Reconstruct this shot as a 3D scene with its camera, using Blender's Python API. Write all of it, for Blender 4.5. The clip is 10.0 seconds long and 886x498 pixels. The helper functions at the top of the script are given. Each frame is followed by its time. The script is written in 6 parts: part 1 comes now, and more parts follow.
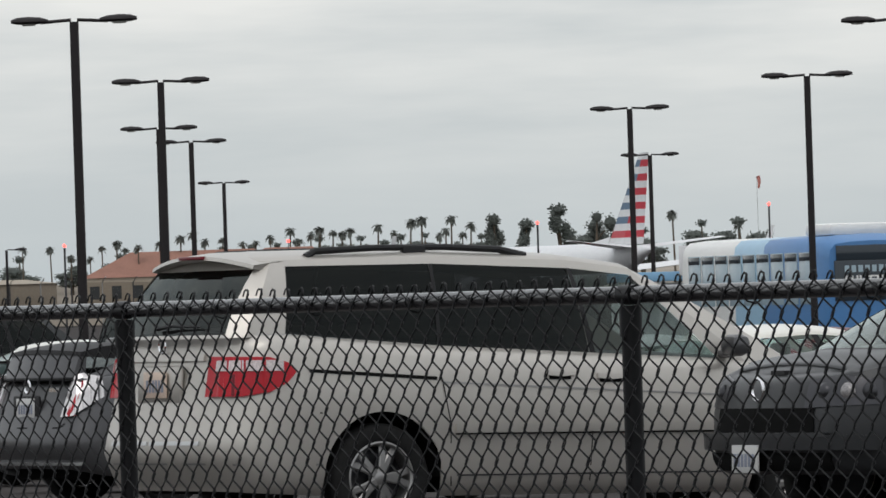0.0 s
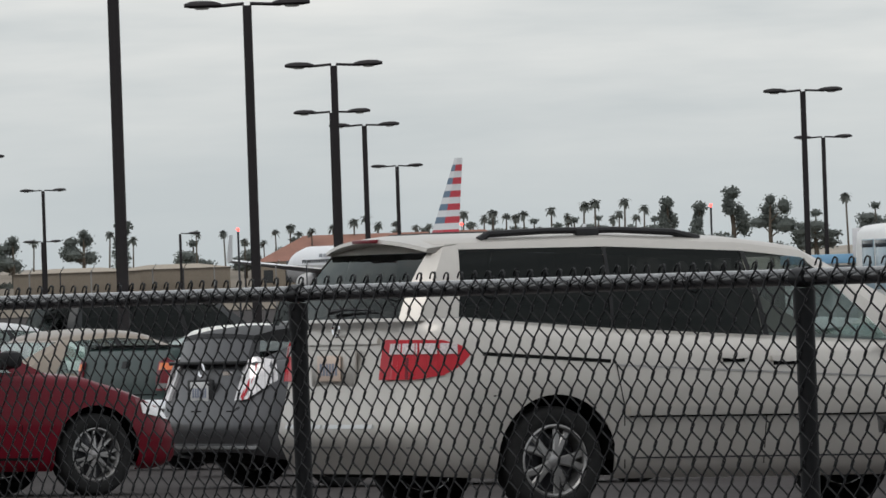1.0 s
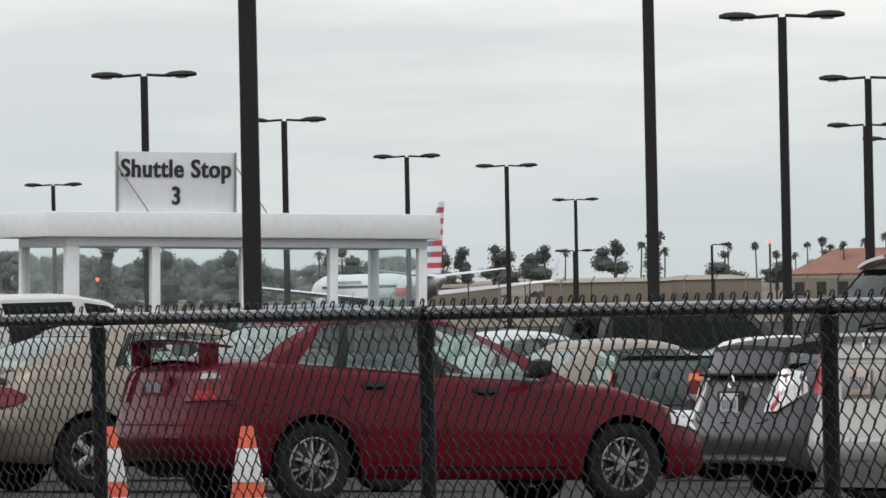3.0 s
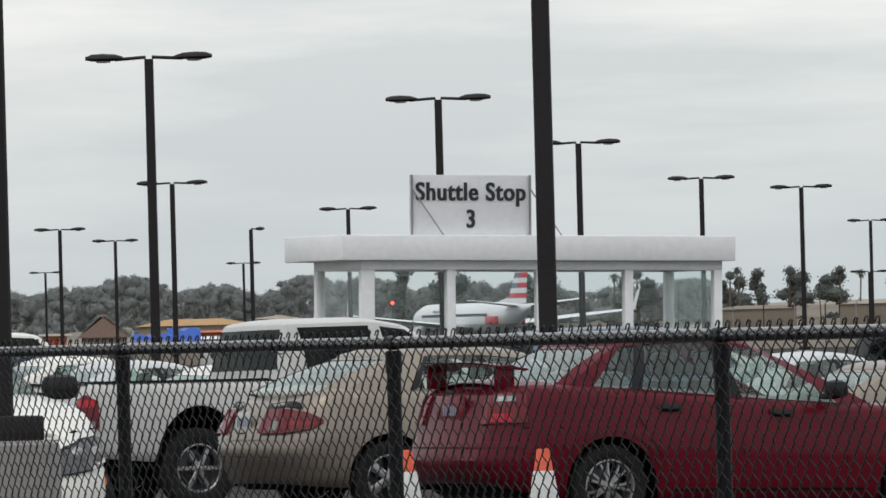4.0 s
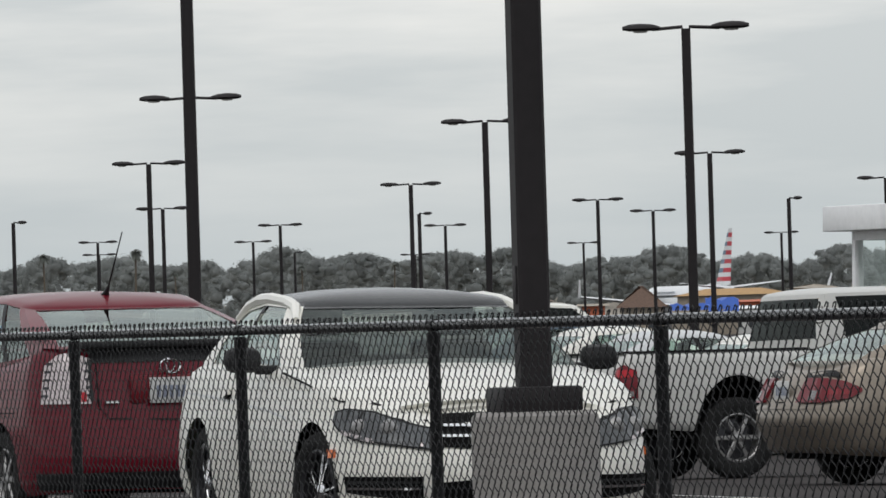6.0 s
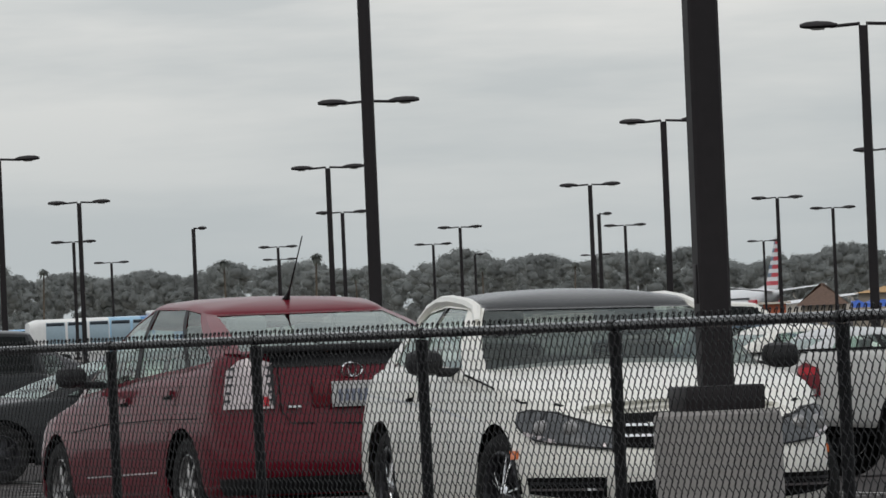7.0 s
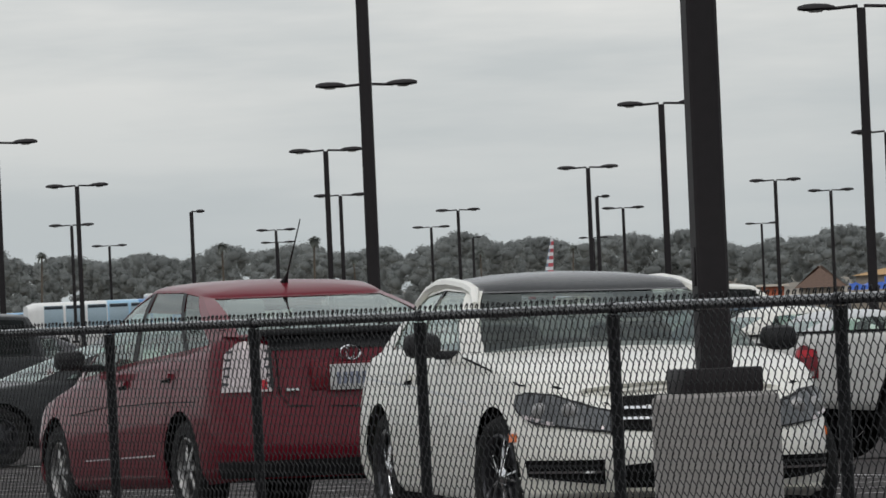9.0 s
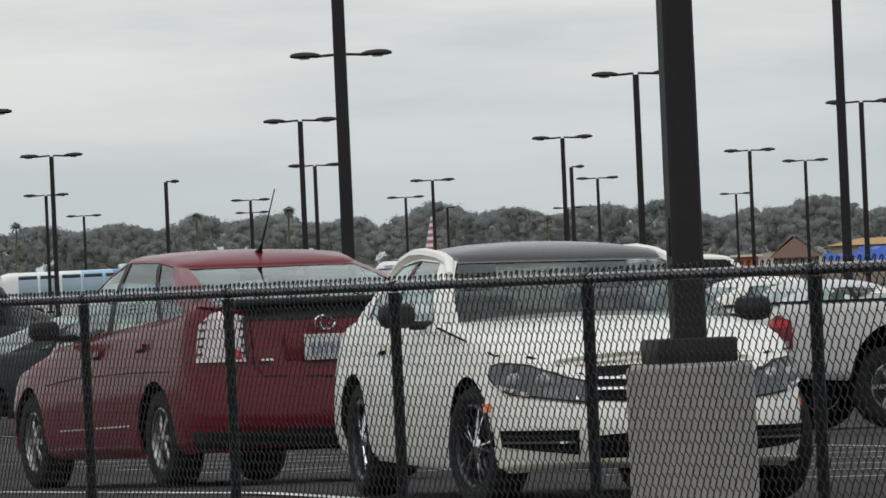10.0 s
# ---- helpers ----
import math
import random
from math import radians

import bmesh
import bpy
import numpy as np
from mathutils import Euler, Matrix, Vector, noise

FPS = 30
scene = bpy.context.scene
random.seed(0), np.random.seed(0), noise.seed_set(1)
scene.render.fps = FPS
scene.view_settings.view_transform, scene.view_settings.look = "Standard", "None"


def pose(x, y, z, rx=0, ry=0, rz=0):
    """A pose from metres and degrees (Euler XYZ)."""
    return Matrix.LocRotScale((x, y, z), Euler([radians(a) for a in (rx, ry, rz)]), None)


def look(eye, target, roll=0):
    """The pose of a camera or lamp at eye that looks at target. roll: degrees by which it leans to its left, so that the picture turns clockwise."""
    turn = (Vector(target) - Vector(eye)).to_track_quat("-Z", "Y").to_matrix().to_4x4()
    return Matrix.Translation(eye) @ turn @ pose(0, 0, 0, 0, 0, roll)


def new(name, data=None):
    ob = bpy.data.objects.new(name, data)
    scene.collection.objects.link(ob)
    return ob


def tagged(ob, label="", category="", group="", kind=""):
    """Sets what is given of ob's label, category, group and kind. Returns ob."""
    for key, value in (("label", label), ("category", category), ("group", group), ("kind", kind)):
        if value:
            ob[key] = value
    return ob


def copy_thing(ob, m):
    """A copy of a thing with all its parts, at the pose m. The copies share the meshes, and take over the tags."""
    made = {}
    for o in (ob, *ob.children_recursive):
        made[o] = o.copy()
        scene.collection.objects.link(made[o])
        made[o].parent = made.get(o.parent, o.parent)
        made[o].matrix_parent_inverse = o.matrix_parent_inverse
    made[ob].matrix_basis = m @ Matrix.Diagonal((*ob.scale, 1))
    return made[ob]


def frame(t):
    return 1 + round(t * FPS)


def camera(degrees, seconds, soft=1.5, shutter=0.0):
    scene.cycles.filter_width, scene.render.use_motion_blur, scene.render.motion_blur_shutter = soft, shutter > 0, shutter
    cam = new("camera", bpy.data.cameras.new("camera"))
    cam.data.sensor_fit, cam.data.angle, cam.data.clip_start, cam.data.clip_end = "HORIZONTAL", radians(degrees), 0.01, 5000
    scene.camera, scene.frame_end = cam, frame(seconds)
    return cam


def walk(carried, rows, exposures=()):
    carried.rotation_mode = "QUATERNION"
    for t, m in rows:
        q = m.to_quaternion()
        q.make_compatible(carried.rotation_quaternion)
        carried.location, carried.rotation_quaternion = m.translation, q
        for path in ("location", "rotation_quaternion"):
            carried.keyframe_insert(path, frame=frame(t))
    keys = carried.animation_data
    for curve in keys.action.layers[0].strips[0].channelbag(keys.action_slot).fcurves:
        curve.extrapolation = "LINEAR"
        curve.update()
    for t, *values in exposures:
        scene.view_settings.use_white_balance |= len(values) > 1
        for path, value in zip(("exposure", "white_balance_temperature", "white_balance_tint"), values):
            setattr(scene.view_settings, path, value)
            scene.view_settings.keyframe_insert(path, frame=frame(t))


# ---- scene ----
# A long lens pans from one spot across a car park towards the left.
EYE = 1.33
LENS = 5.5
cam = camera(LENS, 10.0, soft=1.6)
PAN = [
    (0, 0.000, 0.271, 1.856),
    (0.5, 0.511, 0.387, 2.010),
    (1, 1.078, 0.201, 1.971),
    (1.5, 1.743, 0.187, 1.517),
    (2, 2.531, 0.232, 1.386),
    (2.2, 2.850, 0.264, 1.531),
    (3.3, 4.914, 0.393, 1.134),
    (3.5, 5.241, 0.428, 1.292),
    (4, 6.212, 0.539, 1.475),
    (4.5, 6.950, 0.301, 1.827),
    (5, 8.079, 0.279, 1.752),
    (5.5, 9.083, 0.374, 1.717),
    (6, 9.556, 0.442, 1.704),
    (6.2, 9.827, 0.461, 1.918),
    (7.3, 10.897, 0.477, 2.369),
    (7.5, 10.978, 0.461, 2.263),
    (8, 11.073, 0.426, 2.401),
    (8.5, 10.698, 0.456, 2.308),
    (9, 10.670, 0.383, 2.524),
    (9.5, 10.593, 0.222, 2.682),
    (10, 10.511, 0.191, 2.511),
]
EXPOSURE = [(0.0, -0.10), (0.5, -0.14), (1.0, -0.11), (1.5, -0.01), (2.0, 0.06), (3.5, 0.10), (4.0, 0.0), (4.5, -0.04), (5.0, 0.08), (5.5, -0.02), (6.2, -0.14), (7.5, -0.32), (8.5, -0.26), (9.0, -0.24), (10.0, -0.10)]
walk(cam, [(t, pose(0, 0, EYE, 90 + pitch, roll, yaw)) for t, yaw, pitch, roll in PAN], EXPOSURE)

# ---- light: a bright overcast sky ----
world = bpy.data.worlds.new("overcast")
scene.world = world
world.use_nodes = True
wn, wl = world.node_tree.nodes, world.node_tree.links
wn.clear()
w_out = wn.new("ShaderNodeOutputWorld")
w_bg = wn.new("ShaderNodeBackground")
w_sky = wn.new("ShaderNodeTexSky")
w_sky.sky_type, w_sky.sun_disc = "NISHITA", False
w_sky.sun_elevation, w_sky.sun_rotation = radians(52), radians(200)
w_co = wn.new("ShaderNodeTexCoord")
w_map = wn.new("ShaderNodeMapping")
w_map.inputs["Scale"].default_value = (14, 14, 95)
w_noise = wn.new("ShaderNodeTexNoise")
w_noise.inputs["Scale"].default_value = 1.0
w_noise.inputs["Detail"].default_value = 5
w_noise.inputs["Roughness"].default_value = 0.55
w_ramp = wn.new("ShaderNodeValToRGB")
w_ramp.color_ramp.elements[0].position, w_ramp.color_ramp.elements[0].color = 0.39, (0.60, 0.63, 0.65, 1)
w_ramp.color_ramp.elements[1].position, w_ramp.color_ramp.elements[1].color = 0.63, (0.83, 0.83, 0.82, 1)
w_sep = wn.new("ShaderNodeSeparateXYZ")
w_up = wn.new("ShaderNodeMapRange")
w_up.inputs["From Min"].default_value, w_up.inputs["From Max"].default_value = 0.0, 0.035
w_up.inputs["To Min"].default_value, w_up.inputs["To Max"].default_value = 0.0, 1.0
w_low = wn.new("ShaderNodeMix")
w_low.data_type = "RGBA"
w_low.inputs["A"].default_value = (0.50, 0.555, 0.585, 1)
w_mix = wn.new("ShaderNodeMix")
w_mix.data_type = "RGBA"
w_mix.inputs["Factor"].default_value = 0.985
wl.new(w_co.outputs["Generated"], w_map.inputs["Vector"])
wl.new(w_map.outputs[0], w_noise.inputs["Vector"])
wl.new(w_noise.outputs["Fac"], w_ramp.inputs[0])
wl.new(w_co.outputs["Generated"], w_sep.inputs[0])
wl.new(w_sep.outputs["Z"], w_up.inputs["Value"])
wl.new(w_up.outputs[0], w_low.inputs["Factor"])
wl.new(w_ramp.outputs[0], w_low.inputs["B"])
wl.new(w_sky.outputs[0], w_mix.inputs["A"])
wl.new(w_low.outputs["Result"], w_mix.inputs["B"])
w_zen = wn.new("ShaderNodeMapRange")
w_zen.inputs["From Min"].default_value, w_zen.inputs["From Max"].default_value = 0.06, 0.95
w_zen.inputs["To Min"].default_value, w_zen.inputs["To Max"].default_value = 1.0, 1.5
wl.new(w_sep.outputs["Z"], w_zen.inputs["Value"])
wl.new(w_zen.outputs[0], w_bg.inputs["Strength"])
wl.new(w_mix.outputs["Result"], w_bg.inputs["Color"])
wl.new(w_bg.outputs[0], w_out.inputs["Surface"])
sun = new("sun", bpy.data.lights.new("sun", "SUN"))
sun.data.energy, sun.data.angle, sun.data.color = 0.5, radians(25), (1.0, 0.97, 0.93)
sun.matrix_world = look((0, 0, 50), (14, 40, 0))


# ---- materials ----
def material(name, color, rough=0.5, metal=0.0, var=0.12, grain=0.0, scale=8.0, bump=0.0, coat=0.0, spec=0.5):
    """Principled surface with broad stains and fine grain in its colour, and fine relief."""
    m = bpy.data.materials.new(name)
    m.use_nodes = True
    n, l = m.node_tree.nodes, m.node_tree.links
    b = n["Principled BSDF"]
    b.inputs["Roughness"].default_value, b.inputs["Metallic"].default_value = rough, metal
    b.inputs["Coat Weight"].default_value, b.inputs["Coat Roughness"].default_value = coat, 0.04
    b.inputs["Specular IOR Level"].default_value = spec
    co = n.new("ShaderNodeTexCoord")
    big, fine = n.new("ShaderNodeTexNoise"), n.new("ShaderNodeTexNoise")
    big.inputs["Scale"].default_value, big.inputs["Detail"].default_value = scale * 0.2, 4
    fine.inputs["Scale"].default_value, fine.inputs["Detail"].default_value = scale * 6, 3
    l.new(co.outputs["Object"], big.inputs["Vector"])
    l.new(co.outputs["Object"], fine.inputs["Vector"])
    add = n.new("ShaderNodeMath")
    add.operation = "MULTIPLY_ADD"
    add.inputs[1].default_value = grain / max(var, 1e-3)
    l.new(fine.outputs["Fac"], add.inputs[0])
    l.new(big.outputs["Fac"], add.inputs[2])
    ramp = n.new("ShaderNodeMapRange")
    mid = 0.5 + 0.5 * grain / max(var, 1e-3)
    ramp.inputs["From Min"].default_value, ramp.inputs["From Max"].default_value = mid - 0.5, mid + 0.5
    ramp.inputs["To Min"].default_value, ramp.inputs["To Max"].default_value = 1 - var * 2, 1 + var * 2
    l.new(add.outputs[0], ramp.inputs["Value"])
    mul = n.new("ShaderNodeMix")
    mul.data_type, mul.blend_type = "RGBA", "MULTIPLY"
    mul.inputs["Factor"].default_value = 1
    mul.inputs["A"].default_value = (*color, 1)
    l.new(ramp.outputs[0], mul.inputs["B"])
    l.new(mul.outputs["Result"], b.inputs["Base Color"])
    if bump:
        bp = n.new("ShaderNodeBump")
        bp.inputs["Strength"].default_value, bp.inputs["Distance"].default_value = bump, 0.01
        l.new(fine.outputs["Fac"], bp.inputs["Height"])
        l.new(bp.outputs[0], b.inputs["Normal"])
    return m


def glass(name, tint, gloss=1.45):
    m = bpy.data.materials.new(name)
    m.use_nodes = True
    n, l = m.node_tree.nodes, m.node_tree.links
    n.remove(n["Principled BSDF"])
    tr, gl, mx, fr, pw, sc = [n.new("ShaderNode" + k) for k in ("BsdfTransparent", "BsdfGlossy", "MixShader", "LayerWeight", "Math", "MapRange")]
    tr.inputs[0].default_value = (*tint, 1)
    gl.inputs["Roughness"].default_value = 0.03
    gl.inputs["Color"].default_value = (0.92, 1.0, 0.97, 1)
    fr.inputs["Blend"].default_value = 0.5
    pw.operation, pw.inputs[1].default_value = "POWER", 4.0
    sc.inputs["To Min"].default_value, sc.inputs["To Max"].default_value = (gloss - 1) * 0.14, 0.2 + (gloss - 1) * 1.2
    l.new(fr.outputs["Facing"], pw.inputs[0])
    l.new(pw.outputs[0], sc.inputs["Value"])
    l.new(sc.outputs[0], mx.inputs[0])
    l.new(tr.outputs[0], mx.inputs[1])
    l.new(gl.outputs[0], mx.inputs[2])
    l.new(mx.outputs[0], n["Material Output"].inputs["Surface"])
    return m


def glow(name, color, strength):
    m = bpy.data.materials.new(name)
    m.use_nodes = True
    b = m.node_tree.nodes["Principled BSDF"]
    b.inputs["Base Color"].default_value = (*color, 1)
    b.inputs["Emission Color"].default_value = (*color, 1)
    b.inputs["Emission Strength"].default_value = strength
    return m


def paint(name, color, metal=0.0, rough=0.35, coat=0.12, spec=0.3):
    return material(name, color, rough, metal, 0.06, 0.03, 2.0, 0.0, coat, spec)


ASPHALT = material("asphalt", (0.050, 0.045, 0.044), 0.95, 0, 0.16, 0.25, 1.2, 0.5, 0, 0.06)
LINE_WHITE = material("road_paint", (0.62, 0.62, 0.60), 0.7, 0, 0.2, 0.2, 3)
CONCRETE = material("concrete", (0.265, 0.250, 0.236), 0.85, 0, 0.1, 0.12, 4, 0.4)
VINYL = material("black_vinyl", (0.006, 0.006, 0.007), 0.42, 0, 0.2, 0.1, 6, 0, 0, 0.2)
# top rail: glossier, with a lifted base colour that adds to its sheen
RAIL_VINYL = material("sheen_black_vinyl", (0.020, 0.020, 0.022), 0.26, 0, 0.25, 0.15, 5, 0, 0.3, 0.6)
POLE = material("bronze_paint", (0.018, 0.015, 0.016), 0.55, 0, 0.15, 0.1, 3, 0, 0, 0.25)
RUBBER = material("tyre_rubber", (0.014, 0.014, 0.014), 0.85, 0, 0.2, 0.2, 6, 0, 0, 0.2)
RIM = material("alloy", (0.30, 0.295, 0.29), 0.38, 0.7, 0.1, 0.05, 6)
RIM_DARK = material("dark_alloy", (0.05, 0.05, 0.055), 0.3, 0.6, 0.1, 0.05, 6)
CHROME = material("chrome", (0.75, 0.75, 0.76), 0.12, 1.0, 0.05)
TRIM = material("black_plastic", (0.013, 0.013, 0.014), 0.55, 0, 0.2, 0.1, 6, 0, 0, 0.3)
# for joints, and for shade drawn at creases, mouldings and handles
SEAM = material("seam_shadow_gap", (0.008, 0.008, 0.008), 0.9, 0, 0.1, 0, 8, 0, 0, 0.1)
CABIN = material("grey_upholstery", (0.20, 0.205, 0.205), 0.9, 0, 0.15, 0.2, 10)
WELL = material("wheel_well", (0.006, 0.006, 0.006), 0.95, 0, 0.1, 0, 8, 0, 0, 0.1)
GLASS = glass("clear_glass", (0.80, 0.89, 0.85), 1.5)
GLASS_SHADE = glass("privacy_glass", (0.05, 0.05, 0.054), 1.12)
GLASS_BACK = glass("tinted_back_glass", (0.14, 0.14, 0.145), 1.18)
GLASS_SKY = glass("sloping_back_glass", (0.55, 0.62, 0.59), 1.5)
GLASS_SMOKE = glass("smoked_screen", (0.42, 0.45, 0.45), 1.16)
HEADLAMP = material("smoked_headlamp", (0.10, 0.105, 0.11), 0.35, 0.2, 0.3, 0.3, 12, 0, 0.12, 0.3)
TAIL_CLEAR = material("grey_tail_lens", (0.23, 0.22, 0.22), 0.25, 0.2, 0.3, 0.4, 14, 0, 0.2)
RED_LENS = material("red_lens", (0.42, 0.007, 0.018), 0.35, 0, 0.12, 0.1, 20, 0, 0.15, 0.3)
RED_DIM = material("dull_red_lens", (0.22, 0.005, 0.014), 0.35, 0, 0.12, 0.1, 20, 0, 0.15, 0.3)
RED_DEEP = material("deep_red_lens", (0.14, 0.004, 0.011), 0.35, 0, 0.12, 0.1, 20, 0, 0.15, 0.3)
LENS_MILKY = material("milky_lens", (0.52, 0.46, 0.46), 0.22, 0.1, 0.3, 0.35, 16, 0, 0.3)
CLEAR_LENS = material("clear_lens", (0.68, 0.66, 0.66), 0.12, 0.3, 0.15, 0.2, 25, 0, 0.8)
GLASS_ROOF = material("glass_roof_panel", (0.045, 0.046, 0.048), 0.22, 0, 0.1, 0.1, 5, 0, 0.0, 0.45)
AMBER = material("amber_lens", (0.75, 0.16, 0.03), 0.2, 0, 0.1, 0.1, 20, 0, 0.8)
PLATE = material("plate_white", (0.52, 0.52, 0.51), 0.4, 0, 0.1, 0.1, 20)
PLATE_TAN = material("plate_tan", (0.56, 0.44, 0.36), 0.4, 0, 0.15, 0.2, 20)
INK = material("plate_ink", (0.20, 0.22, 0.28), 0.5)
SILVER = paint("champagne_silver_paint", (0.50, 0.475, 0.44), 0.65, 0.38)
DARK_GREY = paint("charcoal_paint", (0.10, 0.10, 0.104), 0.6, 0.36)
RED = paint("cherry_red_paint", (0.104, 0.003, 0.010), 0.0, 0.40, 0.22, 0.10)
RED_PRIUS = paint("barcelona_red_paint", (0.125, 0.004, 0.013), 0.0, 0.38, 0.42, 0.12)
TAN = paint("pale_gold_paint", (0.28, 0.24, 0.198), 0.75, 0.35)
# the pickup's white, darkened so that its shade is in the colour
SHADED_WHITE = paint("shaded_white_paint", (0.52, 0.515, 0.49), 0.0, 0.4, 0.2, 0.4)
WHITE = paint("white_paint", (0.73, 0.715, 0.655), 0.0, 0.3, 0.25, 0.4)
BLACK = paint("black_paint", (0.018, 0.020, 0.021), 0.1, 0.3)
GRAPHITE = paint("graphite_paint", (0.028, 0.029, 0.031), 0.2, 0.38)
GREEN_DARK = paint("dark_green_paint", (0.025, 0.045, 0.042), 0.2, 0.35)
SLATE = paint("slate_blue_paint", (0.07, 0.10, 0.13), 0.3, 0.35)
# a car paint, also used for the painted sill highlight and coupe crease
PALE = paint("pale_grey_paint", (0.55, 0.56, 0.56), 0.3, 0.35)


# ---- mesh helpers ----
def link(name, verts, faces, mat, parent=None, label="", smooth=True, mats=None, index=None):
    me = bpy.data.meshes.new(name)
    me.from_pydata([tuple(v) for v in verts], [], faces)
    for m in (mats or [mat]):
        me.materials.append(m)
    if index:
        me.polygons.foreach_set("material_index", index)
    bm = bmesh.new()
    bm.from_mesh(me)
    bmesh.ops.remove_doubles(bm, verts=bm.verts, dist=1e-5)
    bmesh.ops.recalc_face_normals(bm, faces=bm.faces)
    bm.to_mesh(me)
    bm.free()
    me.polygons.foreach_set("use_smooth", [smooth] * len(me.polygons))
    if smooth:
        me.set_sharp_from_angle(angle=radians(38))
    ob = new(name, me)
    if parent:
        ob.parent = parent
    if label:
        tagged(ob, label)
    return ob


def thing(name, label, category, m=None, group="", kind=""):
    ob = new(name)
    ob.empty_display_size = 0.2
    if m is not None:
        ob.matrix_world = m
    return tagged(ob, label, category, group, kind)


def box(x0, x1, y0, y1, z0, z1, bev=0.0):
    """Vertices and faces of a box with chamfered edges."""
    bm = bmesh.new()
    bmesh.ops.create_cube(bm, size=1, matrix=Matrix.Translation(((x0 + x1) / 2, (y0 + y1) / 2, (z0 + z1) / 2)) @ Matrix.Diagonal((abs(x1 - x0), abs(y1 - y0), abs(z1 - z0), 1)))
    if bev:
        bmesh.ops.bevel(bm, geom=bm.edges[:], offset=bev, segments=2, affect="EDGES", profile=0.5)
    v = [x.co.copy() for x in bm.verts]
    bm.verts.index_update()
    fs = [[q.index for q in p.verts] for p in bm.faces]
    bm.free()
    return v, fs


def join(*pieces):
    V, F = [], []
    for v, fs in pieces:
        k = len(V)
        V += [Vector(p) for p in v]
        F += [[i + k for i in q] for q in fs]
    return V, F


def moved(piece, m):
    return [m @ Vector(p) for p in piece[0]], piece[1]


def lathe(profile, n=24, close=False):
    """Profile of (radius, z) turned about z."""
    V = [(r * math.cos(2 * math.pi * i / n), r * math.sin(2 * math.pi * i / n), z) for i in range(n) for r, z in profile]
    k = len(profile)
    F = []
    for i in range(n):
        for j in range(k if close else k - 1):
            a, b = i * k + j, i * k + (j + 1) % k
            c, d = ((i + 1) % n) * k + (j + 1) % k, ((i + 1) % n) * k + j
            F.append([a, b, c, d])
    return V, F


def tube(points, r, n=6):
    """A round bar along points, closed at its ends. r: one radius, or one a point."""
    pts = [Vector(p) for p in points]
    rs = r if isinstance(r, (list, tuple)) else [r] * len(pts)
    V, F = [], []
    for i, p in enumerate(pts):
        d = (pts[min(i + 1, len(pts) - 1)] - pts[max(i - 1, 0)]).normalized()
        a = d.orthogonal().normalized() if abs(d.z) > 0.9 else d.cross(Vector((0, 0, 1))).normalized()
        b = d.cross(a)
        V += [p + rs[i] * (math.cos(2 * math.pi * k / n) * a + math.sin(2 * math.pi * k / n) * b) for k in range(n)]
    for i in range(len(pts) - 1):
        F += [[i * n + k, i * n + (k + 1) % n, (i + 1) * n + (k + 1) % n, (i + 1) * n + k] for k in range(n)]
    F += [list(range(n))[::-1], [(len(pts) - 1) * n + k for k in range(n)]]
    return V, F


def curve(points, x):
    xs, ys = [p[0] for p in points], [p[1] for p in points]
    return float(np.interp(x, xs, ys))


def ground_z(x, y):
    """The car park falls gently to the right and away from the fence, and rises again far to the left."""
    bank = 0.022 * max(0.0, -14 - max(x, -23))
    return bank - 0.12 - 0.022 * (min(max(x, -10.5), 6) + 0.4) - 0.0115 * (min(max(y, 51), 96) - 56)


def bearing(az, r):
    """The point on the plan r metres off at az degrees left of the first view."""
    return -r * math.sin(radians(az)), r * math.cos(radians(az))


# ---- ground ----
def build_ground():
    xs = [-4000, -1500, -500, -150, -60] + list(np.linspace(-40, 20, 41)) + [40, 120, 500, 1500, 4000]
    ys = [-400, -60, -10, 5] + list(np.linspace(12, 130, 60)) + [160, 220, 320, 500, 900, 1600, 2500, 4800]
    V = [(x, y, ground_z(x, y)) for y in ys for x in xs]
    n = len(xs)
    F = [[j * n + i, j * n + i + 1, (j + 1) * n + i + 1, (j + 1) * n + i] for j in range(len(ys) - 1) for i in range(n - 1)]
    tagged(link("ground", V, F, ASPHALT), "weathered grey asphalt of the car park", "asphalt", kind="structure")


build_ground()


def stall_line(x0, y0, x1, y1, w=0.10):
    """A painted line on the asphalt, laid in short lengths over the fall of the ground."""
    a, b = Vector((x0, y0, 0)), Vector((x1, y1, 0))
    side = (b - a).normalized().cross(Vector((0, 0, 1))) * w / 2
    V, n = [], max(2, int((b - a).length / 1.5))
    for i in range(n + 1):
        p = a.lerp(b, i / n)
        for q in (p - side, p + side):
            V.append((q.x, q.y, ground_z(q.x, q.y) + 0.006))
    F = [[2 * i, 2 * i + 1, 2 * i + 3, 2 * i + 2] for i in range(n)]
    tagged(link("painted_line", V, F, LINE_WHITE, smooth=False), "worn white painted parking line", "road marking", "parking lines", "structure")


ALONG = Vector((-0.4265, 0.9045, 0))     # along the fence, away from the camera
ACROSS = Vector((0.9045, 0.4265, 0))     # from the fence into the car park
FOOT = Vector((8.837, 4.168, 0))
for k in range(17):
    p = FOOT + ALONG * (52 + 2.75 * k) + ACROSS * 5.6
    q = p + ACROSS * 5.4
    stall_line(p.x, p.y, q.x, q.y)
a_ = FOOT + ALONG * 44 + ACROSS * 11.0
b_ = FOOT + ALONG * 120 + ACROSS * 11.0
stall_line(a_.x, a_.y, b_.x, b_.y)
a_ = FOOT + ALONG * 30 + ACROSS * 2.6
b_ = FOOT + ALONG * 130 + ACROSS * 2.6
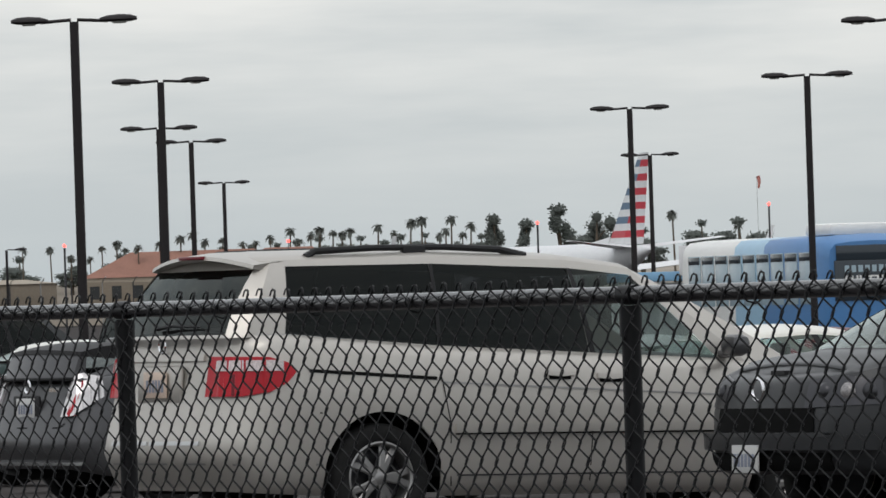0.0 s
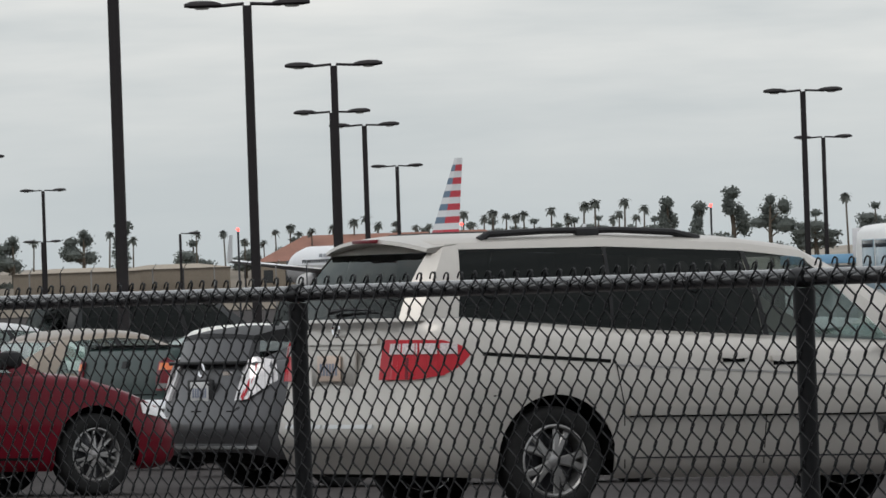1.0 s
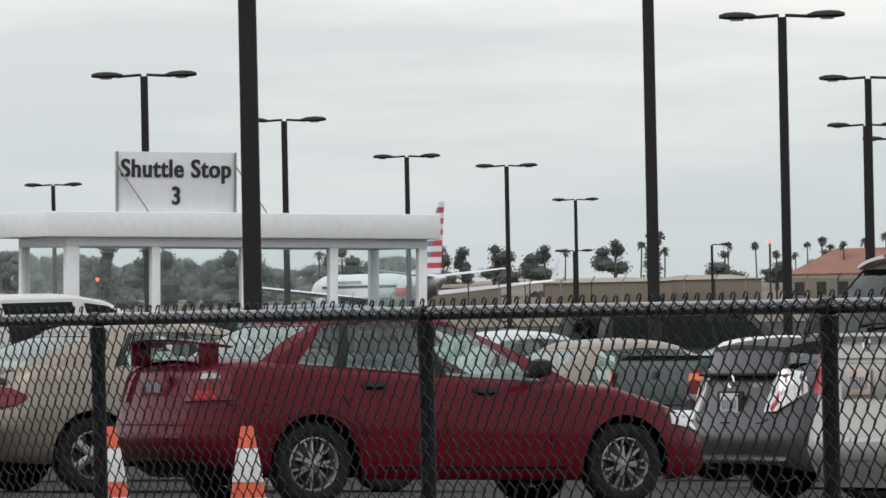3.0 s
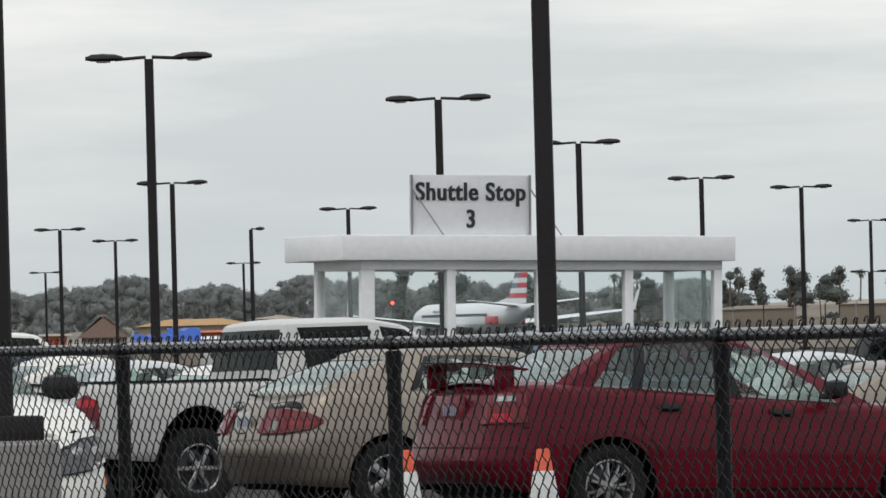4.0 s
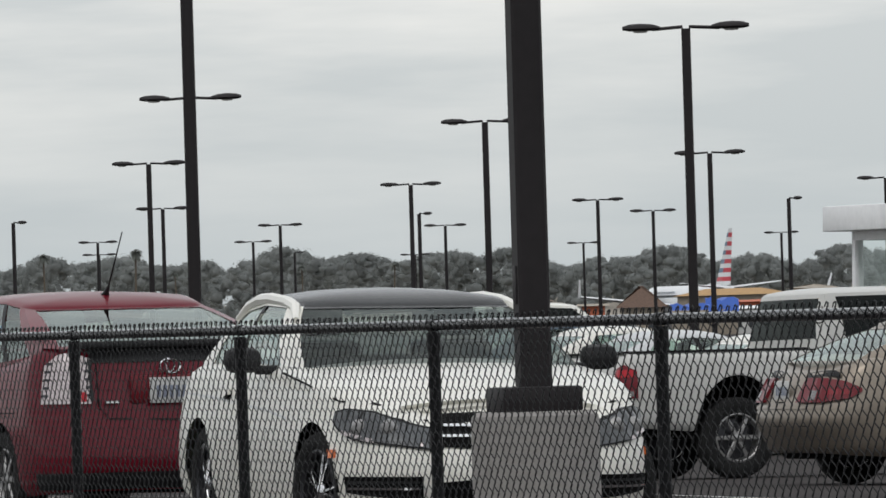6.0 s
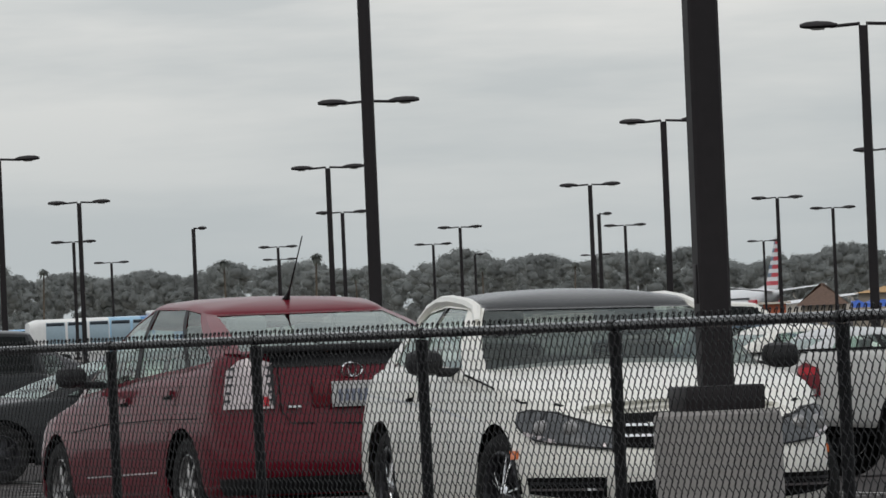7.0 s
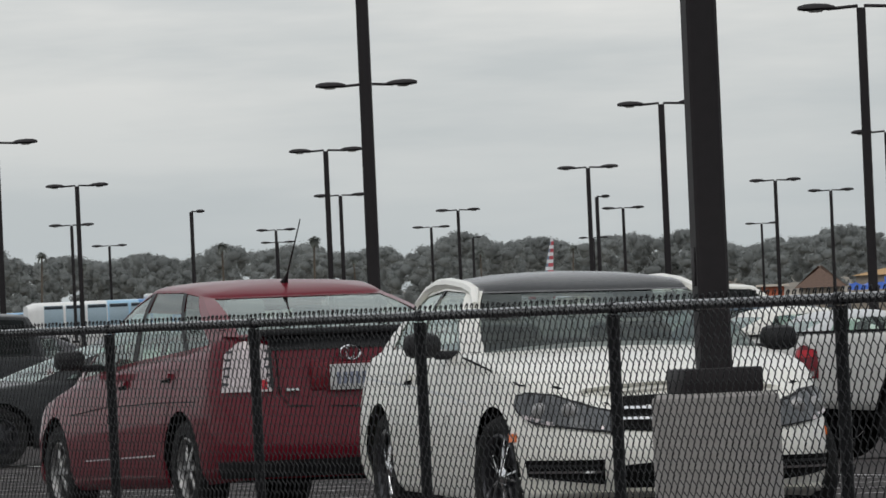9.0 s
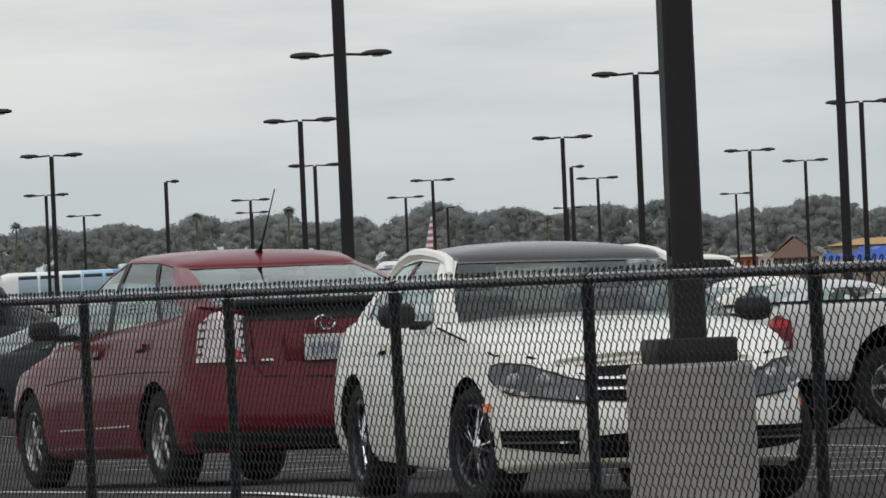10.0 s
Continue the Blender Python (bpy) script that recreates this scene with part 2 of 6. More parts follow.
stall_line(a_.x, a_.y, b_.x, b_.y, 0.14)


# ---- the chain-link fence ----
PITCH, RAIL_Z, SPAN = 0.086, EYE - 0.019, 3.05
FENCE_S0 = 19.677      # where the first post stands along the fence


def fence_point(s, z=0.0, off=0.0):
    p = FOOT + ALONG * s + ACROSS * off
    return Vector((p.x, p.y, z))


def fence_floor(s):
    p = fence_point(s)
    return min(ground_z(p.x, p.y), RAIL_Z - 1.15)


def build_fence():
    fence = thing("chain_link_fence", "black vinyl-coated chain-link fence with round posts and top rail", "fence")
    n0, n1 = -3, 13
    for k in range(n0, n1 + 1):
        s = FENCE_S0 + SPAN * k
        z0 = fence_floor(s)
        post = link("post", *tube([fence_point(s, z0 - 0.1), fence_point(s, RAIL_Z - 0.026)], 0.024, 12), VINYL, fence)
        cap = link("post_cap", *join(tube([fence_point(s, RAIL_Z - 0.10), fence_point(s, RAIL_Z - 0.03)], 0.028, 12),
                                     tube([fence_point(s - 0.035, RAIL_Z), fence_point(s + 0.035, RAIL_Z)], 0.0245, 12)), VINYL, post)
        if k < n1:
            link("top_rail", *tube([fence_point(s, RAIL_Z), fence_point(s + SPAN, RAIL_Z)], 0.0205, 12), RAIL_VINYL, fence)
            ties = [tube([fence_point(s + d, RAIL_Z + 0.03 * math.cos(a), 0.03 * math.sin(a) - 0.002) for a in np.linspace(0.4, 5.6, 7)], 0.0022, 4) for d in (0.6, 1.2, 1.8, 2.4)]
            for piece in ties:
                link("wire_tie", *piece, VINYL, fence)
    # the fabric: zigzag wires hooked into each other, each end twisted to a barb above the rail
    s0, s1 = FENCE_S0 + SPAN * n0, FENCE_S0 + SPAN * n1
    top = RAIL_Z + 0.030
    V, F = [], []
    rng = random.Random(4)
    half, rows = PITCH / 2, 28
    r = 0.0028
    for i in range(int((s1 - s0) / half)):
        s = s0 + i * half
        sag = 0.004 * math.sin(i * 0.21) + rng.uniform(-0.002, 0.002)
        # neighbouring wires meet at the knots, so each keeps to its own half pitch
        path = []
        for j in range(rows + 1):
            side = half * 0.5 * (1 if (i + j) % 2 else -1)
            z = top - j * half
            over = 0.0026
            x = s + side * 1.17 + sag
            path.append(fence_point(x, z + 0.007, -0.024 + over))
            path.append(fence_point(x, z - 0.007, -0.024 - over))
        # each end is folded over its neighbour into a short knuckle
        way = 1 if i % 2 else -1
        tip = s + half * 0.5 * way + rng.uniform(-0.003, 0.003)
        rise = top + 0.012 + rng.uniform(-0.003, 0.003)
        path[0] = fence_point(tip, rise - 0.004, -0.024 + over)
        path[:0] = [fence_point(tip - way * 0.017, rise - 0.017, -0.030), fence_point(tip - way * 0.010, rise - 0.004, -0.029), fence_point(tip - way * 0.004, rise, -0.027)]
        k = len(V)
        for q, p in enumerate(path):
            d = (path[min(q + 1, len(path) - 1)] - path[max(q - 1, 0)]).normalized()
            a = d.cross(ACROSS).normalized() * r
            b = ACROSS * r
            V += [p + a, p - 0.5 * a + 0.866 * b, p - 0.5 * a - 0.866 * b]
        for q in range(len(path) - 1):
            e = k + 3 * q
            F += [[e + c, e + (c + 1) % 3, e + 3 + (c + 1) % 3, e + 3 + c] for c in range(3)]
    me = bpy.data.meshes.new("chain_link_fabric")
    me.from_pydata([tuple(v) for v in V], [], F)
    me.materials.append(VINYL)
    me.polygons.foreach_set("use_smooth", [True] * len(me.polygons))
    fabric = new("chain_link_fabric", me)
    fabric.parent = fence
    tagged(fabric, "black woven wire mesh", kind="stuff")
    z0 = RAIL_Z - 1.13
    link("tension_wire", *tube([fence_point(s0, z0, -0.02), fence_point(s1, z0, -0.02)], 0.004, 5), VINYL, fence)


build_fence()


# ---- vehicles ----
INSET = [(0.0, 0.060), (0.06, 0.022), (0.16, 0.006), (0.36, 0.0), (0.60, 0.002), (0.72, 0.014), (0.86, 0.030), (0.95, 0.052), (1.0, 0.105)]


class Shell:
    """The lower body of a car: a section swept round a plan with rounded corners. x runs forward from the rear axle, y to the left."""

    def __init__(self, s):
        self.s = s
        self.hw = s["width"] / 2
        self.xr, self.xf = s["rear"], s["front"]
        cr, cf, kr, kf = s.get("cr", 0.45), s.get("cf", 0.75), s.get("kr", 0.66), s.get("kf", 0.52)
        h = self.hw
        pts = [(self.xr - s.get("bow_r", 0.05) * (1 - (y / (kr * h)) ** 2), y) for y in np.linspace(0, kr * h, 5)]
        for a in np.linspace(0, math.pi / 2, 9)[1:]:
            pts.append((self.xr + cr * (1 - math.cos(a)), h * (kr + (1 - kr) * math.sin(a))))
        for x in np.linspace(self.xr + cr, self.xf - cf, 90)[1:-1]:
            mid = (x - self.xr) / (self.xf - self.xr)
            pts.append((x, h * (1 + s.get("barrel", 0.012) * (1 - (2 * mid - 1) ** 2))))
        for a in np.linspace(math.pi / 2, 0, 12):
            pts.append((self.xf - cf * (1 - math.cos(a)), h * (kf + (1 - kf) * math.sin(a))))
        pts += [(self.xf + s.get("bow_f", 0.1) * (1 - (y / (kf * h)) ** 2), y) for y in np.linspace(kf * h, 0, 5)[1:]]
        self.plan = [Vector((x, y)) for x, y in pts]
        self.run = [0.0]
        for a, b in zip(self.plan, self.plan[1:]):
            self.run.append(self.run[-1] + (b - a).length)
        self.len = self.run[-1]

    def at(self, u):
        """Plan point and outward normal at u metres from the middle of the tail."""
        u = min(max(u, 0), self.len - 1e-4)
        i = max(0, int(np.searchsorted(self.run, u, "right")) - 1)
        i = min(i, len(self.plan) - 2)
        a, b = self.plan[i], self.plan[i + 1]
        p = a.lerp(b, (u - self.run[i]) / max(self.run[i + 1] - self.run[i], 1e-6))
        lo, hi = self.plan[max(i - 1, 0)], self.plan[min(i + 2, len(self.plan) - 1)]
        d = (hi - lo).normalized()
        return p, Vector((-d.y, d.x))

    def u_at_x(self, x):
        """Along the flank, the way round to x."""
        half = [i for i, p in enumerate(self.plan) if p.y > 0.5 * self.hw]
        xs, us = [self.plan[i].x for i in half], [self.run[i] for i in half]
        return float(np.interp(x, xs, us))

    def top(self, x):
        return curve(self.s["top"], x)

    def low(self, x):
        return curve(self.s["low"], x)

    def arch(self, x, y):
        z = -1
        if abs(y) > self.hw * 0.6:
            for w in (0.0, self.s["wheelbase"]):
                ra = self.s["arch"]
                if abs(x - w) < ra:
                    z = max(z, self.s["tyre"] + math.sqrt(ra * ra - (x - w) ** 2) * self.s.get("arch_h", 1.0))
        return z

    def point(self, u, z, off=0.0, side=1):
        p, n = self.at(u)
        lo, hi = self.low(p.x), self.top(p.x)
        v = min(max((z - lo) / max(hi - lo, 1e-3), 0), 1)
        end = abs(n.x)
        ins = curve(INSET, v) * (1 + end * self.s.get("end_round", 0.6))
        lean = self.s.get("lean_r", ()) if n.x < -0.3 else self.s.get("lean_f", ())
        if lean:
            ins += end * curve(lean, z)
        q = p - n * ins + n * off
        return Vector((q.x, side * q.y, z))

    def mesh(self):
        us = sorted(set([round(u, 4) for u in self.run] + [round(self.u_at_x(w + d * self.s["arch"]), 4) for w in (0, self.s["wheelbase"]) for d in (-1, -0.97, -0.9, -0.8, 0.8, 0.9, 0.97, 1)]))
        vs = [0, 0.03, 0.06, 0.11, 0.16, 0.25, 0.36, 0.48, 0.6, 0.66, 0.72, 0.79, 0.86, 0.91, 0.95, 0.98, 1.0]
        V, F, ring = [], [], {}
        for side in (1, -1):
            for i, u in enumerate(us):
                p, n = self.at(u)
                lo, hi = self.low(p.x), self.top(p.x)
                za = self.arch(p.x, p.y)
                for j, v in enumerate(vs):
                    z = max(lo + v * (hi - lo), min(za, hi - 0.05))
                    ring[side, i, j] = len(V)
                    V.append(self.point(u, z, 0, side))
            for i in range(len(us) - 1):
                for j in range(len(vs) - 1):
                    F.append([ring[side, i, j], ring[side, i + 1, j], ring[side, i + 1, j + 1], ring[side, i, j + 1]])
        # bonnet, cabin floor at the waist, and boot lid
        cuts = [0, 0.3, 0.6, 0.8, 0.92, 1]
        deck = {}
        m = len(vs) - 1
        for i, u in enumerate(us):
            a = V[ring[1, i, m]]
            crown = self.s.get("crown", 0.045)
            for c, f in enumerate(cuts):
                for side in (1, -1):
                    if f == 1:
                        deck[side, i, c] = ring[side, i, m]
                    elif f == 0 and side == -1:
                        deck[side, i, c] = deck[1, i, c]
                    else:
                        deck[side, i, c] = len(V)
                        V.append(Vector((a.x, side * a.y * f, a.z + crown * (1 - f * f) * min(1, a.y / self.hw * 1.2))))
        index = [0] * len(F)
        x0, x1 = self.s["cabin"]
        for i in range(len(us) - 1):
            x = (V[ring[1, i, m]].x + V[ring[1, i + 1, m]].x) / 2
            for c in range(len(cuts) - 1):
                for side in (1, -1):
                    F.append([deck[side, i, c], deck[side, i + 1, c], deck[side, i + 1, c + 1], deck[side, i, c + 1]])
                    index.append(1 if x0 < x < x1 else 0)
        return V, F, index


def patch(shell, u0, u1, z0, z1, off=0.006, side=1, nu=8, nz=4, deep=0.02):
    """A slab that lies on the body. z0 and z1: a height, or rows of (share of the way, height) along the slab."""
    V, F = [], []
    low = z0 if isinstance(z0, (list, tuple)) else [(0, z0), (1, z0)]
    high = z1 if isinstance(z1, (list, tuple)) else [(0, z1), (1, z1)]
    for i in range(nu + 1):
        f = i / nu
        a, b = curve(low, f), curve(high, f)
        for j in range(nz + 1):
            V.append(shell.point(u0 + (u1 - u0) * f, a + (b - a) * j / nz, off, side))
    k = nz + 1
    F = [[i * k + j, (i + 1) * k + j, (i + 1) * k + j + 1, i * k + j + 1] for i in range(nu) for j in range(nz)]
    edge = [i * k for i in range(nu + 1)] + [nu * k + j for j in range(1, k)] + [i * k + nz for i in range(nu - 1, -1, -1)] + [j for j in range(nz - 1, 0, -1)]
    base = len(V)
    for e in edge:
        i, j = divmod(e, k)
        f = i / nu
        a, b = curve(low, f), curve(high, f)
        V.append(shell.point(u0 + (u1 - u0) * f, a + (b - a) * j / nz, off - deep, side))
    for q in range(len(edge)):
        w = (q + 1) % len(edge)
        F.append([edge[q], edge[w], base + w, base + q])
    return V, F


def strip(shell, pts, w, off, side=1):
    """A thin band on the body through points (u, z)."""
    V, F = [], []
    for i, (u, z) in enumerate(pts):
        ua, za = pts[max(i - 1, 0)]
        ub, zb = pts[min(i + 1, len(pts) - 1)]
        d = Vector((ub - ua, zb - za)).normalized()
        for s in (-1, 1):
            V.append(shell.point(u - s * d.y * w / 2, z + s * d.x * w / 2, off, side))
    F = [[2 * i, 2 * i + 1, 2 * i + 3, 2 * i + 2] for i in range(len(pts) - 1)]
    return V, F


def wheel(R, rim, width, spokes, style, parent, m, out):
    """A wheel: tyre and alloy rim; out is +1 where its face looks along +y."""
    hub = new("wheel")
    hub.parent = parent
    hub.matrix_local = m
    w = width / 2
    t = out
    turn = Matrix.Rotation(radians(-90 * t), 4, "X")
    prof = [(rim * 0.99, -w * 0.9), (rim * 1.05, -w), (R * 0.90, -w), (R * 0.965, -w * 0.86), (R, -w * 0.6), (R, w * 0.6), (R * 0.965, w * 0.86), (R * 0.90, w), (rim * 1.08, w), (rim, w * 0.88)]
    link("tyre", *moved(lathe(prof, 36), turn), RUBBER, hub)
    face = w * 0.72
    dark = style == "dark"
    pieces = [lathe([(rim * 1.0, w * 0.86), (rim * 0.95, w * 0.9), (rim * 0.90, w * 0.78), (rim * 0.88, -w * 0.5)], 36),
              lathe([(0.0, face + 0.012), (rim * 0.14, face + 0.010), (rim * 0.24, face - 0.004), (rim * 0.26, face - 0.05)], 20)]
    for k in range(spokes):
        a = 2 * math.pi * k / spokes
        pairs = ((-0.09, 0.0), (0.09, 0.0)) if style in ("twin", "dark") else ((-0.105, 0.0), (0.105, 0.0)) if style == "split" else ((0.0, 0.0),)
        for d, _ in pairs:
            w0, w1 = (0.030, 0.028) if dark else (0.055, 0.045) if style == "twin" else (0.075, 0.085) if style == "split" else (0.13, 0.17) if style == "wide" else (0.08, 0.07)
            pr = []
            for q, (rr, zz, ww) in enumerate([(rim * 0.18, face, w0), (rim * 0.55, face - 0.004, (w0 + w1) / 2), (rim * 0.93, face - 0.018, w1)]):
                aa = a + d * (1.0 + 0.5 * q)
                c = Vector((rr * math.cos(aa), rr * math.sin(aa), zz))
                n = Vector((-math.sin(aa), math.cos(aa), 0)) * ww * rim * 1.25
                pr.append((c - n, c - n * 0.6 + Vector((0, 0, 0.010)), c + n * 0.6 + Vector((0, 0, 0.010)), c + n, c - Vector((0, 0, 0.03))))
            V = [p for row in pr for p in row]
            F = [[i * 5 + j, i * 5 + (j + 1) % 5, (i + 1) * 5 + (j + 1) % 5, (i + 1) * 5 + j] for i in range(2) for j in range(5)]
            pieces.append((V, F))
    if dark:
        link("barrel", *moved(pieces.pop(0), turn), RIM_DARK, hub, "black rim barrel")
    link("rim", *moved(join(*pieces), turn), CHROME if dark else RIM_DARK if style == "black" else RIM, hub, "black alloy rim" if style == "black" else "bright alloy rim")
    link("brake_disc", *moved(lathe([(0, -0.02), (rim * 0.7, -0.02), (rim * 0.86, -0.03), (rim * 0.87, -0.05)], 24), turn), RIM_DARK, hub)
    return hub


def seat(parent, x, y, z, mat, tall=0.62):
    v = join(box(x - 0.07, x + 0.07, y - 0.23, y + 0.23, z, z + tall - 0.2, 0.05), box(x - 0.05, x + 0.05, y - 0.13, y + 0.13, z + tall - 0.18, z + tall, 0.04))
    link("seat", *v, mat, parent)


def car(name, label, category, s, m, group="parked cars"):
    """Builds a road vehicle from its measures. Returns the thing and its shell."""
    c = thing(name, label, category, m, group)
    sh = Shell(s)
    V, F, index = sh.mesh()
    body = link("body", V, F, None, c, mats=[s["paint"], s.get("inside", CABIN)], index=index)
    # cabin: a ring of columns from the middle of the windscreen round one side to the middle of the rear window
    g = s["cabin_side"]
    zr = s["roof"]
    yb, yr = s.get("yb", sh.hw - 0.085), s.get("yr", sh.hw * 0.70)
    bow, bowr = s.get("bow_screen", 0.22), s.get("bow_back", 0.14)
    xc, xt = s["screen"]
    xd, xe = s["back"]

    def belt(x):
        return sh.top(x) - 0.012

    def roof_z(x):
        mid = (x - xe) / max(xt - xe, 1e-3)
        return zr - s.get("drop_f", 0.045) * max(0, mid - 0.55) ** 2 / 0.2 - s.get("drop_r", 0.05) * max(0, 0.5 - mid) ** 2 / 0.25

    cols = []
    for f in (0, 0.35, 0.7, 0.93):
        cols.append((Vector((xc + bow * (1 - f * f), yb * f, belt(xc) + 0.035 * (1 - f * f))), Vector((xt + 0.10 * (1 - f * f), yr * f, roof_z(xt))), "screen" if f < 0.9 else "pillar"))
    for xb_, xt_, kind in g:
        taper = s.get("tuck", 0.05) * max(0, (0.3 - (xb_ - xd) / (xc - xd)) / 0.3)
        cols.append((Vector((xb_, yb - taper, belt(xb_))), Vector((xt_, yr - taper * 0.8, roof_z(xt_))), kind))
    zd = s.get("back_z", belt(xd))
    last = []
    for f in (0.93, 0.6, 0.3, 0):
        last.append((Vector((xd - bowr * (1 - f * f), (yb - s.get("tuck", 0.05)) * f, zd)), Vector((xe - 0.05 * (1 - f * f), (yr - s.get("tuck", 0.05) * 0.8) * f, roof_z(xe))), "back"))
    cols += last

    def col(i, v, side, out=0.0):
        a, b = cols[i][0], cols[i][1]
        p = a.lerp(b, v)
        nx = (a - Vector(((xc + xd) / 2, 0, a.z)))
        nx.z = 0
        if i < 3 or i >= len(cols) - 4:
            n = Vector((1 if i < 4 else -1, 0, 0.5)).normalized()
        else:
            n = Vector((0, 1, 0.35)).normalized()
        p = p + n * (0.028 * 4 * v * (1 - v) + out)
        return Vector((p.x, side * p.y, p.z))

    V, F = [], []
    pane_kind = {"screen", "back", "glass"}

    def quad_grid(i, v0, v1, side, out, n, f0=0.0, f1=1.0, nf=3):
        V, F = [], []
        for a in range(nf + 1):
            f = f0 + (f1 - f0) * a / nf
            for b in range(n + 1):
                v = v0 + (v1 - v0) * b / n
                V.append(col(i, v, side, out).lerp(col(i + 1, v, side, out), f))
        F = [[a * (n + 1) + b, (a + 1) * (n + 1) + b, (a + 1) * (n + 1) + b + 1, a * (n + 1) + b + 1] for a in range(nf) for b in range(n)]
        return V, F

    solid, dark_frame = [], []
    screens, backs, sides = [], [], []
    lo_s, hi_s = s.get("glass_low", 0.05), s.get("glass_high", 0.93)
    for side in (1, -1):
        for i in range(len(cols) - 1):
            kind = cols[i][2]
            if kind in pane_kind:
                lo, hi = (0.02, 0.96) if kind == "screen" else (s.get("back_low", 0.04), s.get("back_high", 0.94)) if kind == "back" else (lo_s, hi_s)
                solid.append(("window_sill", quad_grid(i, 0, lo, side, 0, 1)))
                solid.append(("screen_header" if kind == "screen" else "window_header", quad_grid(i, hi, 1, side, 0, 1)))
                piece = quad_grid(i, lo, hi, side, -0.006, 6)
                if kind == "screen":
                    screens.append(piece)
                elif kind == "back":
                    backs.append(piece)
                else:
                    sides.append((side, piece))
            else:
                piece = quad_grid(i, lo_s, hi_s, side, 0, 6, nf=2) if kind == "dark" else quad_grid(i, 0, 1, side, 0, 6, nf=2)
                if kind == "dark":
                    solid.append(("window_sill", quad_grid(i, 0, lo_s, side, 0, 1)))
                    solid.append(("window_header", quad_grid(i, hi_s, 1, side, 0, 1)))
                    dark_frame.append(piece)
                else:
                    solid.append(("pillar", piece))
    # roof
    V, F, idx = [], [], {}
    rings = [(1.0, 0.0), (0.965, 0.018), (0.90, 0.034), (0.6, 0.058), (0.3, 0.068), (0.0, 0.072)]
    rise = s.get("roof_crown", 1.0)
    for side in (1, -1):
        for i, (a, b, k) in enumerate(cols):
            for j, (f, dz) in enumerate(rings):
                px = b.x + (min(max(b.x, xe + 0.3), xt - 0.3) - b.x) * (1 - f) * 0.8
                p = Vector((px, side * b.y * f, roof_z(px) + dz * rise))
                idx[side, i, j] = len(V)
                V.append(p)
        for i in range(len(cols) - 1):
            for j in range(len(rings) - 1):
                F.append([idx[side, i, j], idx[side, i + 1, j], idx[side, i + 1, j + 1], idx[side, i, j + 1]])
    link("roof", V, F, s.get("roof_paint", s["paint"]), c)
    for nm, piece in solid:
        link(nm, *piece, s.get("header_paint", s["paint"]) if nm == "screen_header" else s["paint"], c)
    for piece in dark_frame:
        link("door_pillar", *piece, TRIM, c)
    gl = s.get("glass", GLASS)
    for nm, group_, mat in (("windscreen", screens, s.get("glass_front", GLASS)), ("rear_window", backs, s.get("glass_rear", gl))):
        w = link(nm, *join(*group_), mat, c)
        w.visible_shadow = False
    for side, piece in sides:
        mid = sum((p.x for p in piece[0]), 0.0) / len(piece[0])
        w = link("side_window", *piece, s.get("glass_door", gl) if mid > s.get("front_door", 99) else gl, c)
        w.visible_shadow = False
    # wheels and wells
    wb, R = s["wheelbase"], s["tyre"]
    for x in (0, wb):
        for side in (1, -1):
            wheel(R, s["rim"], 0.21, s.get("spokes", 5), s.get("style", "plain"), c, pose(x, side * (sh.hw - 0.125), R, 0, 0, s.get("steer", 0) if x else 0), side)
        ra = s["arch"] + 0.015
        V, F = [], []
        for i in range(17):
            a = math.pi * i / 16
            for y in (-sh.hw + 0.05, sh.hw - 0.05):
                V.append((x + ra * math.cos(a), y, R + ra * math.sin(a) * s.get("arch_h", 1.0)))
        F = [[2 * i, 2 * i + 1, 2 * i + 3, 2 * i + 2] for i in range(16)]
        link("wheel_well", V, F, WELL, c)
    z_under = min(p[1] for p in s["low"]) + 0.02
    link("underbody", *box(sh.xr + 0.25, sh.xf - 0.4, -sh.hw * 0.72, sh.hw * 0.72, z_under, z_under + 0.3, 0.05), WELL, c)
    # seats
    inside = s.get("inside", CABIN)
    for x in s.get("seats", ()):
        for y in (-0.37, 0.37):
            seat(c, x, y, belt(x) - 0.28, inside)
    # door gaps and handles
    for pts in s.get("gaps", ()):
        for side in (1, -1):
            link("door_gap", *strip(sh, [(sh.u_at_x(x), z) for x, z in pts], 0.008, 0.007, side), SEAM, c)
    for x, z in s.get("handles", ()):
        for side in (1, -1):
            u = sh.u_at_x(x)
            V, F = patch(sh, u - 0.10, u + 0.10, [(0, z - 0.012), (0.5, z - 0.02), (1, z - 0.012)], z + 0.018, 0.026, side, 6, 2, 0.03)
            # no hollow here: a near-black slab stands for the recess's shade
            link("handle_recess_shade", *patch(sh, u - 0.08, u + 0.07, z - 0.038, z + 0.012, 0.008, side, 6, 2, 0.02), SEAM, c)
            link("door_handle", V, F, s.get("handle_paint", s["paint"]), c)
    if "mirror" in s:
        x, z = s["mirror"]
        for side in (1, -1):
            y = side * (yb + 0.02)
            v = join(box(x - 0.06, x + 0.08, y + side * 0.06, y + side * 0.26, z + 0.01, z + 0.145, 0.05), box(x - 0.01, x + 0.06, y - side * 0.08, y + side * 0.10, z + 0.0, z + 0.05, 0.02))
            link("door_mirror", *v, s.get("mirror_paint", s["paint"]), c)
    return c, sh


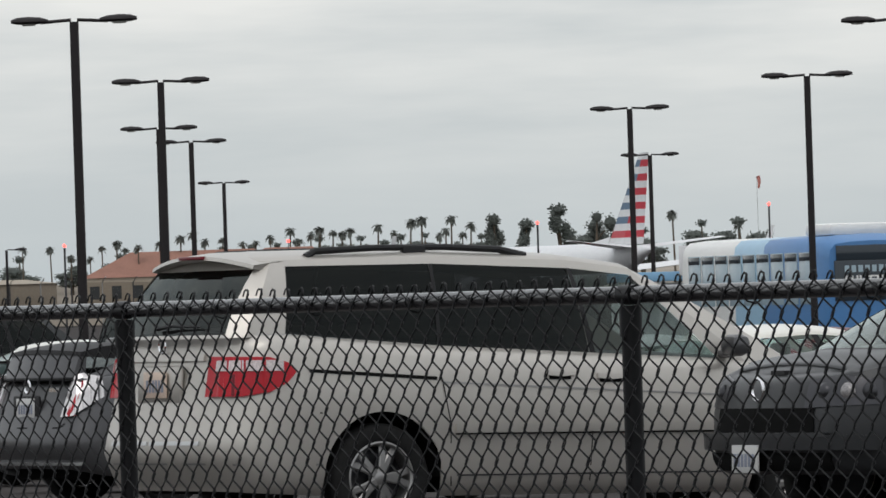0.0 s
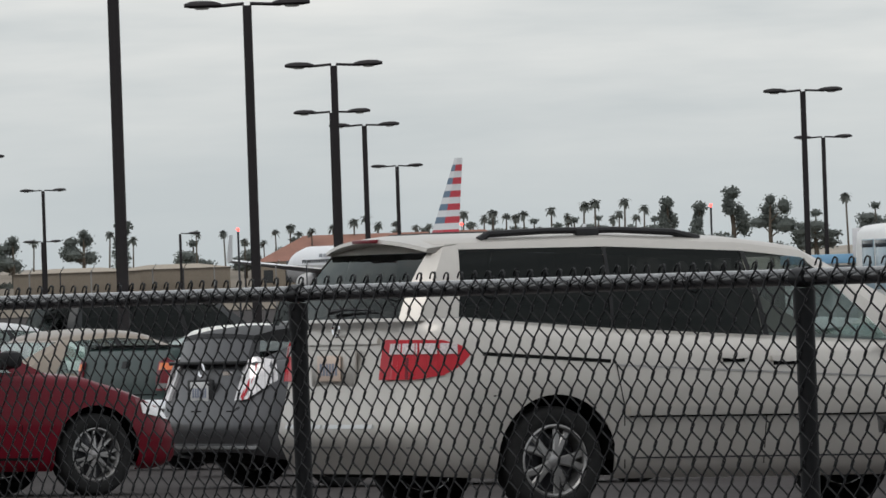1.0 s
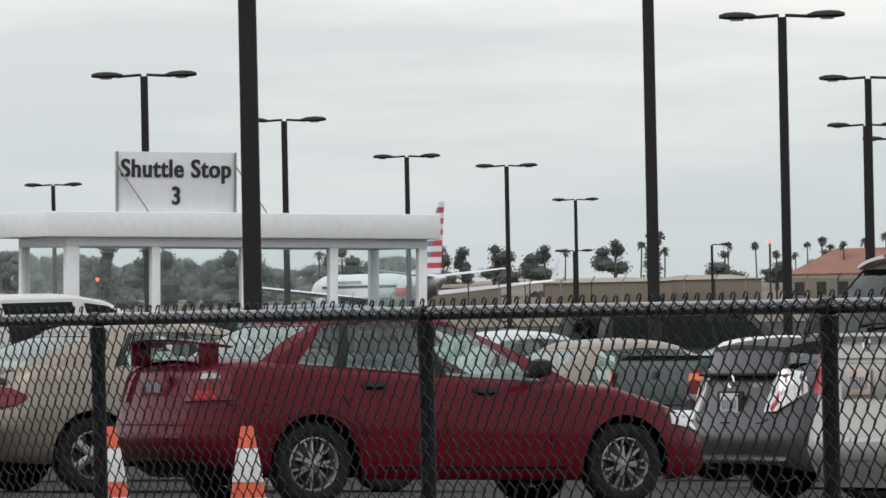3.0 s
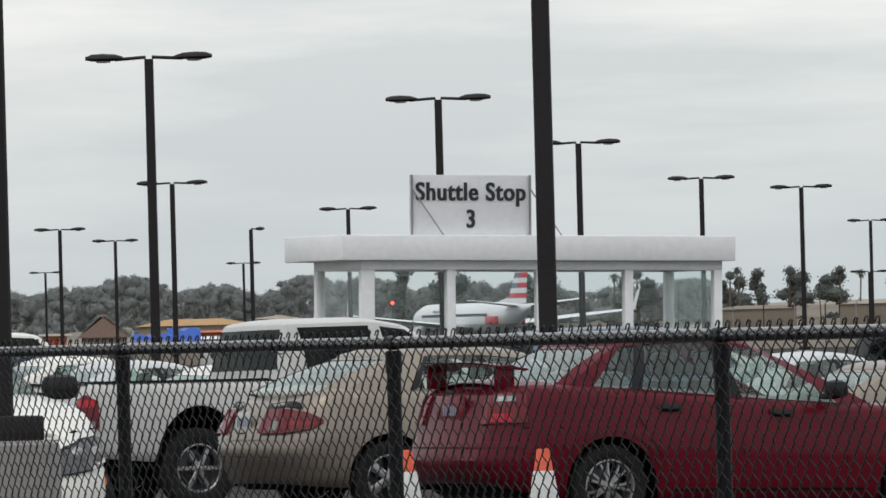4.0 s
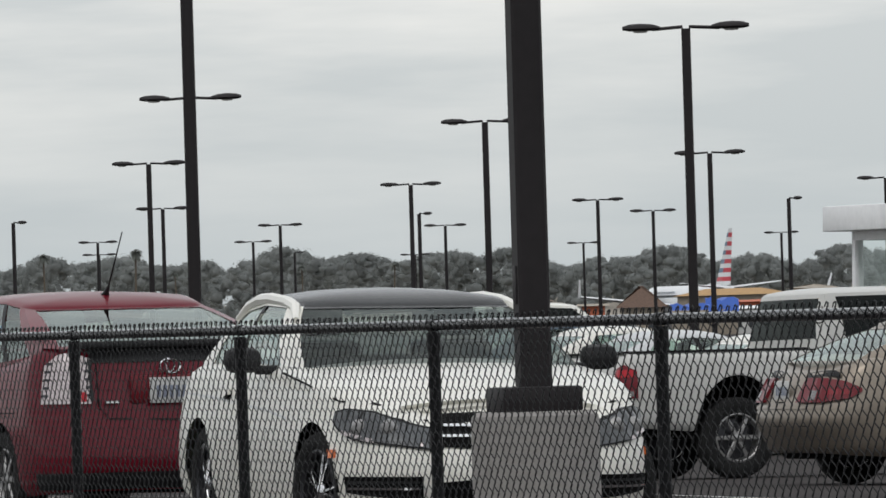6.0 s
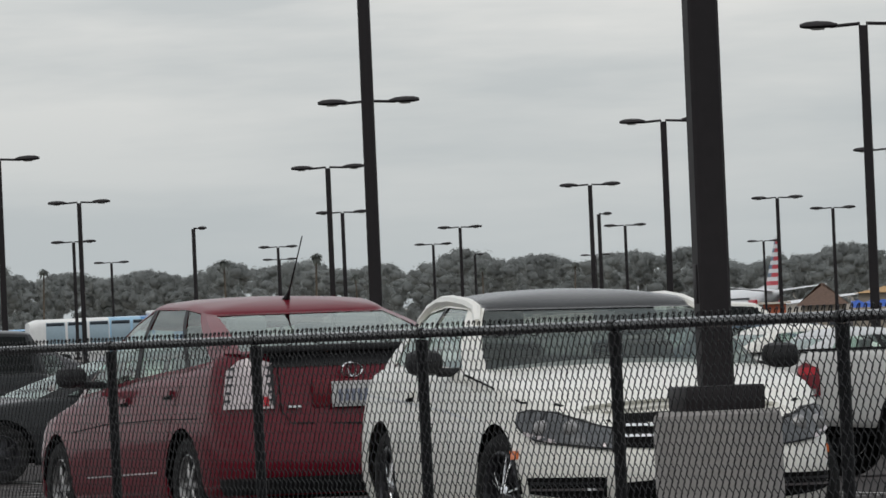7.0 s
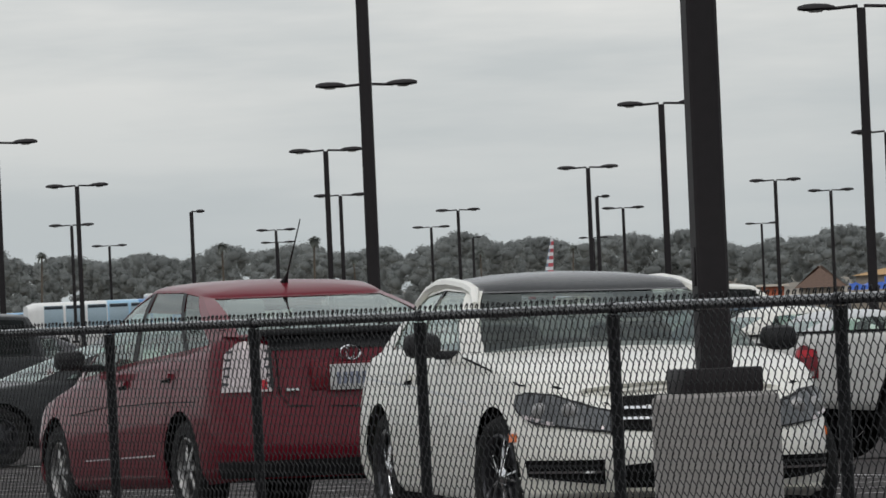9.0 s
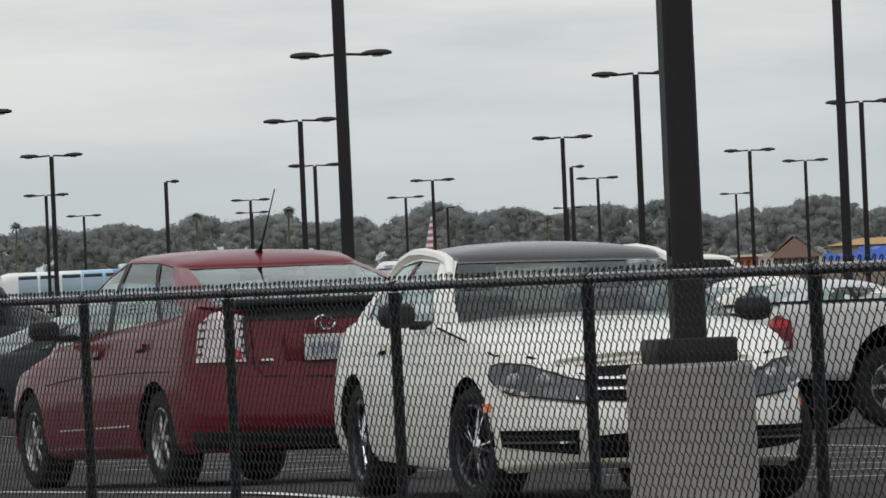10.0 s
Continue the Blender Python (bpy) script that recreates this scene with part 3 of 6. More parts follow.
def rear_plate(c, sh, y, z, mat, off=0.012, w=0.31, h=0.16, end="rear", bars=True):
    """A number plate, its characters drawn as plain bars."""
    if end == "rear":
        x = sh.point(0.02, z, 0).x - off
        sgn = -1
    else:
        x = sh.point(sh.len - 0.02, z, 0).x + off
        sgn = 1
    p = link("number_plate", *box(x - 0.006, x + 0.006, y - w / 2, y + w / 2, z - h / 2, z + h / 2, 0.004), mat, c, "number plate with plain bars")
    if bars:
        for k in range(6):
            link("plate_bar", *box(x + sgn * 0.006, x + sgn * 0.009, y - 0.125 + 0.042 * k, y - 0.098 + 0.042 * k, z - 0.045, z + 0.03), INK, p)


def at_wheel(az, r, heading, wheel_x, wheel_y):
    """The pose of a car, one of whose wheels stands at bearing az and distance r."""
    x, y = bearing(az, r)
    h = radians(heading)
    ox = x - (wheel_x * math.cos(h) - wheel_y * math.sin(h))
    oy = y - (wheel_x * math.sin(h) + wheel_y * math.cos(h))
    gx = (ground_z(ox + math.cos(h), oy + math.sin(h)) - ground_z(ox - math.cos(h), oy - math.sin(h))) / 2
    gy = (ground_z(ox - math.sin(h), oy + math.cos(h)) - ground_z(ox + math.sin(h), oy - math.cos(h))) / 2
    z = ground_z(ox, oy)
    return pose(ox, oy, z, 0, 0, heading) @ pose(0, 0, 0, math.degrees(gy), -math.degrees(gx), 0)


# -- the silver minivan --
def build_minivan():
    s = dict(width=1.96, rear=-1.05, front=3.98, wheelbase=3.0, tyre=0.335, rim=0.225, arch=0.405, spokes=5, style="split", paint=SILVER, roof=1.695,
             top=[(-1.2, 1.195), (-0.9, 1.21), (-0.58, 1.215), (0.44, 1.135), (1.5, 1.085), (2.34, 1.05), (2.95, 1.01), (3.3, 0.98), (3.7, 0.90), (4.1, 0.78)],
             low=[(-1.2, 0.27), (-0.8, 0.25), (-0.4, 0.23), (0.4, 0.22), (2.6, 0.22), (3.4, 0.22), (4.1, 0.26)],
             cabin=(-0.95, 3.0), screen=(3.0, 1.88), back=(-0.96, -0.66), yb=0.885, yr=0.74, kr=0.70, cr=0.42, bow_r=0.06, end_round=-0.45, bow_back=0.10, tuck=0.06, back_low=0.04, back_high=0.88,
             cabin_side=[(2.62, 1.84, "pillar"), (2.42, 1.78, "glass"), (1.54, 1.42, "dark"), (1.50, 1.39, "glass"), (0.455, 0.46, "dark"), (0.43, 0.435, "glass"), (-0.60, -0.53, "pillar"), (-0.86, -0.62, "pillar")],
             lean_r=[(0.3, 0.06), (0.5, -0.02), (0.64, 0.02), (0.8, 0.065), (1.15, 0.10)],
             glass=GLASS_SHADE, glass_rear=GLASS_BACK, glass_door=GLASS_SMOKE, front_door=1.50, seats=(1.2, 0.15), roof_crown=0.85, drop_r=0.03, drop_f=0.085, glass_low=0.03, glass_high=0.91,
             gaps=([(0.34, 1.13), (0.415, 0.93), (0.46, 0.66), (0.465, 0.28)], [(1.445, 1.07), (1.45, 0.6), (1.433, 0.3)], [(2.62, 1.02), (2.60, 0.7), (2.55, 0.5)]),
             handles=((1.244, 0.965), (1.60, 0.945)), mirror=(2.42, 1.05), mirror_paint=DARK_GREY, crown=0.05)
    c, sh = car("minivan", "champagne-silver minivan with dark privacy glass and black roof rails", "minivan", s, at_wheel(0.411, 56.3, 28.0, 0.0, -0.98))
    for side in (1, -1):
        u0, u1 = 0.60, sh.u_at_x(-0.60)
        lamp = link("tail_lamp", *patch(sh, u0, u1, [(0, 0.84), (0.5, 0.84), (0.75, 0.865), (0.92, 0.925), (1, 0.985)], [(0, 1.085), (0.75, 1.08), (0.93, 1.045), (1, 1.005)], 0.030, side, 36, 8, 0.05), RED_LENS, c, "red tail lamp with a clear band")
        for f0, f1 in ((0.14, 0.33), (0.35, 0.52), (0.54, 0.70), (0.71, 0.88)):
            link("clear_section", *patch(sh, u0 + f0 * (u1 - u0), u0 + f1 * (u1 - u0), 0.995, 1.06, 0.038, side, 12, 3, 0.012), LENS_MILKY, lamp)
        link("dark_section", *patch(sh, u0 + 0.40 * (u1 - u0), u0 + 0.43 * (u1 - u0), 0.845, 0.975, 0.034, side, 6, 3, 0.012), RED_DEEP, lamp)
        link("slide_track", *strip(sh, [(sh.u_at_x(-0.50), 0.993), (sh.u_at_x(-0.1), 0.970), (sh.u_at_x(0.38), 0.940)], 0.022, 0.004, side), SEAM, c)
        link("side_moulding", *patch(sh, sh.u_at_x(0.49), sh.u_at_x(2.5), 0.605, 0.660, 0.030, side, 20, 2, 0.04), SILVER, c)
        # near-black line painted as the shade below the moulding
        link("moulding_shade_line", *strip(sh, [(sh.u_at_x(0.49), 0.598), (sh.u_at_x(2.5), 0.598)], 0.010, 0.010, side), SEAM, c)
        # shoulder crease as a flat alloy-grey strip, its shade put into the colour
        link("shoulder_crease_shade", *strip(sh, [(sh.u_at_x(0.42), 0.915), (sh.u_at_x(1.5), 0.865), (sh.u_at_x(2.9), 0.80)], 0.010, 0.008, side), RIM, c)
        link("sill_gap", *strip(sh, [(sh.u_at_x(0.5), 0.345), (sh.u_at_x(2.5), 0.345)], 0.010, 0.008, side), RIM_DARK, c)
        # the bumper's crease likewise, its shade a flat grey strip
        link("bumper_crease_shade", *strip(sh, [(0.0, 0.43), (0.6, 0.43), (0.9, 0.425), (sh.u_at_x(-0.42), 0.42)], 0.012, 0.010, side), RIM, c)
        rail = [(-0.36, 1.655), (-0.30, 1.695), (0.1, 1.715), (0.6, 1.72), (0.98, 1.705), (1.16, 1.66)]
        link("roof_rail", *tube([(x, side * 0.665, z + 0.03) for x, z in rail], [0.03, 0.022, 0.02, 0.02, 0.022, 0.03], 8), TRIM, c)
        link("rail_foot", *box(0.30, 0.46, side * 0.665 - 0.025, side * 0.665 + 0.025, 1.68, 1.76, 0.01), TRIM, c)
    # roof spoiler over the rear window, with its brake light
    sp = [(-0.42, 1.735, 0.71), (-0.64, 1.728, 0.71), (-0.80, 1.705, 0.70), (-0.81, 1.682, 0.69), (-0.60, 1.655, 0.70)]
    V, F = [], []
    for f in np.linspace(-1, 1, 15):
        for x, z, h in sp:
            V.append((x + 0.07 * f * f, h * f, z - 0.065 * f * f))
    k = len(sp)
    F = [[i * k + j, (i + 1) * k + j, (i + 1) * k + (j + 1) % k, i * k + (j + 1) % k] for i in range(14) for j in range(k)]
    F += [list(range(k)), [14 * k + j for j in range(k)]]
    link("roof_spoiler", V, F, SILVER, c)
    link("high_brake_light", *box(-0.822, -0.78, -0.16, 0.16, 1.682, 1.704, 0.005), RED_DEEP, c)
    x = sh.point(0.02, 0.86, 0).x
    rec = link("plate_recess", *box(x - 0.012, x + 0.02, -0.30, 0.30, 0.80, 1.03, 0.02), SILVER, c)
    link("recess_panel", *box(x - 0.016, x, -0.21, 0.21, 0.83, 1.00, 0.01), SILVER, rec)
    rear_plate(c, sh, 0.0, 0.915, PLATE_TAN, 0.04)
    link("tailgate_bar", *patch(sh, 0.0, 0.52, 1.06, 1.10, 0.02, 1, 6, 2, 0.03), SILVER, c)
    link("tailgate_bar", *patch(sh, 0.0, 0.52, 1.06, 1.10, 0.02, -1, 6, 2, 0.03), SILVER, c)
    for side in (1, -1):
        link("bumper_step", *patch(sh, 0.02, 0.60, 0.545, 0.57, 0.012, side, 10, 2, 0.02), PALE, c)
        link("bumper_gap", *strip(sh, [(0.78, 0.735), (sh.u_at_x(-0.42), 0.735)], 0.008, 0.006, side), SEAM, c)
    link("emblem", *moved(lathe([(0.035, 0.0), (0.045, 0.008), (0.055, 0.0)], 20), pose(x + 0.02, 0.0, 1.155, 0, -90, 0)), CHROME, c)
    link("rear_wiper", *tube([(-1.05, 0.0, 1.26), (-1.04, -0.2, 1.275), (-1.00, -0.5, 1.265)], [0.016, 0.010, 0.006], 6), TRIM, c)
    # front lamps, seen through the cabin and past it
    for side in (1, -1):
        link("headlamp", *patch(sh, sh.len - 0.95, sh.len - 0.45, 0.66, 0.78, 0.008, side, 8, 3), CLEAR_LENS, c)


build_minivan()


# -- the charcoal hatchback --
def build_hatchback():
    s = dict(width=1.745, rear=-0.90, front=3.56, wheelbase=2.70, tyre=0.316, rim=0.20, arch=0.37, paint=DARK_GREY, roof=1.425, style="plain", spokes=5,
             top=[(-1.0, 0.99), (-0.5, 1.02), (0.5, 1.0), (2.0, 0.94), (2.7, 0.86), (3.3, 0.74), (3.7, 0.62)],
             low=[(-1.0, 0.30), (-0.5, 0.22), (2.5, 0.18), (3.6, 0.22)],
             cabin=(-0.8, 2.55), screen=(2.6, 1.25), back=(-0.74, 0.30), yb=0.80, yr=0.66, back_low=0.06, back_high=0.97, bow_back=0.10, kr=0.70, cr=0.42, end_round=-0.3, drop_r=0.10,
             cabin_side=[(2.2, 1.15, "glass"), (1.18, 0.85, "dark"), (1.10, 0.79, "glass"), (0.12, 0.42, "dark"), (0.05, 0.40, "glass"), (-0.45, 0.34, "pillar"), (-0.62, 0.32, "pillar")],
             lean_r=[(0.3, 0.05), (0.5, -0.02), (0.62, 0.05), (0.9, 0.13)], glass_rear=GLASS_SHADE,
             gaps=([(1.14, 0.95), (1.14, 0.22)], [(0.08, 0.95), (0.20, 0.6), (0.40, 0.3)]), handles=((0.22, 0.84), (1.24, 0.82)), mirror=(1.95, 0.92), seats=(1.0, 0.15))
    c, sh = car("hatchback", "charcoal hatchback with a split rear window and white tail lamps", "car", s, at_wheel(2.27, 73.0, 30.0, -0.72, -0.70))
    for side in (1, -1):
        lamp = link("tail_lamp", *patch(sh, 0.58, 1.02, [(0, 0.70), (0.4, 0.71), (1, 0.86)], [(0, 1.01), (0.6, 1.05), (1, 1.02)], 0.026, side, 24, 5, 0.05), CLEAR_LENS, c, "clear tail lamp edged in red")
        link("red_section", *strip(sh, [(0.70, 0.715), (0.78, 0.86), (0.84, 1.0)], 0.050, 0.030, side), RED_LENS, lamp)
        link("red_section", *strip(sh, [(0.655, 0.712), (0.80, 0.725)], 0.022, 0.027, side), RED_LENS, lamp)
        link("bumper_gap", *strip(sh, [(0.0, 0.615), (0.55, 0.615), (0.64, 0.65)], 0.010, 0.007, side), SEAM, c)
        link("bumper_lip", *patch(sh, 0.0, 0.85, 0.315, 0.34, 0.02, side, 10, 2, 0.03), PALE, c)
    link("lower_glass_bar", *box(-0.84, -0.72, -0.60, 0.60, 0.985, 1.015, 0.012), TRIM, c)
    V = [(x + 0.08 * f * f, 0.585 * f, z) for f in np.linspace(-1, 1, 13) for x, z in [(-0.83, 1.0), (-0.80, 1.1), (-0.755, 1.215), (-0.70, 1.215), (-0.72, 1.0)]]
    F = [[i * 5 + j, (i + 1) * 5 + j, (i + 1) * 5 + (j + 1) % 5, i * 5 + (j + 1) % 5] for i in range(12) for j in range(5)] + [list(range(5)), [60 + j for j in range(5)]]
    link("lower_rear_pane", V, F, DARK_GREY, c, "grey-tinted lower rear pane")
    sp = [(-0.38, 1.30), (-0.58, 1.275), (-0.76, 1.235), (-0.77, 1.20), (-0.46, 1.18)]
    V = [(x + 0.08 * f * f, 0.60 * f, z - 0.02 * f * f) for f in np.linspace(-1, 1, 13) for x, z in sp]
    F = [[i * 5 + j, (i + 1) * 5 + j, (i + 1) * 5 + (j + 1) % 5, i * 5 + (j + 1) % 5] for i in range(12) for j in range(5)] + [list(range(5)), [60 + j for j in range(5)]]
    link("tail_spoiler", V, F, TRIM, c)
    x = sh.point(0.02, 0.74, 0).x
    link("plate_recess", *box(x - 0.008, x + 0.02, -0.22, 0.22, 0.69, 0.87, 0.015), TRIM, c)
    rear_plate(c, sh, 0.0, 0.77, PLATE, 0.018)
    link("emblem", *moved(lathe([(0.034, 0.0), (0.05, 0.01), (0.062, 0.0)], 20), pose(x + 0.01, 0.0, 0.94, 0, -90, 0)), CHROME, c)
    link("model_badge", *box(x - 0.004, x + 0.02, -0.52, -0.40, 0.90, 0.93), CHROME, c)


build_hatchback()


# -- the red saloon --
def build_red_saloon():
    s = dict(width=1.70, rear=-0.98, front=3.46, wheelbase=2.615, tyre=0.312, rim=0.205, arch=0.372, paint=RED, roof=1.415, style="twin", spokes=7,
             top=[(-1.05, 1.04), (-0.6, 1.065), (-0.2, 1.06), (0.28, 1.035), (1.0, 0.985), (1.6, 0.945), (2.15, 0.925), (2.57, 0.885), (3.1, 0.745), (3.5, 0.60)],
             low=[(-1.05, 0.34), (-0.5, 0.24), (0.4, 0.20), (2.3, 0.19), (3.2, 0.20), (3.5, 0.24)],
             cabin=(-0.25, 2.1), screen=(2.22, 1.30), back=(-0.40, 0.12), yb=0.79, yr=0.64, bow_back=0.10, kr=0.62, cr=0.5, cf=0.8,
             cabin_side=[(1.93, 1.20, "glass"), (1.12, 0.92, "dark"), (1.02, 0.85, "glass"), (0.28, 0.36, "dark"), (0.19, 0.29, "glass"), (-0.12, 0.18, "pillar"), (-0.33, 0.135, "pillar")],
             lean_r=[(0.3, 0.05), (0.5, -0.03), (0.64, 0.03), (0.72, 0.07), (1.05, 0.10)], inside=CABIN, seats=(1.02, 0.18),
             gaps=([(1.08, 0.97), (1.09, 0.6), (1.09, 0.22)], [(2.02, 0.91), (1.96, 0.5), (1.92, 0.22)], [(0.14, 1.03), (0.24, 0.80), (0.42, 0.52)]),
             handles=((0.49, 0.905), (1.42, 0.865)), handle_paint=TRIM, mirror=(1.80, 0.955), mirror_paint=TRIM, drop_f=0.07, drop_r=0.06, glass_low=0.02)
    c, sh = car("saloon_car", "cherry-red compact saloon with a boot spoiler and alloy wheels", "car", s, at_wheel(5.19, 68.3, 31.5, 0.0, -0.85))
    for side in (1, -1):
        lamp = link("tail_lamp", *patch(sh, 0.50, 0.98, [(0, 0.775), (1, 0.79)], [(0, 0.985), (0.7, 1.01), (1, 0.99)], 0.026, side, 26, 5, 0.05), RED_DEEP, c, "red tail lamp with a clear upper corner")
        link("clear_section", *patch(sh, 0.66, 0.90, 0.945, 0.985, 0.030, side, 12, 2, 0.012), TAIL_CLEAR, lamp)
        link("red_section", *patch(sh, 0.66, 0.86, 0.795, 0.855, 0.030, side, 10, 2, 0.012), RED_LENS, lamp)
        link("bumper_gap", *strip(sh, [(0.0, 0.735), (0.5, 0.735), (0.95, 0.75), (sh.u_at_x(-0.40), 0.75)], 0.010, 0.007, side), SEAM, c)
        link("bumper_moulding", *patch(sh, 0.0, 0.95, 0.605, 0.645, 0.014, side, 12, 2, 0.02), RED, c)
        link("arch_flare", *strip(sh, [(sh.u_at_x(0.43 * math.cos(a)), 0.312 + 0.43 * math.sin(a)) for a in np.linspace(0.15, 2.95, 15)], 0.035, 0.010, side), RED, c)
        link("rocker_strip", *strip(sh, [(sh.u_at_x(0.5), 0.285), (sh.u_at_x(2.1), 0.285)], 0.02, 0.004, side), SEAM, c)
        link("spoiler_leg", *box(-0.84, -0.68, side * 0.585 - 0.014, side * 0.585 + 0.014, 1.04, 1.215, 0.008), RED, c)
        link("headlamp", *patch(sh, sh.len - 1.05, sh.len - 0.42, [(0, 0.62), (1, 0.52)], [(0, 0.70), (1, 0.66)], 0.008, side, 8, 3), CLEAR_LENS, c)
    V = [(x + 0.10 * f * f, 0.62 * f, z - 0.03 * f ** 4) for f in np.linspace(-1, 1, 13) for x, z in [(-0.66, 1.215), (-0.84, 1.238), (-0.93, 1.235), (-0.92, 1.222), (-0.70, 1.20)]]
    F = [[i * 5 + j, (i + 1) * 5 + j, (i + 1) * 5 + (j + 1) % 5, i * 5 + (j + 1) % 5] for i in range(12) for j in range(5)] + [list(range(5)), [60 + j for j in range(5)]]
    link("boot_spoiler", V, F, RED, c)
    x = sh.point(0.02, 0.84, 0).x
    link("plate_recess", *box(x - 0.006, x + 0.03, -0.24, 0.24, 0.795, 0.99, 0.02), RED_DEEP, c)
    rear_plate(c, sh, 0.0, 0.885, PLATE, 0.014)
    link("emblem", *box(x - 0.012, x + 0.01, -0.07, 0.07, 1.0, 1.03, 0.008), TRIM, c)


build_red_saloon()


# -- the gold saloon --
def build_gold_saloon():
    s = dict(width=1.85, rear=-0.96, front=3.90, wheelbase=2.75, tyre=0.318, rim=0.205, arch=0.38, paint=TAN, roof=1.385, style="wide", spokes=5,
             top=[(-1.1, 0.965), (-0.85, 1.0), (-0.5, 1.065), (0.3, 1.055), (0.9, 1.015), (2.0, 0.96), (2.7, 0.87), (3.4, 0.75), (3.95, 0.60)],
             low=[(-1.1, 0.28), (-0.6, 0.25), (0.4, 0.21), (2.5, 0.20), (3.9, 0.26)],
             cabin=(-0.35, 2.2), screen=(2.35, 1.40), back=(-0.60, 0.14), yb=0.84, yr=0.67, bow_back=0.14, kr=0.55, cr=0.62, cf=0.9,
             cabin_side=[(2.05, 1.28, "glass"), (1.12, 0.92, "dark"), (1.04, 0.86, "glass"), (0.26, 0.46, "dark"), (0.20, 0.42, "pillar"), (-0.36, 0.20, "pillar")],
             lean_r=[(0.36, 0.06), (0.55, -0.02), (0.7, 0.02), (0.95, 0.09)], inside=CABIN, seats=(1.05, 0.2),
             gaps=([(1.08, 0.99), (1.08, 0.25)], [(0.10, 1.04), (0.24, 0.75), (0.44, 0.4)]), handles=((0.42, 0.90), (1.32, 0.87)), mirror=(1.85, 0.92))
    c, sh = car("saloon_car", "pale gold saloon with long oval red tail lamps", "car", s, at_wheel(6.56, 77.5, 30.0, 0.0, -0.925))
    for side in (1, -1):
        u1 = sh.u_at_x(-0.60)
        lamp = link("tail_lamp", *patch(sh, 0.36, u1, [(0, 0.70), (0.5, 0.70), (0.85, 0.735), (1, 0.79)], [(0, 0.905), (0.5, 0.905), (0.8, 0.88), (1, 0.82)], 0.032, side, 36, 6, 0.06), RED_DEEP, c, "long oval red tail lamp")
        link("clear_section", *patch(sh, 0.54, 0.64, 0.72, 0.80, 0.036, side, 8, 2, 0.012), TAIL_CLEAR, lamp)
        link("red_section", *patch(sh, 0.74, u1 - 0.10, 0.765, 0.81, 0.036, side, 14, 2, 0.012), RED_DIM, lamp)
        link("bumper_gap", *strip(sh, [(0.0, 0.70), (0.5, 0.70), (u1 + 0.02, 0.70)], 0.010, 0.007, side), SEAM, c)
        link("bumper_moulding", *patch(sh, 0.0, u1, 0.645, 0.675, 0.014, side, 12, 2, 0.02), TAN, c)
        link("bumper_gap", *strip(sh, [(0.0, 0.50), (0.5, 0.50), (u1, 0.50)], 0.008, 0.007, side), SEAM, c)
        link("boot_gap", *strip(sh, [(0.30, 0.925), (0.55, 0.945), (0.8, 0.945), (u1 - 0.2, 0.925)], 0.05, 0.012, side), TRIM, c)
    rear_plate(c, sh, 0.0, 0.80, PLATE, 0.03)


build_gold_saloon()


# -- the white pickup --
def pickup_spec(color):
    return dict(width=1.98, rear=-1.18, front=4.55, wheelbase=3.55, tyre=0.385, rim=0.235, arch=0.455, arch_h=1.3, paint=color, roof=1.745, style="plain", spokes=6,
             top=[(-1.25, 1.20), (0.8, 1.20), (1.0, 1.17), (3.1, 1.15), (3.6, 1.12), (4.3, 1.05), (4.6, 0.95)],
             low=[(-1.25, 0.52), (-0.5, 0.46), (0.6, 0.42), (3.0, 0.40), (4.6, 0.42)],
             cabin=(0.9, 3.1), screen=(3.2, 2.32), back=(0.90, 1.0), yb=0.88, yr=0.74, bow_back=0.03, bow_screen=0.12, kr=0.88, cr=0.16, kf=0.7, cf=0.5, bow_r=0.0, tuck=0.0, crown=0.02,
             cabin_side=[(2.95, 2.2, "glass"), (2.05, 1.98, "pillar"), (1.92, 1.86, "glass"), (1.20, 1.12, "pillar"), (0.97, 1.02, "pillar")], glass=GLASS_SHADE, back_low=0.22, back_high=0.92, glass_low=0.13, glass_high=0.94,
             drop_f=0.08, drop_r=0.02, roof_crown=0.8, seats=(2.1,), mirror=(2.85, 1.2), gaps=([(0.88, 1.19), (0.88, 0.48)], [(2.0, 1.15), (2.0, 0.44)]), handles=((2.2, 1.02),))


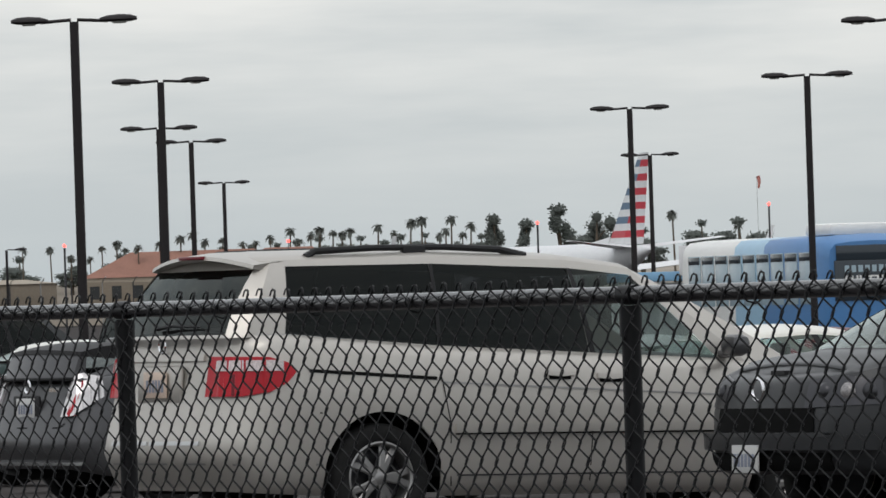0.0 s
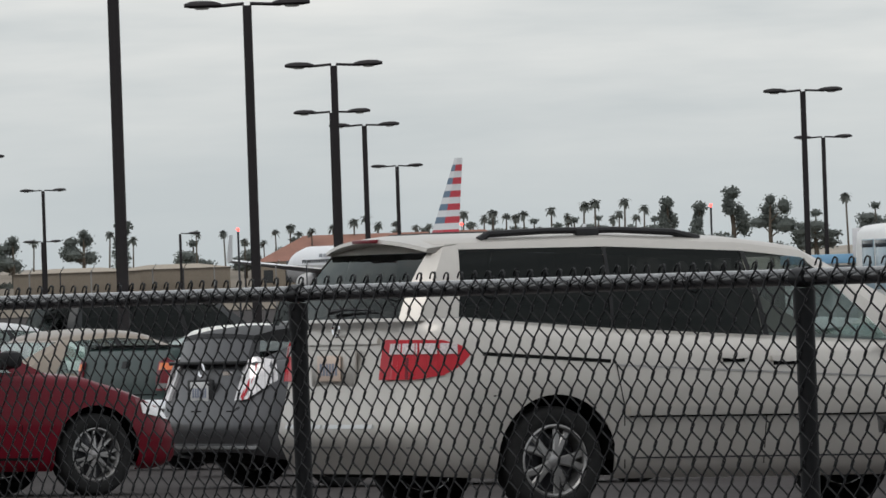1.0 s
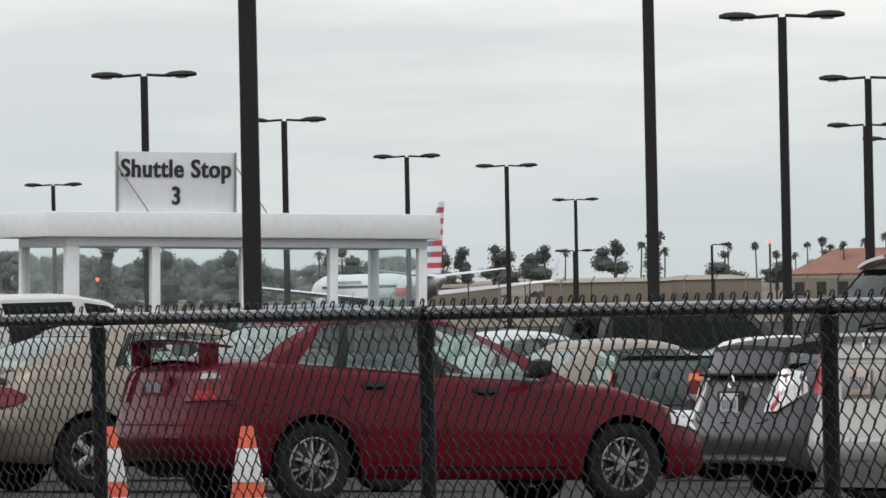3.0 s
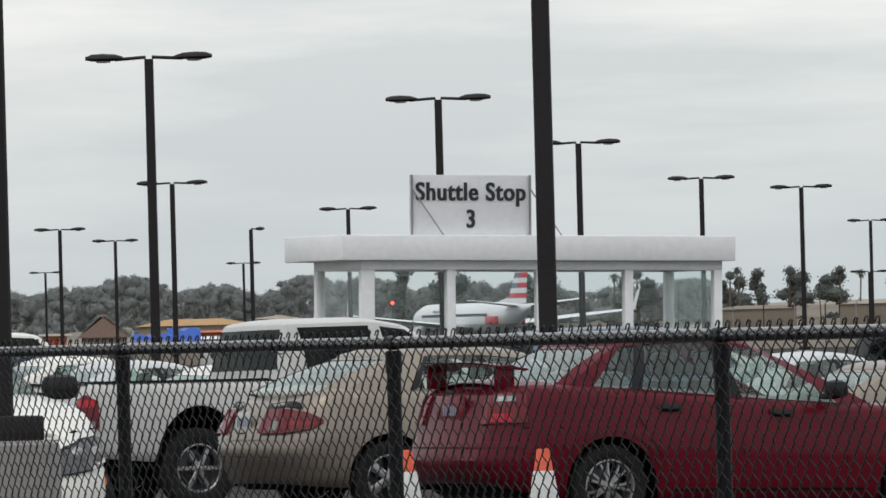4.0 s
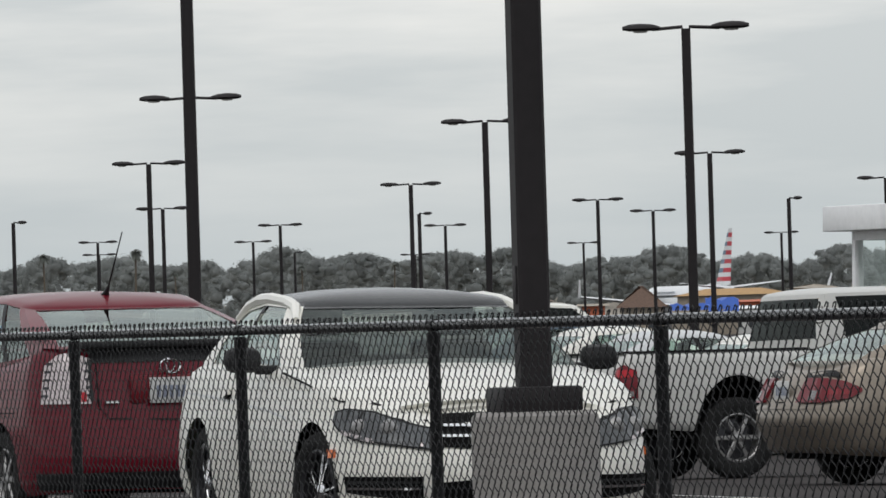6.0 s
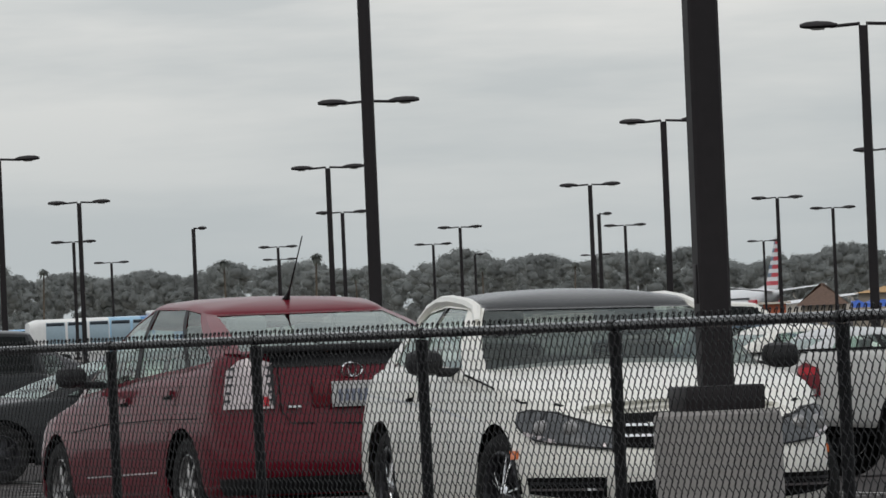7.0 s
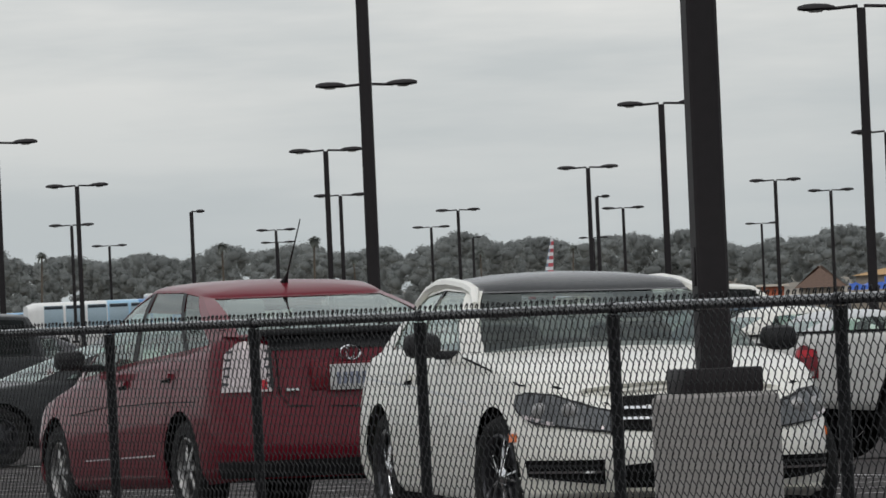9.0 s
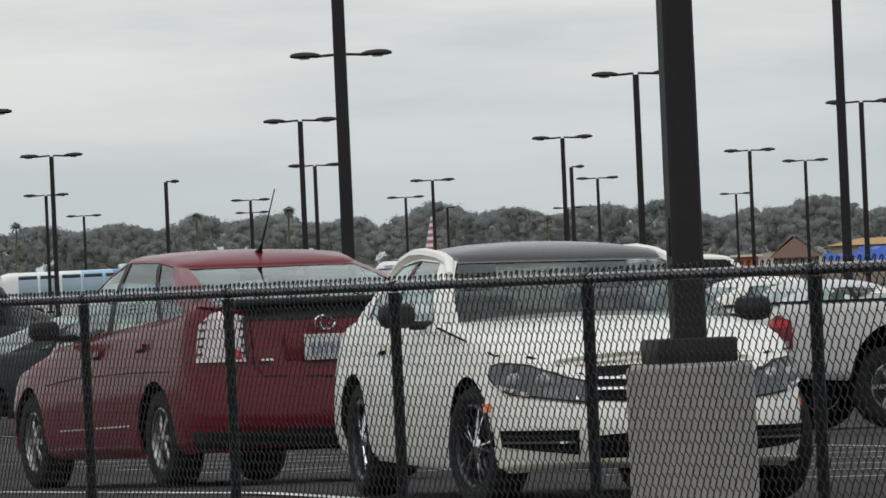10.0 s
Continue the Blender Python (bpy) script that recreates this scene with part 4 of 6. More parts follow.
def build_pickup(label, color, m):
    c, sh = car("pickup_truck", label, "pickup truck", pickup_spec(color), m)
    for side in (1, -1):
        link("tail_lamp", *patch(sh, 0.80, 1.08, [(0, 0.78), (1, 0.78)], [(0, 1.06), (0.5, 1.10), (1, 1.04)], 0.022, side, 14, 5, 0.04), RED_DEEP, c)
        link("bed_rail", *patch(sh, 0.98, sh.u_at_x(0.88), 1.197, 1.207, 0.012, side, 14, 1, 0.03), TRIM, c)
        link("flare", *strip(sh, [(sh.u_at_x(0.49 * math.cos(a)), 0.385 + 0.49 * 1.28 * math.sin(a)) for a in np.linspace(0.2, 2.9, 15)], 0.05, 0.012, side), color, c)
        link("turn_lamp", *patch(sh, 0.84, 1.04, 0.98, 1.05, 0.027, side, 10, 2, 0.01), AMBER if color is GREEN_DARK else RED_LENS, c)
        link("reversing_lamp", *patch(sh, 0.84, 1.04, 0.80, 0.85, 0.027, side, 8, 2, 0.01), TAIL_CLEAR, c)
        link("rear_bumper", *box(-1.30, -1.10, 0.0, side * 0.95, 0.50, 0.70, 0.03), CHROME, c)
    link("bed_floor", *box(-1.05, 0.82, -0.75, 0.75, 1.205, 1.225, 0.005), WELL, c)
    link("tailgate_gap", *strip(sh, [(0.0, 0.74), (0.78, 0.74)], 0.012, 0.003, -1), SEAM, c)
    link("tailgate_handle", *patch(sh, 0.0, 0.10, 1.0, 1.07, 0.010, -1, 3, 2), TRIM, c)
    link("high_brake_light", *box(0.99, 1.03, -0.14, 0.14, 1.715, 1.74, 0.004), RED_DEEP, c)


build_pickup("white extended-cab pickup with dark rear glass", SHADED_WHITE, at_wheel(7.735, 87.0, 31.0, 0.0, -0.99))
build_pickup("dark green pickup with amber turn lamps", GREEN_DARK, at_wheel(2.16, 90.0, 30.0, 0.0, -0.99))


# -- the white coupe, parked nose to the camera along the fence --
def build_coupe():
    s = dict(width=1.78, rear=-0.93, front=3.54, wheelbase=2.76, tyre=0.318, rim=0.225, arch=0.368, paint=WHITE, roof=1.325, style="dark", spokes=5, steer=12, glass_front=GLASS_SMOKE,
             top=[(-1.1, 0.90), (-0.6, 0.96), (0.4, 0.985), (1.3, 0.978), (1.95, 0.965), (2.6, 0.915), (3.1, 0.84), (3.4, 0.775), (3.66, 0.69)],
             low=[(-1.1, 0.32), (-0.5, 0.22), (2.3, 0.18), (3.2, 0.18), (3.6, 0.20)],
             cabin=(-0.45, 2.0), screen=(2.05, 1.22), back=(-0.75, 0.02), yb=0.81, yr=0.61, kf=0.50, cf=0.78, bow_f=0.10, bow_screen=0.30,
             cabin_side=[(1.74, 1.06, "glass"), (0.74, 0.62, "dark"), (0.68, 0.57, "glass"), (-0.02, 0.14, "pillar"), (-0.45, 0.05, "pillar")], roof_paint=GLASS_ROOF, header_paint=GLASS_ROOF, drop_f=0.03,
             lean_f=[(0.2, 0.06), (0.3, 0.02), (0.42, 0.0), (0.6, 0.04), (0.75, 0.11)], seats=(0.75,), inside=TRIM, crown=0.05,
             gaps=([(1.80, 0.95), (1.74, 0.6), (1.72, 0.22)], [(0.52, 0.97), (0.50, 0.6), (0.56, 0.24)]), handles=((0.72, 0.83),), mirror=(1.58, 0.93), mirror_paint=TRIM)
    c, sh = car("coupe_car", "white two-door coupe with a glass roof panel and black mirrors", "car", s, at_wheel(10.42, 48.5, -66.7, 2.76, -0.89))
    L = sh.len
    for side in (1, -1):
        lamp = link("headlamp", *patch(sh, L - 1.13, L - 0.45, [(0, 0.70), (0.08, 0.66), (0.3, 0.605), (1, 0.553)], [(0, 0.735), (0.12, 0.752), (0.4, 0.738), (0.75, 0.685), (1, 0.65)], 0.022, side, 28, 6, 0.05), HEADLAMP, c, "smoked headlamp")
        link("headlamp_seal", *patch(sh, L - 1.145, L - 0.44, [(0, 0.69), (0.08, 0.65), (0.3, 0.595), (1, 0.543)], [(0, 0.743), (0.12, 0.760), (0.4, 0.746), (0.75, 0.694), (1, 0.66)], 0.016, side, 28, 4, 0.04), TRIM, lamp)
        link("indicator_strip", *strip(sh, [(L - 1.02, 0.635), (L - 0.8, 0.595), (L - 0.48, 0.572)], 0.020, 0.028, side), LENS_MILKY, lamp)
        for du in (0.70, 0.90):
            p = sh.point(L - du, 0.655, 0.022, side)
            link("projector", *moved(lathe([(0, 0.022), (0.03, 0.018), (0.042, 0.004), (0.05, -0.01)], 16), Matrix.Translation(p) @ Matrix.Rotation(radians(90), 4, "Y") @ Matrix.Rotation(radians(-side * 30), 4, "X")), RIM, lamp)
        link("side_marker", *patch(sh, L - 1.16, L - 1.08, 0.50, 0.545, 0.010, side, 3, 2), AMBER, c)
        link("lower_intake", *patch(sh, L - 0.98, L - 0.48, [(0, 0.32), (1, 0.275)], [(0, 0.405), (1, 0.405)], 0.006, side, 8, 4, 0.02), WELL, c)
        for z in (0.335, 0.368):
            link("intake_blade", *patch(sh, L - 0.95, L - 0.50, z, z + 0.013, 0.014, side, 8, 1, 0.02), CHROME if z < 0.34 else TRIM, c)
        link("sill_lip", *patch(sh, L - 1.05, L, 0.205, 0.235, 0.02, side, 12, 2, 0.03), WHITE, c)
        link("bonnet_gap", *strip(sh, [(sh.u_at_x(1.9), 0.94), (sh.u_at_x(2.6), 0.875), (L - 1.15, 0.795), (L - 0.9, 0.785), (L - 0.46, 0.69)], 0.009, 0.007, side), SEAM, c)
        grille = link("grille", *patch(sh, L - 0.42, L, [(0, 0.56), (1, 0.535)], [(0, 0.73), (1, 0.74)], 0.010, side, 6, 4, 0.03), WELL, c)
        for z in (0.61, 0.665):
            link("grille_bar", *patch(sh, L - 0.41, L, z, z + 0.014, 0.022, side, 6, 1, 0.02), CHROME, grille)
        link("centre_intake", *patch(sh, L - 0.42, L, [(0, 0.255), (1, 0.255)], [(0, 0.37), (1, 0.405)], 0.004, side, 6, 4, 0.02), WELL, c)
        # flat grey strip: the shade of the door crease, drawn as colour
        link("door_crease_shade", *strip(sh, [(sh.u_at_x(-0.4), 0.82), (sh.u_at_x(0.6), 0.79), (sh.u_at_x(1.7), 0.74), (sh.u_at_x(2.2), 0.70)], 0.012, 0.002, side), PALE, c)
        link("roof_side_rail", *tube([(1.42, side * 0.655, 1.22), (1.22, side * 0.61, 1.292), (1.0, side * 0.60, 1.318), (0.6, side * 0.598, 1.338), (0.3, side * 0.595, 1.334), (0.0, side * 0.59, 1.30), (-0.2, side * 0.61, 1.23)], [0.02, 0.030, 0.034, 0.034, 0.034, 0.030, 0.02], 8), WHITE, c)
    link("emblem", *moved(lathe([(0.05, 0.0), (0.065, 0.01), (0.08, 0.0)], 20), pose(sh.point(L - 0.01, 0.64, 0).x + 0.02, 0, 0.64, 0, 90, 0)), CHROME, c)
    link("windscreen_sticker", *box(1.30, 1.31, 0.02, 0.14, 1.215, 1.265), PLATE, c)


build_coupe()


# -- the red hatchback, tail to the camera --
def build_red_hatchback():
    s = dict(width=1.725, rear=-0.95, front=3.58, wheelbase=2.70, tyre=0.312, rim=0.20, arch=0.365, paint=RED_PRIUS, roof=1.462, style="plain", spokes=6,
             top=[(-0.95, 1.12), (-0.6, 1.145), (-0.45, 1.085), (0.1, 1.045), (1.0, 1.0), (1.9, 0.95), (2.5, 0.88), (3.2, 0.76), (3.65, 0.60)],
             low=[(-0.95, 0.23), (-0.5, 0.21), (0.4, 0.19), (2.3, 0.19), (3.6, 0.22)],
             cabin=(-0.75, 2.4), screen=(2.60, 1.60), back=(-0.74, 0.18), yb=0.80, yr=0.63, kr=0.66, cr=0.46, end_round=-0.3, glass_high=0.965, bow_back=0.14, back_low=0.05, back_high=0.96, drop_r=0.075, drop_f=0.12, roof_crown=0.72, glass_rear=GLASS_SKY,
             cabin_side=[(2.26, 1.50, "glass"), (1.12, 1.14, "dark"), (1.04, 1.06, "glass"), (0.06, 0.54, "dark"), (0.0, 0.49, "glass"), (-0.40, 0.30, "pillar"), (-0.62, 0.23, "pillar")],
             lean_r=[(0.22, 0.06), (0.40, -0.02), (0.62, 0.02), (0.75, 0.05), (1.15, 0.12)], inside=CABIN, seats=(0.95, 0.1),
             gaps=([(1.06, 0.96), (1.06, 0.24)], [(0.06, 0.97), (0.22, 0.7), (0.40, 0.42)], [(2.05, 0.9), (2.0, 0.5), (1.98, 0.24)]), handles=((0.30, 0.90), (1.22, 0.87)), mirror=(1.90, 0.96), mirror_paint=TRIM)
    c, sh = car("hatchback", "red five-door hatchback with clear tail lamps and roof aerial", "car", s, at_wheel(12.332, 58.3, 120.4, 0.0, 0.8625))
    for side in (1, -1):
        lamp = link("tail_lamp", *patch(sh, 0.55, 0.94, [(0, 0.775), (1, 0.78)], [(0, 1.06), (0.5, 1.10), (0.75, 1.09), (1, 1.02)], 0.020, side, 9, 5, 0.05), LENS_MILKY, c, "clear-lensed tail lamp")
        link("red_section", *patch(sh, 0.59, 0.69, 0.79, 0.85, 0.024, side, 3, 2, 0.01), RED_LENS, lamp)
        for z in (0.83, 0.88, 0.93, 0.98, 1.03):
            link("lamp_rib", *strip(sh, [(0.56, z), (0.915, z)], 0.016, 0.033, side), RIM_DARK, lamp)
        link("lamp_edge", *strip(sh, [(0.555, 0.79), (0.555, 1.05)], 0.018, 0.034, side), TRIM, lamp)
        link("tailgate_gap", *strip(sh, [(0.51, 1.06), (0.51, 0.76), (0.45, 0.68), (0.0, 0.665)], 0.010, 0.007, side), SEAM, c)
        link("bumper_base", *patch(sh, 0.0, 1.0, 0.24, 0.345, 0.012, side, 12, 3, 0.03), TRIM, c)
        # pale strip painted on as the sill's highlight
        link("sill_highlight", *strip(sh, [(sh.u_at_x(0.5), 0.40), (sh.u_at_x(2.0), 0.38)], 0.010, 0.006, side), PALE, c)
        # dark strip paints in the crease's soft shade
        link("side_crease_shade", *strip(sh, [(sh.u_at_x(-0.35), 0.73), (sh.u_at_x(0.5), 0.735), (sh.u_at_x(1.6), 0.72), (sh.u_at_x(2.3), 0.68)], 0.007, 0.006, side), SEAM, c)
        link("lower_pane", *patch(sh, 0.0, 0.55, 1.03, 1.12, 0.010, side, 8, 3, 0.02), TRIM, c)
    link("split_bar", *box(-0.90, -0.74, -0.60, 0.60, 1.12, 1.165, 0.015), TRIM, c)
    x = sh.point(0.02, 0.78, 0).x
    link("plate_recess", *box(x - 0.008, x + 0.03, -0.30, 0.30, 0.77, 0.945, 0.015), RED_DEEP, c)
    rear_plate(c, sh, 0.03, 0.85, PLATE, 0.05)
    em = join(moved(lathe([(0.06, 0.0), (0.068, 0.008), (0.076, 0.0)], 24), Matrix.Diagonal((0.68, 1, 1, 1))), moved(lathe([(0.030, 0.0), (0.036, 0.008), (0.042, 0.0)], 18), Matrix.Diagonal((1, 0.75, 1, 1))))
    link("emblem", *moved(em, pose(x + 0.01, 0.03, 1.0, 0, -90, 0)), CHROME, c)
    link("model_badge", *box(x - 0.002, x + 0.03, 0.38, 0.47, 0.775, 0.79), CHROME, c)
    link("roof_aerial", *join(tube([(0.40, 0, 1.455), (0.36, 0, 1.49), (0.31, 0, 1.53)], [0.035, 0.018, 0.007], 8), tube([(0.31, 0, 1.53), (0.02, 0, 1.865)], [0.006, 0.004], 6)), TRIM, c)


build_red_hatchback()


# -- plain cars farther off --
def saloon_spec(color, roof=1.36, waist=0.93, glassy=GLASS, rear=-0.98, front=3.7, wb=2.72, width=1.78):
    return dict(width=width, rear=rear, front=front, wheelbase=wb, tyre=0.318, rim=0.21, arch=0.375, paint=color, roof=roof, style="plain", spokes=5,
                top=[(rear - .1, waist - 0.02), (-0.5, waist + 0.04), (0.6, waist + 0.02), (2.0, waist), (2.7, waist - 0.07), (front - .4, waist - 0.18), (front + .1, waist - 0.32)],
                low=[(rear - .1, 0.32), (-0.5, 0.23), (2.4, 0.19), (front + .1, 0.22)], cabin=(-0.4, 2.2), screen=(2.3, 1.25), back=(-0.55, 0.20), yb=0.81, yr=0.66,
                cabin_side=[(2.0, 1.12, "glass"), (1.0, 0.80, "dark"), (0.92, 0.73, "glass"), (0.02, 0.28, "pillar"), (-0.38, 0.23, "pillar")],
                glass=glassy, seats=(1.05, 0.2), gaps=([(0.96, waist), (0.96, 0.24)], [(1.95, waist), (1.9, 0.24)]), handles=((0.25, waist - 0.12), (1.2, waist - 0.14)), mirror=(1.8, waist))


def suv_spec(color, glassy=GLASS_SHADE):
    return dict(width=1.86, rear=-0.95, front=3.65, wheelbase=2.72, tyre=0.36, rim=0.22, arch=0.43, paint=color, roof=1.70, style="plain", spokes=5,
                top=[(-1.1, 1.08), (0.6, 1.10), (2.0, 1.09), (2.6, 1.08), (3.3, 1.02), (3.8, 0.92)], low=[(-1.1, 0.42), (0.5, 0.34), (3.7, 0.36)],
                cabin=(-0.8, 2.2), screen=(2.3, 1.55), back=(-0.82, -0.62), yb=0.84, yr=0.70, bow_back=0.06, kr=0.75, cr=0.3, kf=0.66, cf=0.5,
                cabin_side=[(2.05, 1.42, "glass"), (1.1, 0.95, "dark"), (1.02, 0.88, "glass"), (0.1, 0.1, "dark"), (0.02, 0.02, "glass"), (-0.62, -0.52, "pillar"), (-0.76, -0.56, "pillar")],
                glass=glassy, seats=(1.1, 0.2), gaps=([(1.05, 1.08), (1.05, 0.4)], [(2.0, 1.08), (1.95, 0.4)]), handles=((0.3, 0.95), (1.3, 0.95)), mirror=(1.9, 1.08), roof_crown=0.8)


def simple_lamps(c, sh, zl, zh, front=True):
    for side in (1, -1):
        link("tail_lamp", *patch(sh, 0.55, 1.0, zl, zh, 0.012, side, 8, 3, 0.03), RED_DEEP, c)
        if front:
            link("headlamp", *patch(sh, sh.len - 1.1, sh.len - 0.5, zl - 0.16, zh - 0.18, 0.010, side, 8, 3, 0.03), CLEAR_LENS, c)


def build_front_suv():
    s = suv_spec(GRAPHITE)
    s.update(screen=(2.95, 1.75), cabin=(-0.8, 2.85), glass_front=GLASS_SKY, cabin_side=[(2.55, 1.58, "glass")] + s["cabin_side"][1:])
    c, sh = car("suv_car", "charcoal sport utility car facing the fence", "car", s, at_wheel(-3.36, 52.6, 207.0, 2.72, 0.93))
    L = sh.len
    for side in (1, -1):
        lamp = link("headlamp", *patch(sh, L - 1.02, L - 0.48, [(0, 0.76), (1, 0.74)], [(0, 0.90), (0.6, 0.93), (1, 0.90)], 0.010, side, 10, 4, 0.04), RIM_DARK, c, "clear headlamp with round bulbs")
        for du, mat in ((0.62, RIM_DARK), (0.80, TAIL_CLEAR), (0.93, RIM_DARK)):
            p = sh.point(L - du, 0.83, 0.010, side)
            link("bulb", *moved(lathe([(0, 0.02), (0.03, 0.016), (0.045, 0.002), (0.055, -0.012)], 16), Matrix.Translation(p) @ Matrix.Rotation(radians(90), 4, "Y") @ Matrix.Rotation(radians(-side * 25), 4, "X")), mat, lamp)
        link("grille", *patch(sh, L - 0.56, L, 0.60, 0.74, 0.010, side, 8, 3, 0.03), WELL, c)
        link("bumper", *patch(sh, L - 0.98, L, 0.50, 0.585, 0.06, side, 12, 3, 0.06), GRAPHITE, c)
        link("bumper_bar", *patch(sh, L - 0.70, L, 0.575, 0.60, 0.065, side, 12, 1, 0.05), GRAPHITE, c)
        link("lower_intake", *patch(sh, L - 0.7, L, 0.38, 0.485, 0.02, side, 8, 3, 0.03), WELL, c)
        link("tail_lamp", *patch(sh, 0.7, 1.0, 0.8, 1.0, 0.012, side, 6, 3), RED_LENS, c)
    rear_plate(c, sh, 0.0, 0.45, PLATE, 0.07, end="front")
    link("emblem", *moved(lathe([(0.055, 0.0), (0.065, 0.012), (0.078, 0.0)], 20), pose(sh.point(L - 0.01, 0.83, 0).x + 0.012, 0, 0.845, 0, 90, 0)), CHROME, c)
    link("bonnet_light_strip", *box(sh.point(L - 0.01, 0.95, 0).x - 0.03, sh.point(L - 0.01, 0.95, 0).x + 0.01, -0.08, 0.08, 0.93, 0.955), TRIM, c)


build_front_suv()


def build_black_car():
    c, sh = car("saloon_car", "black saloon parked facing the lane", "car", dict(saloon_spec(BLACK), style="black"), at_wheel(13.45, 100.0, 207.0, 2.72, 0.89))
    simple_lamps(c, sh, 0.72, 0.86)


build_black_car()


def build_far_cars():
    rows = [("sal", "pale gold saloon parked beyond the red saloon", TAN, 3.05, 97.0, 30.0),
            ("suv", "black people carrier with dark glass", BLACK, 2.75, 132.0, 29.0), ("sal", "pale grey saloon beyond the red saloon", PALE, 3.72, 116.0, 30.0), ("sal", "white saloon parked beyond the charcoal hatchback", WHITE, 2.0, 104.0, 31.0),
            ("sal", "pale grey saloon in a farther row", PALE, -1.55, 92.0, 28.0), ("sal", "white saloon in a farther row", WHITE, -2.35, 80.0, 28.0), ("sal", "dark red saloon in a farther row", RED, -2.6, 118.0, 28.0),
            ("suv", "slate-blue sport utility car in a farther row", SLATE, 4.9, 118.0, 30.0), ("sal", "pale grey saloon behind the pickup", PALE, 7.9, 116.0, 30.0), ("sal", "white saloon behind the pickup", WHITE, 8.3, 128.0, 30.0),
            ("sal", "slate-blue saloon behind the pickup", SLATE, 8.7, 142.0, 30.0), ("sal", "white saloon beside the lane", WHITE, 7.2, 108.0, 30.0), ("suv", "white sport utility car far down the row", WHITE, 8.9, 158.0, 30.0),
            ("sal", "charcoal saloon far down the row", DARK_GREY, 8.45, 170.0, 30.0), ("suv", "black sport utility car near the lane", BLACK, 14.1, 135.0, 207.0), ("sal", "charcoal saloon near the lane", DARK_GREY, 13.5, 165.0, 207.0),
            ("sal", "white saloon beyond the shelter", WHITE, 4.9, 150.0, 205.0), ("sal", "pale grey saloon across the lane", PALE, 1.2, 84.0, 29.0), ("sal", "white saloon across the lane", WHITE, 12.5, 190.0, 207.0)]
    for kind, label, color, az, r, head in rows:
        spec = suv_spec(color) if kind == "suv" else saloon_spec(color)
        c, sh = car("suv_car" if kind == "suv" else "saloon_car", label, "car", spec, at_wheel(az, r, head, 1.3, 0.0))
        simple_lamps(c, sh, 0.80 if kind == "suv" else 0.72, 1.0 if kind == "suv" else 0.88)


build_far_cars()


# ---- light poles ----
def lamp_heads(z, single=False):
    """Arms and oval heads of a light pole, in its own space."""
    out = []
    for sgn in ((1,) if single else (1, -1)):
        arm = tube([(sgn * 0.05, 0, z + 0.03), (sgn * 0.55, 0, z + 0.0)], 0.028, 8)
        head = [(0.42, 0.035, 0.03), (0.55, 0.11, 0.07), (0.75, 0.155, 0.085), (0.92, 0.13, 0.075), (1.03, 0.05, 0.04)]
        V, n = [], 14
        for x, w, h in head:
            for k in range(n):
                a = 2 * math.pi * k / n
                zz = math.sin(a) * h
                V.append((sgn * x, math.cos(a) * w, z + 0.02 + (zz if zz > 0 else zz * 0.55)))
        F = [[i * n + k, i * n + (k + 1) % n, (i + 1) * n + (k + 1) % n, (i + 1) * n + k] for i in range(len(head) - 1) for k in range(n)]
        F += [list(range(n)), [(len(head) - 1) * n + k for k in range(n)]]
        lens = lathe([(0, -0.05), (0.10, -0.045), (0.13, -0.02)], 14)
        out.append((arm, (V, F), moved(lens, pose(sgn * 0.74, 0, z))))
    return out


LENS_PALE = material("lamp_lens", (0.55, 0.55, 0.52), 0.4)


def light_pole(az, r, top, turn, single=False, width=0.155, label="", plinth=0.75):
    x, y = bearing(az, r)
    z0 = ground_z(x, y)
    c = thing("light_pole", label or ("dark bronze car-park light pole with one oval head" if single else "dark bronze car-park light pole with two oval heads"), "street lamp", pose(x, y, z0, 0, 0, turn), "light poles")
    h = top - z0
    w = width / 2
    V, F = [], []
    for z, f in ((plinth, 1.0), (h, 0.92)):
        V += [(w * f * sx, w * f * sy, z) for sx, sy in ((1, .8), (.8, 1), (-.8, 1), (-1, .8), (-1, -.8), (-.8, -1), (.8, -1), (1, -.8))]
    F = [[i, (i + 1) % 8, 8 + (i + 1) % 8, 8 + i] for i in range(8)] + [list(range(8)), list(range(8, 16))]
    pole = link("pole", V, F, POLE, c, smooth=False)
    link("base_cover", *box(-0.19, 0.19, -0.19, 0.19, plinth - 0.002, plinth + 0.115, 0.012), POLE, c)
    foot = lathe([(0, plinth), (0.27, plinth), (0.295, plinth - 0.02), (0.30, plinth - 0.05), (0.30, -0.1)], 28)
    link("concrete_footing", *foot, CONCRETE, c, "round grey concrete footing")
    link("hand_hole_cover", *box(-w - 0.006, -w + 0.002, -0.035, 0.035, plinth + 0.5, plinth + 0.68, 0.004), POLE, c)
    for arm, head, lens in lamp_heads(h, single):
        a = link("arm", *arm, POLE, c)
        hd = link("lamp_head", *head, POLE, c)
        link("lens", *lens, LENS_PALE, hd)
    return c


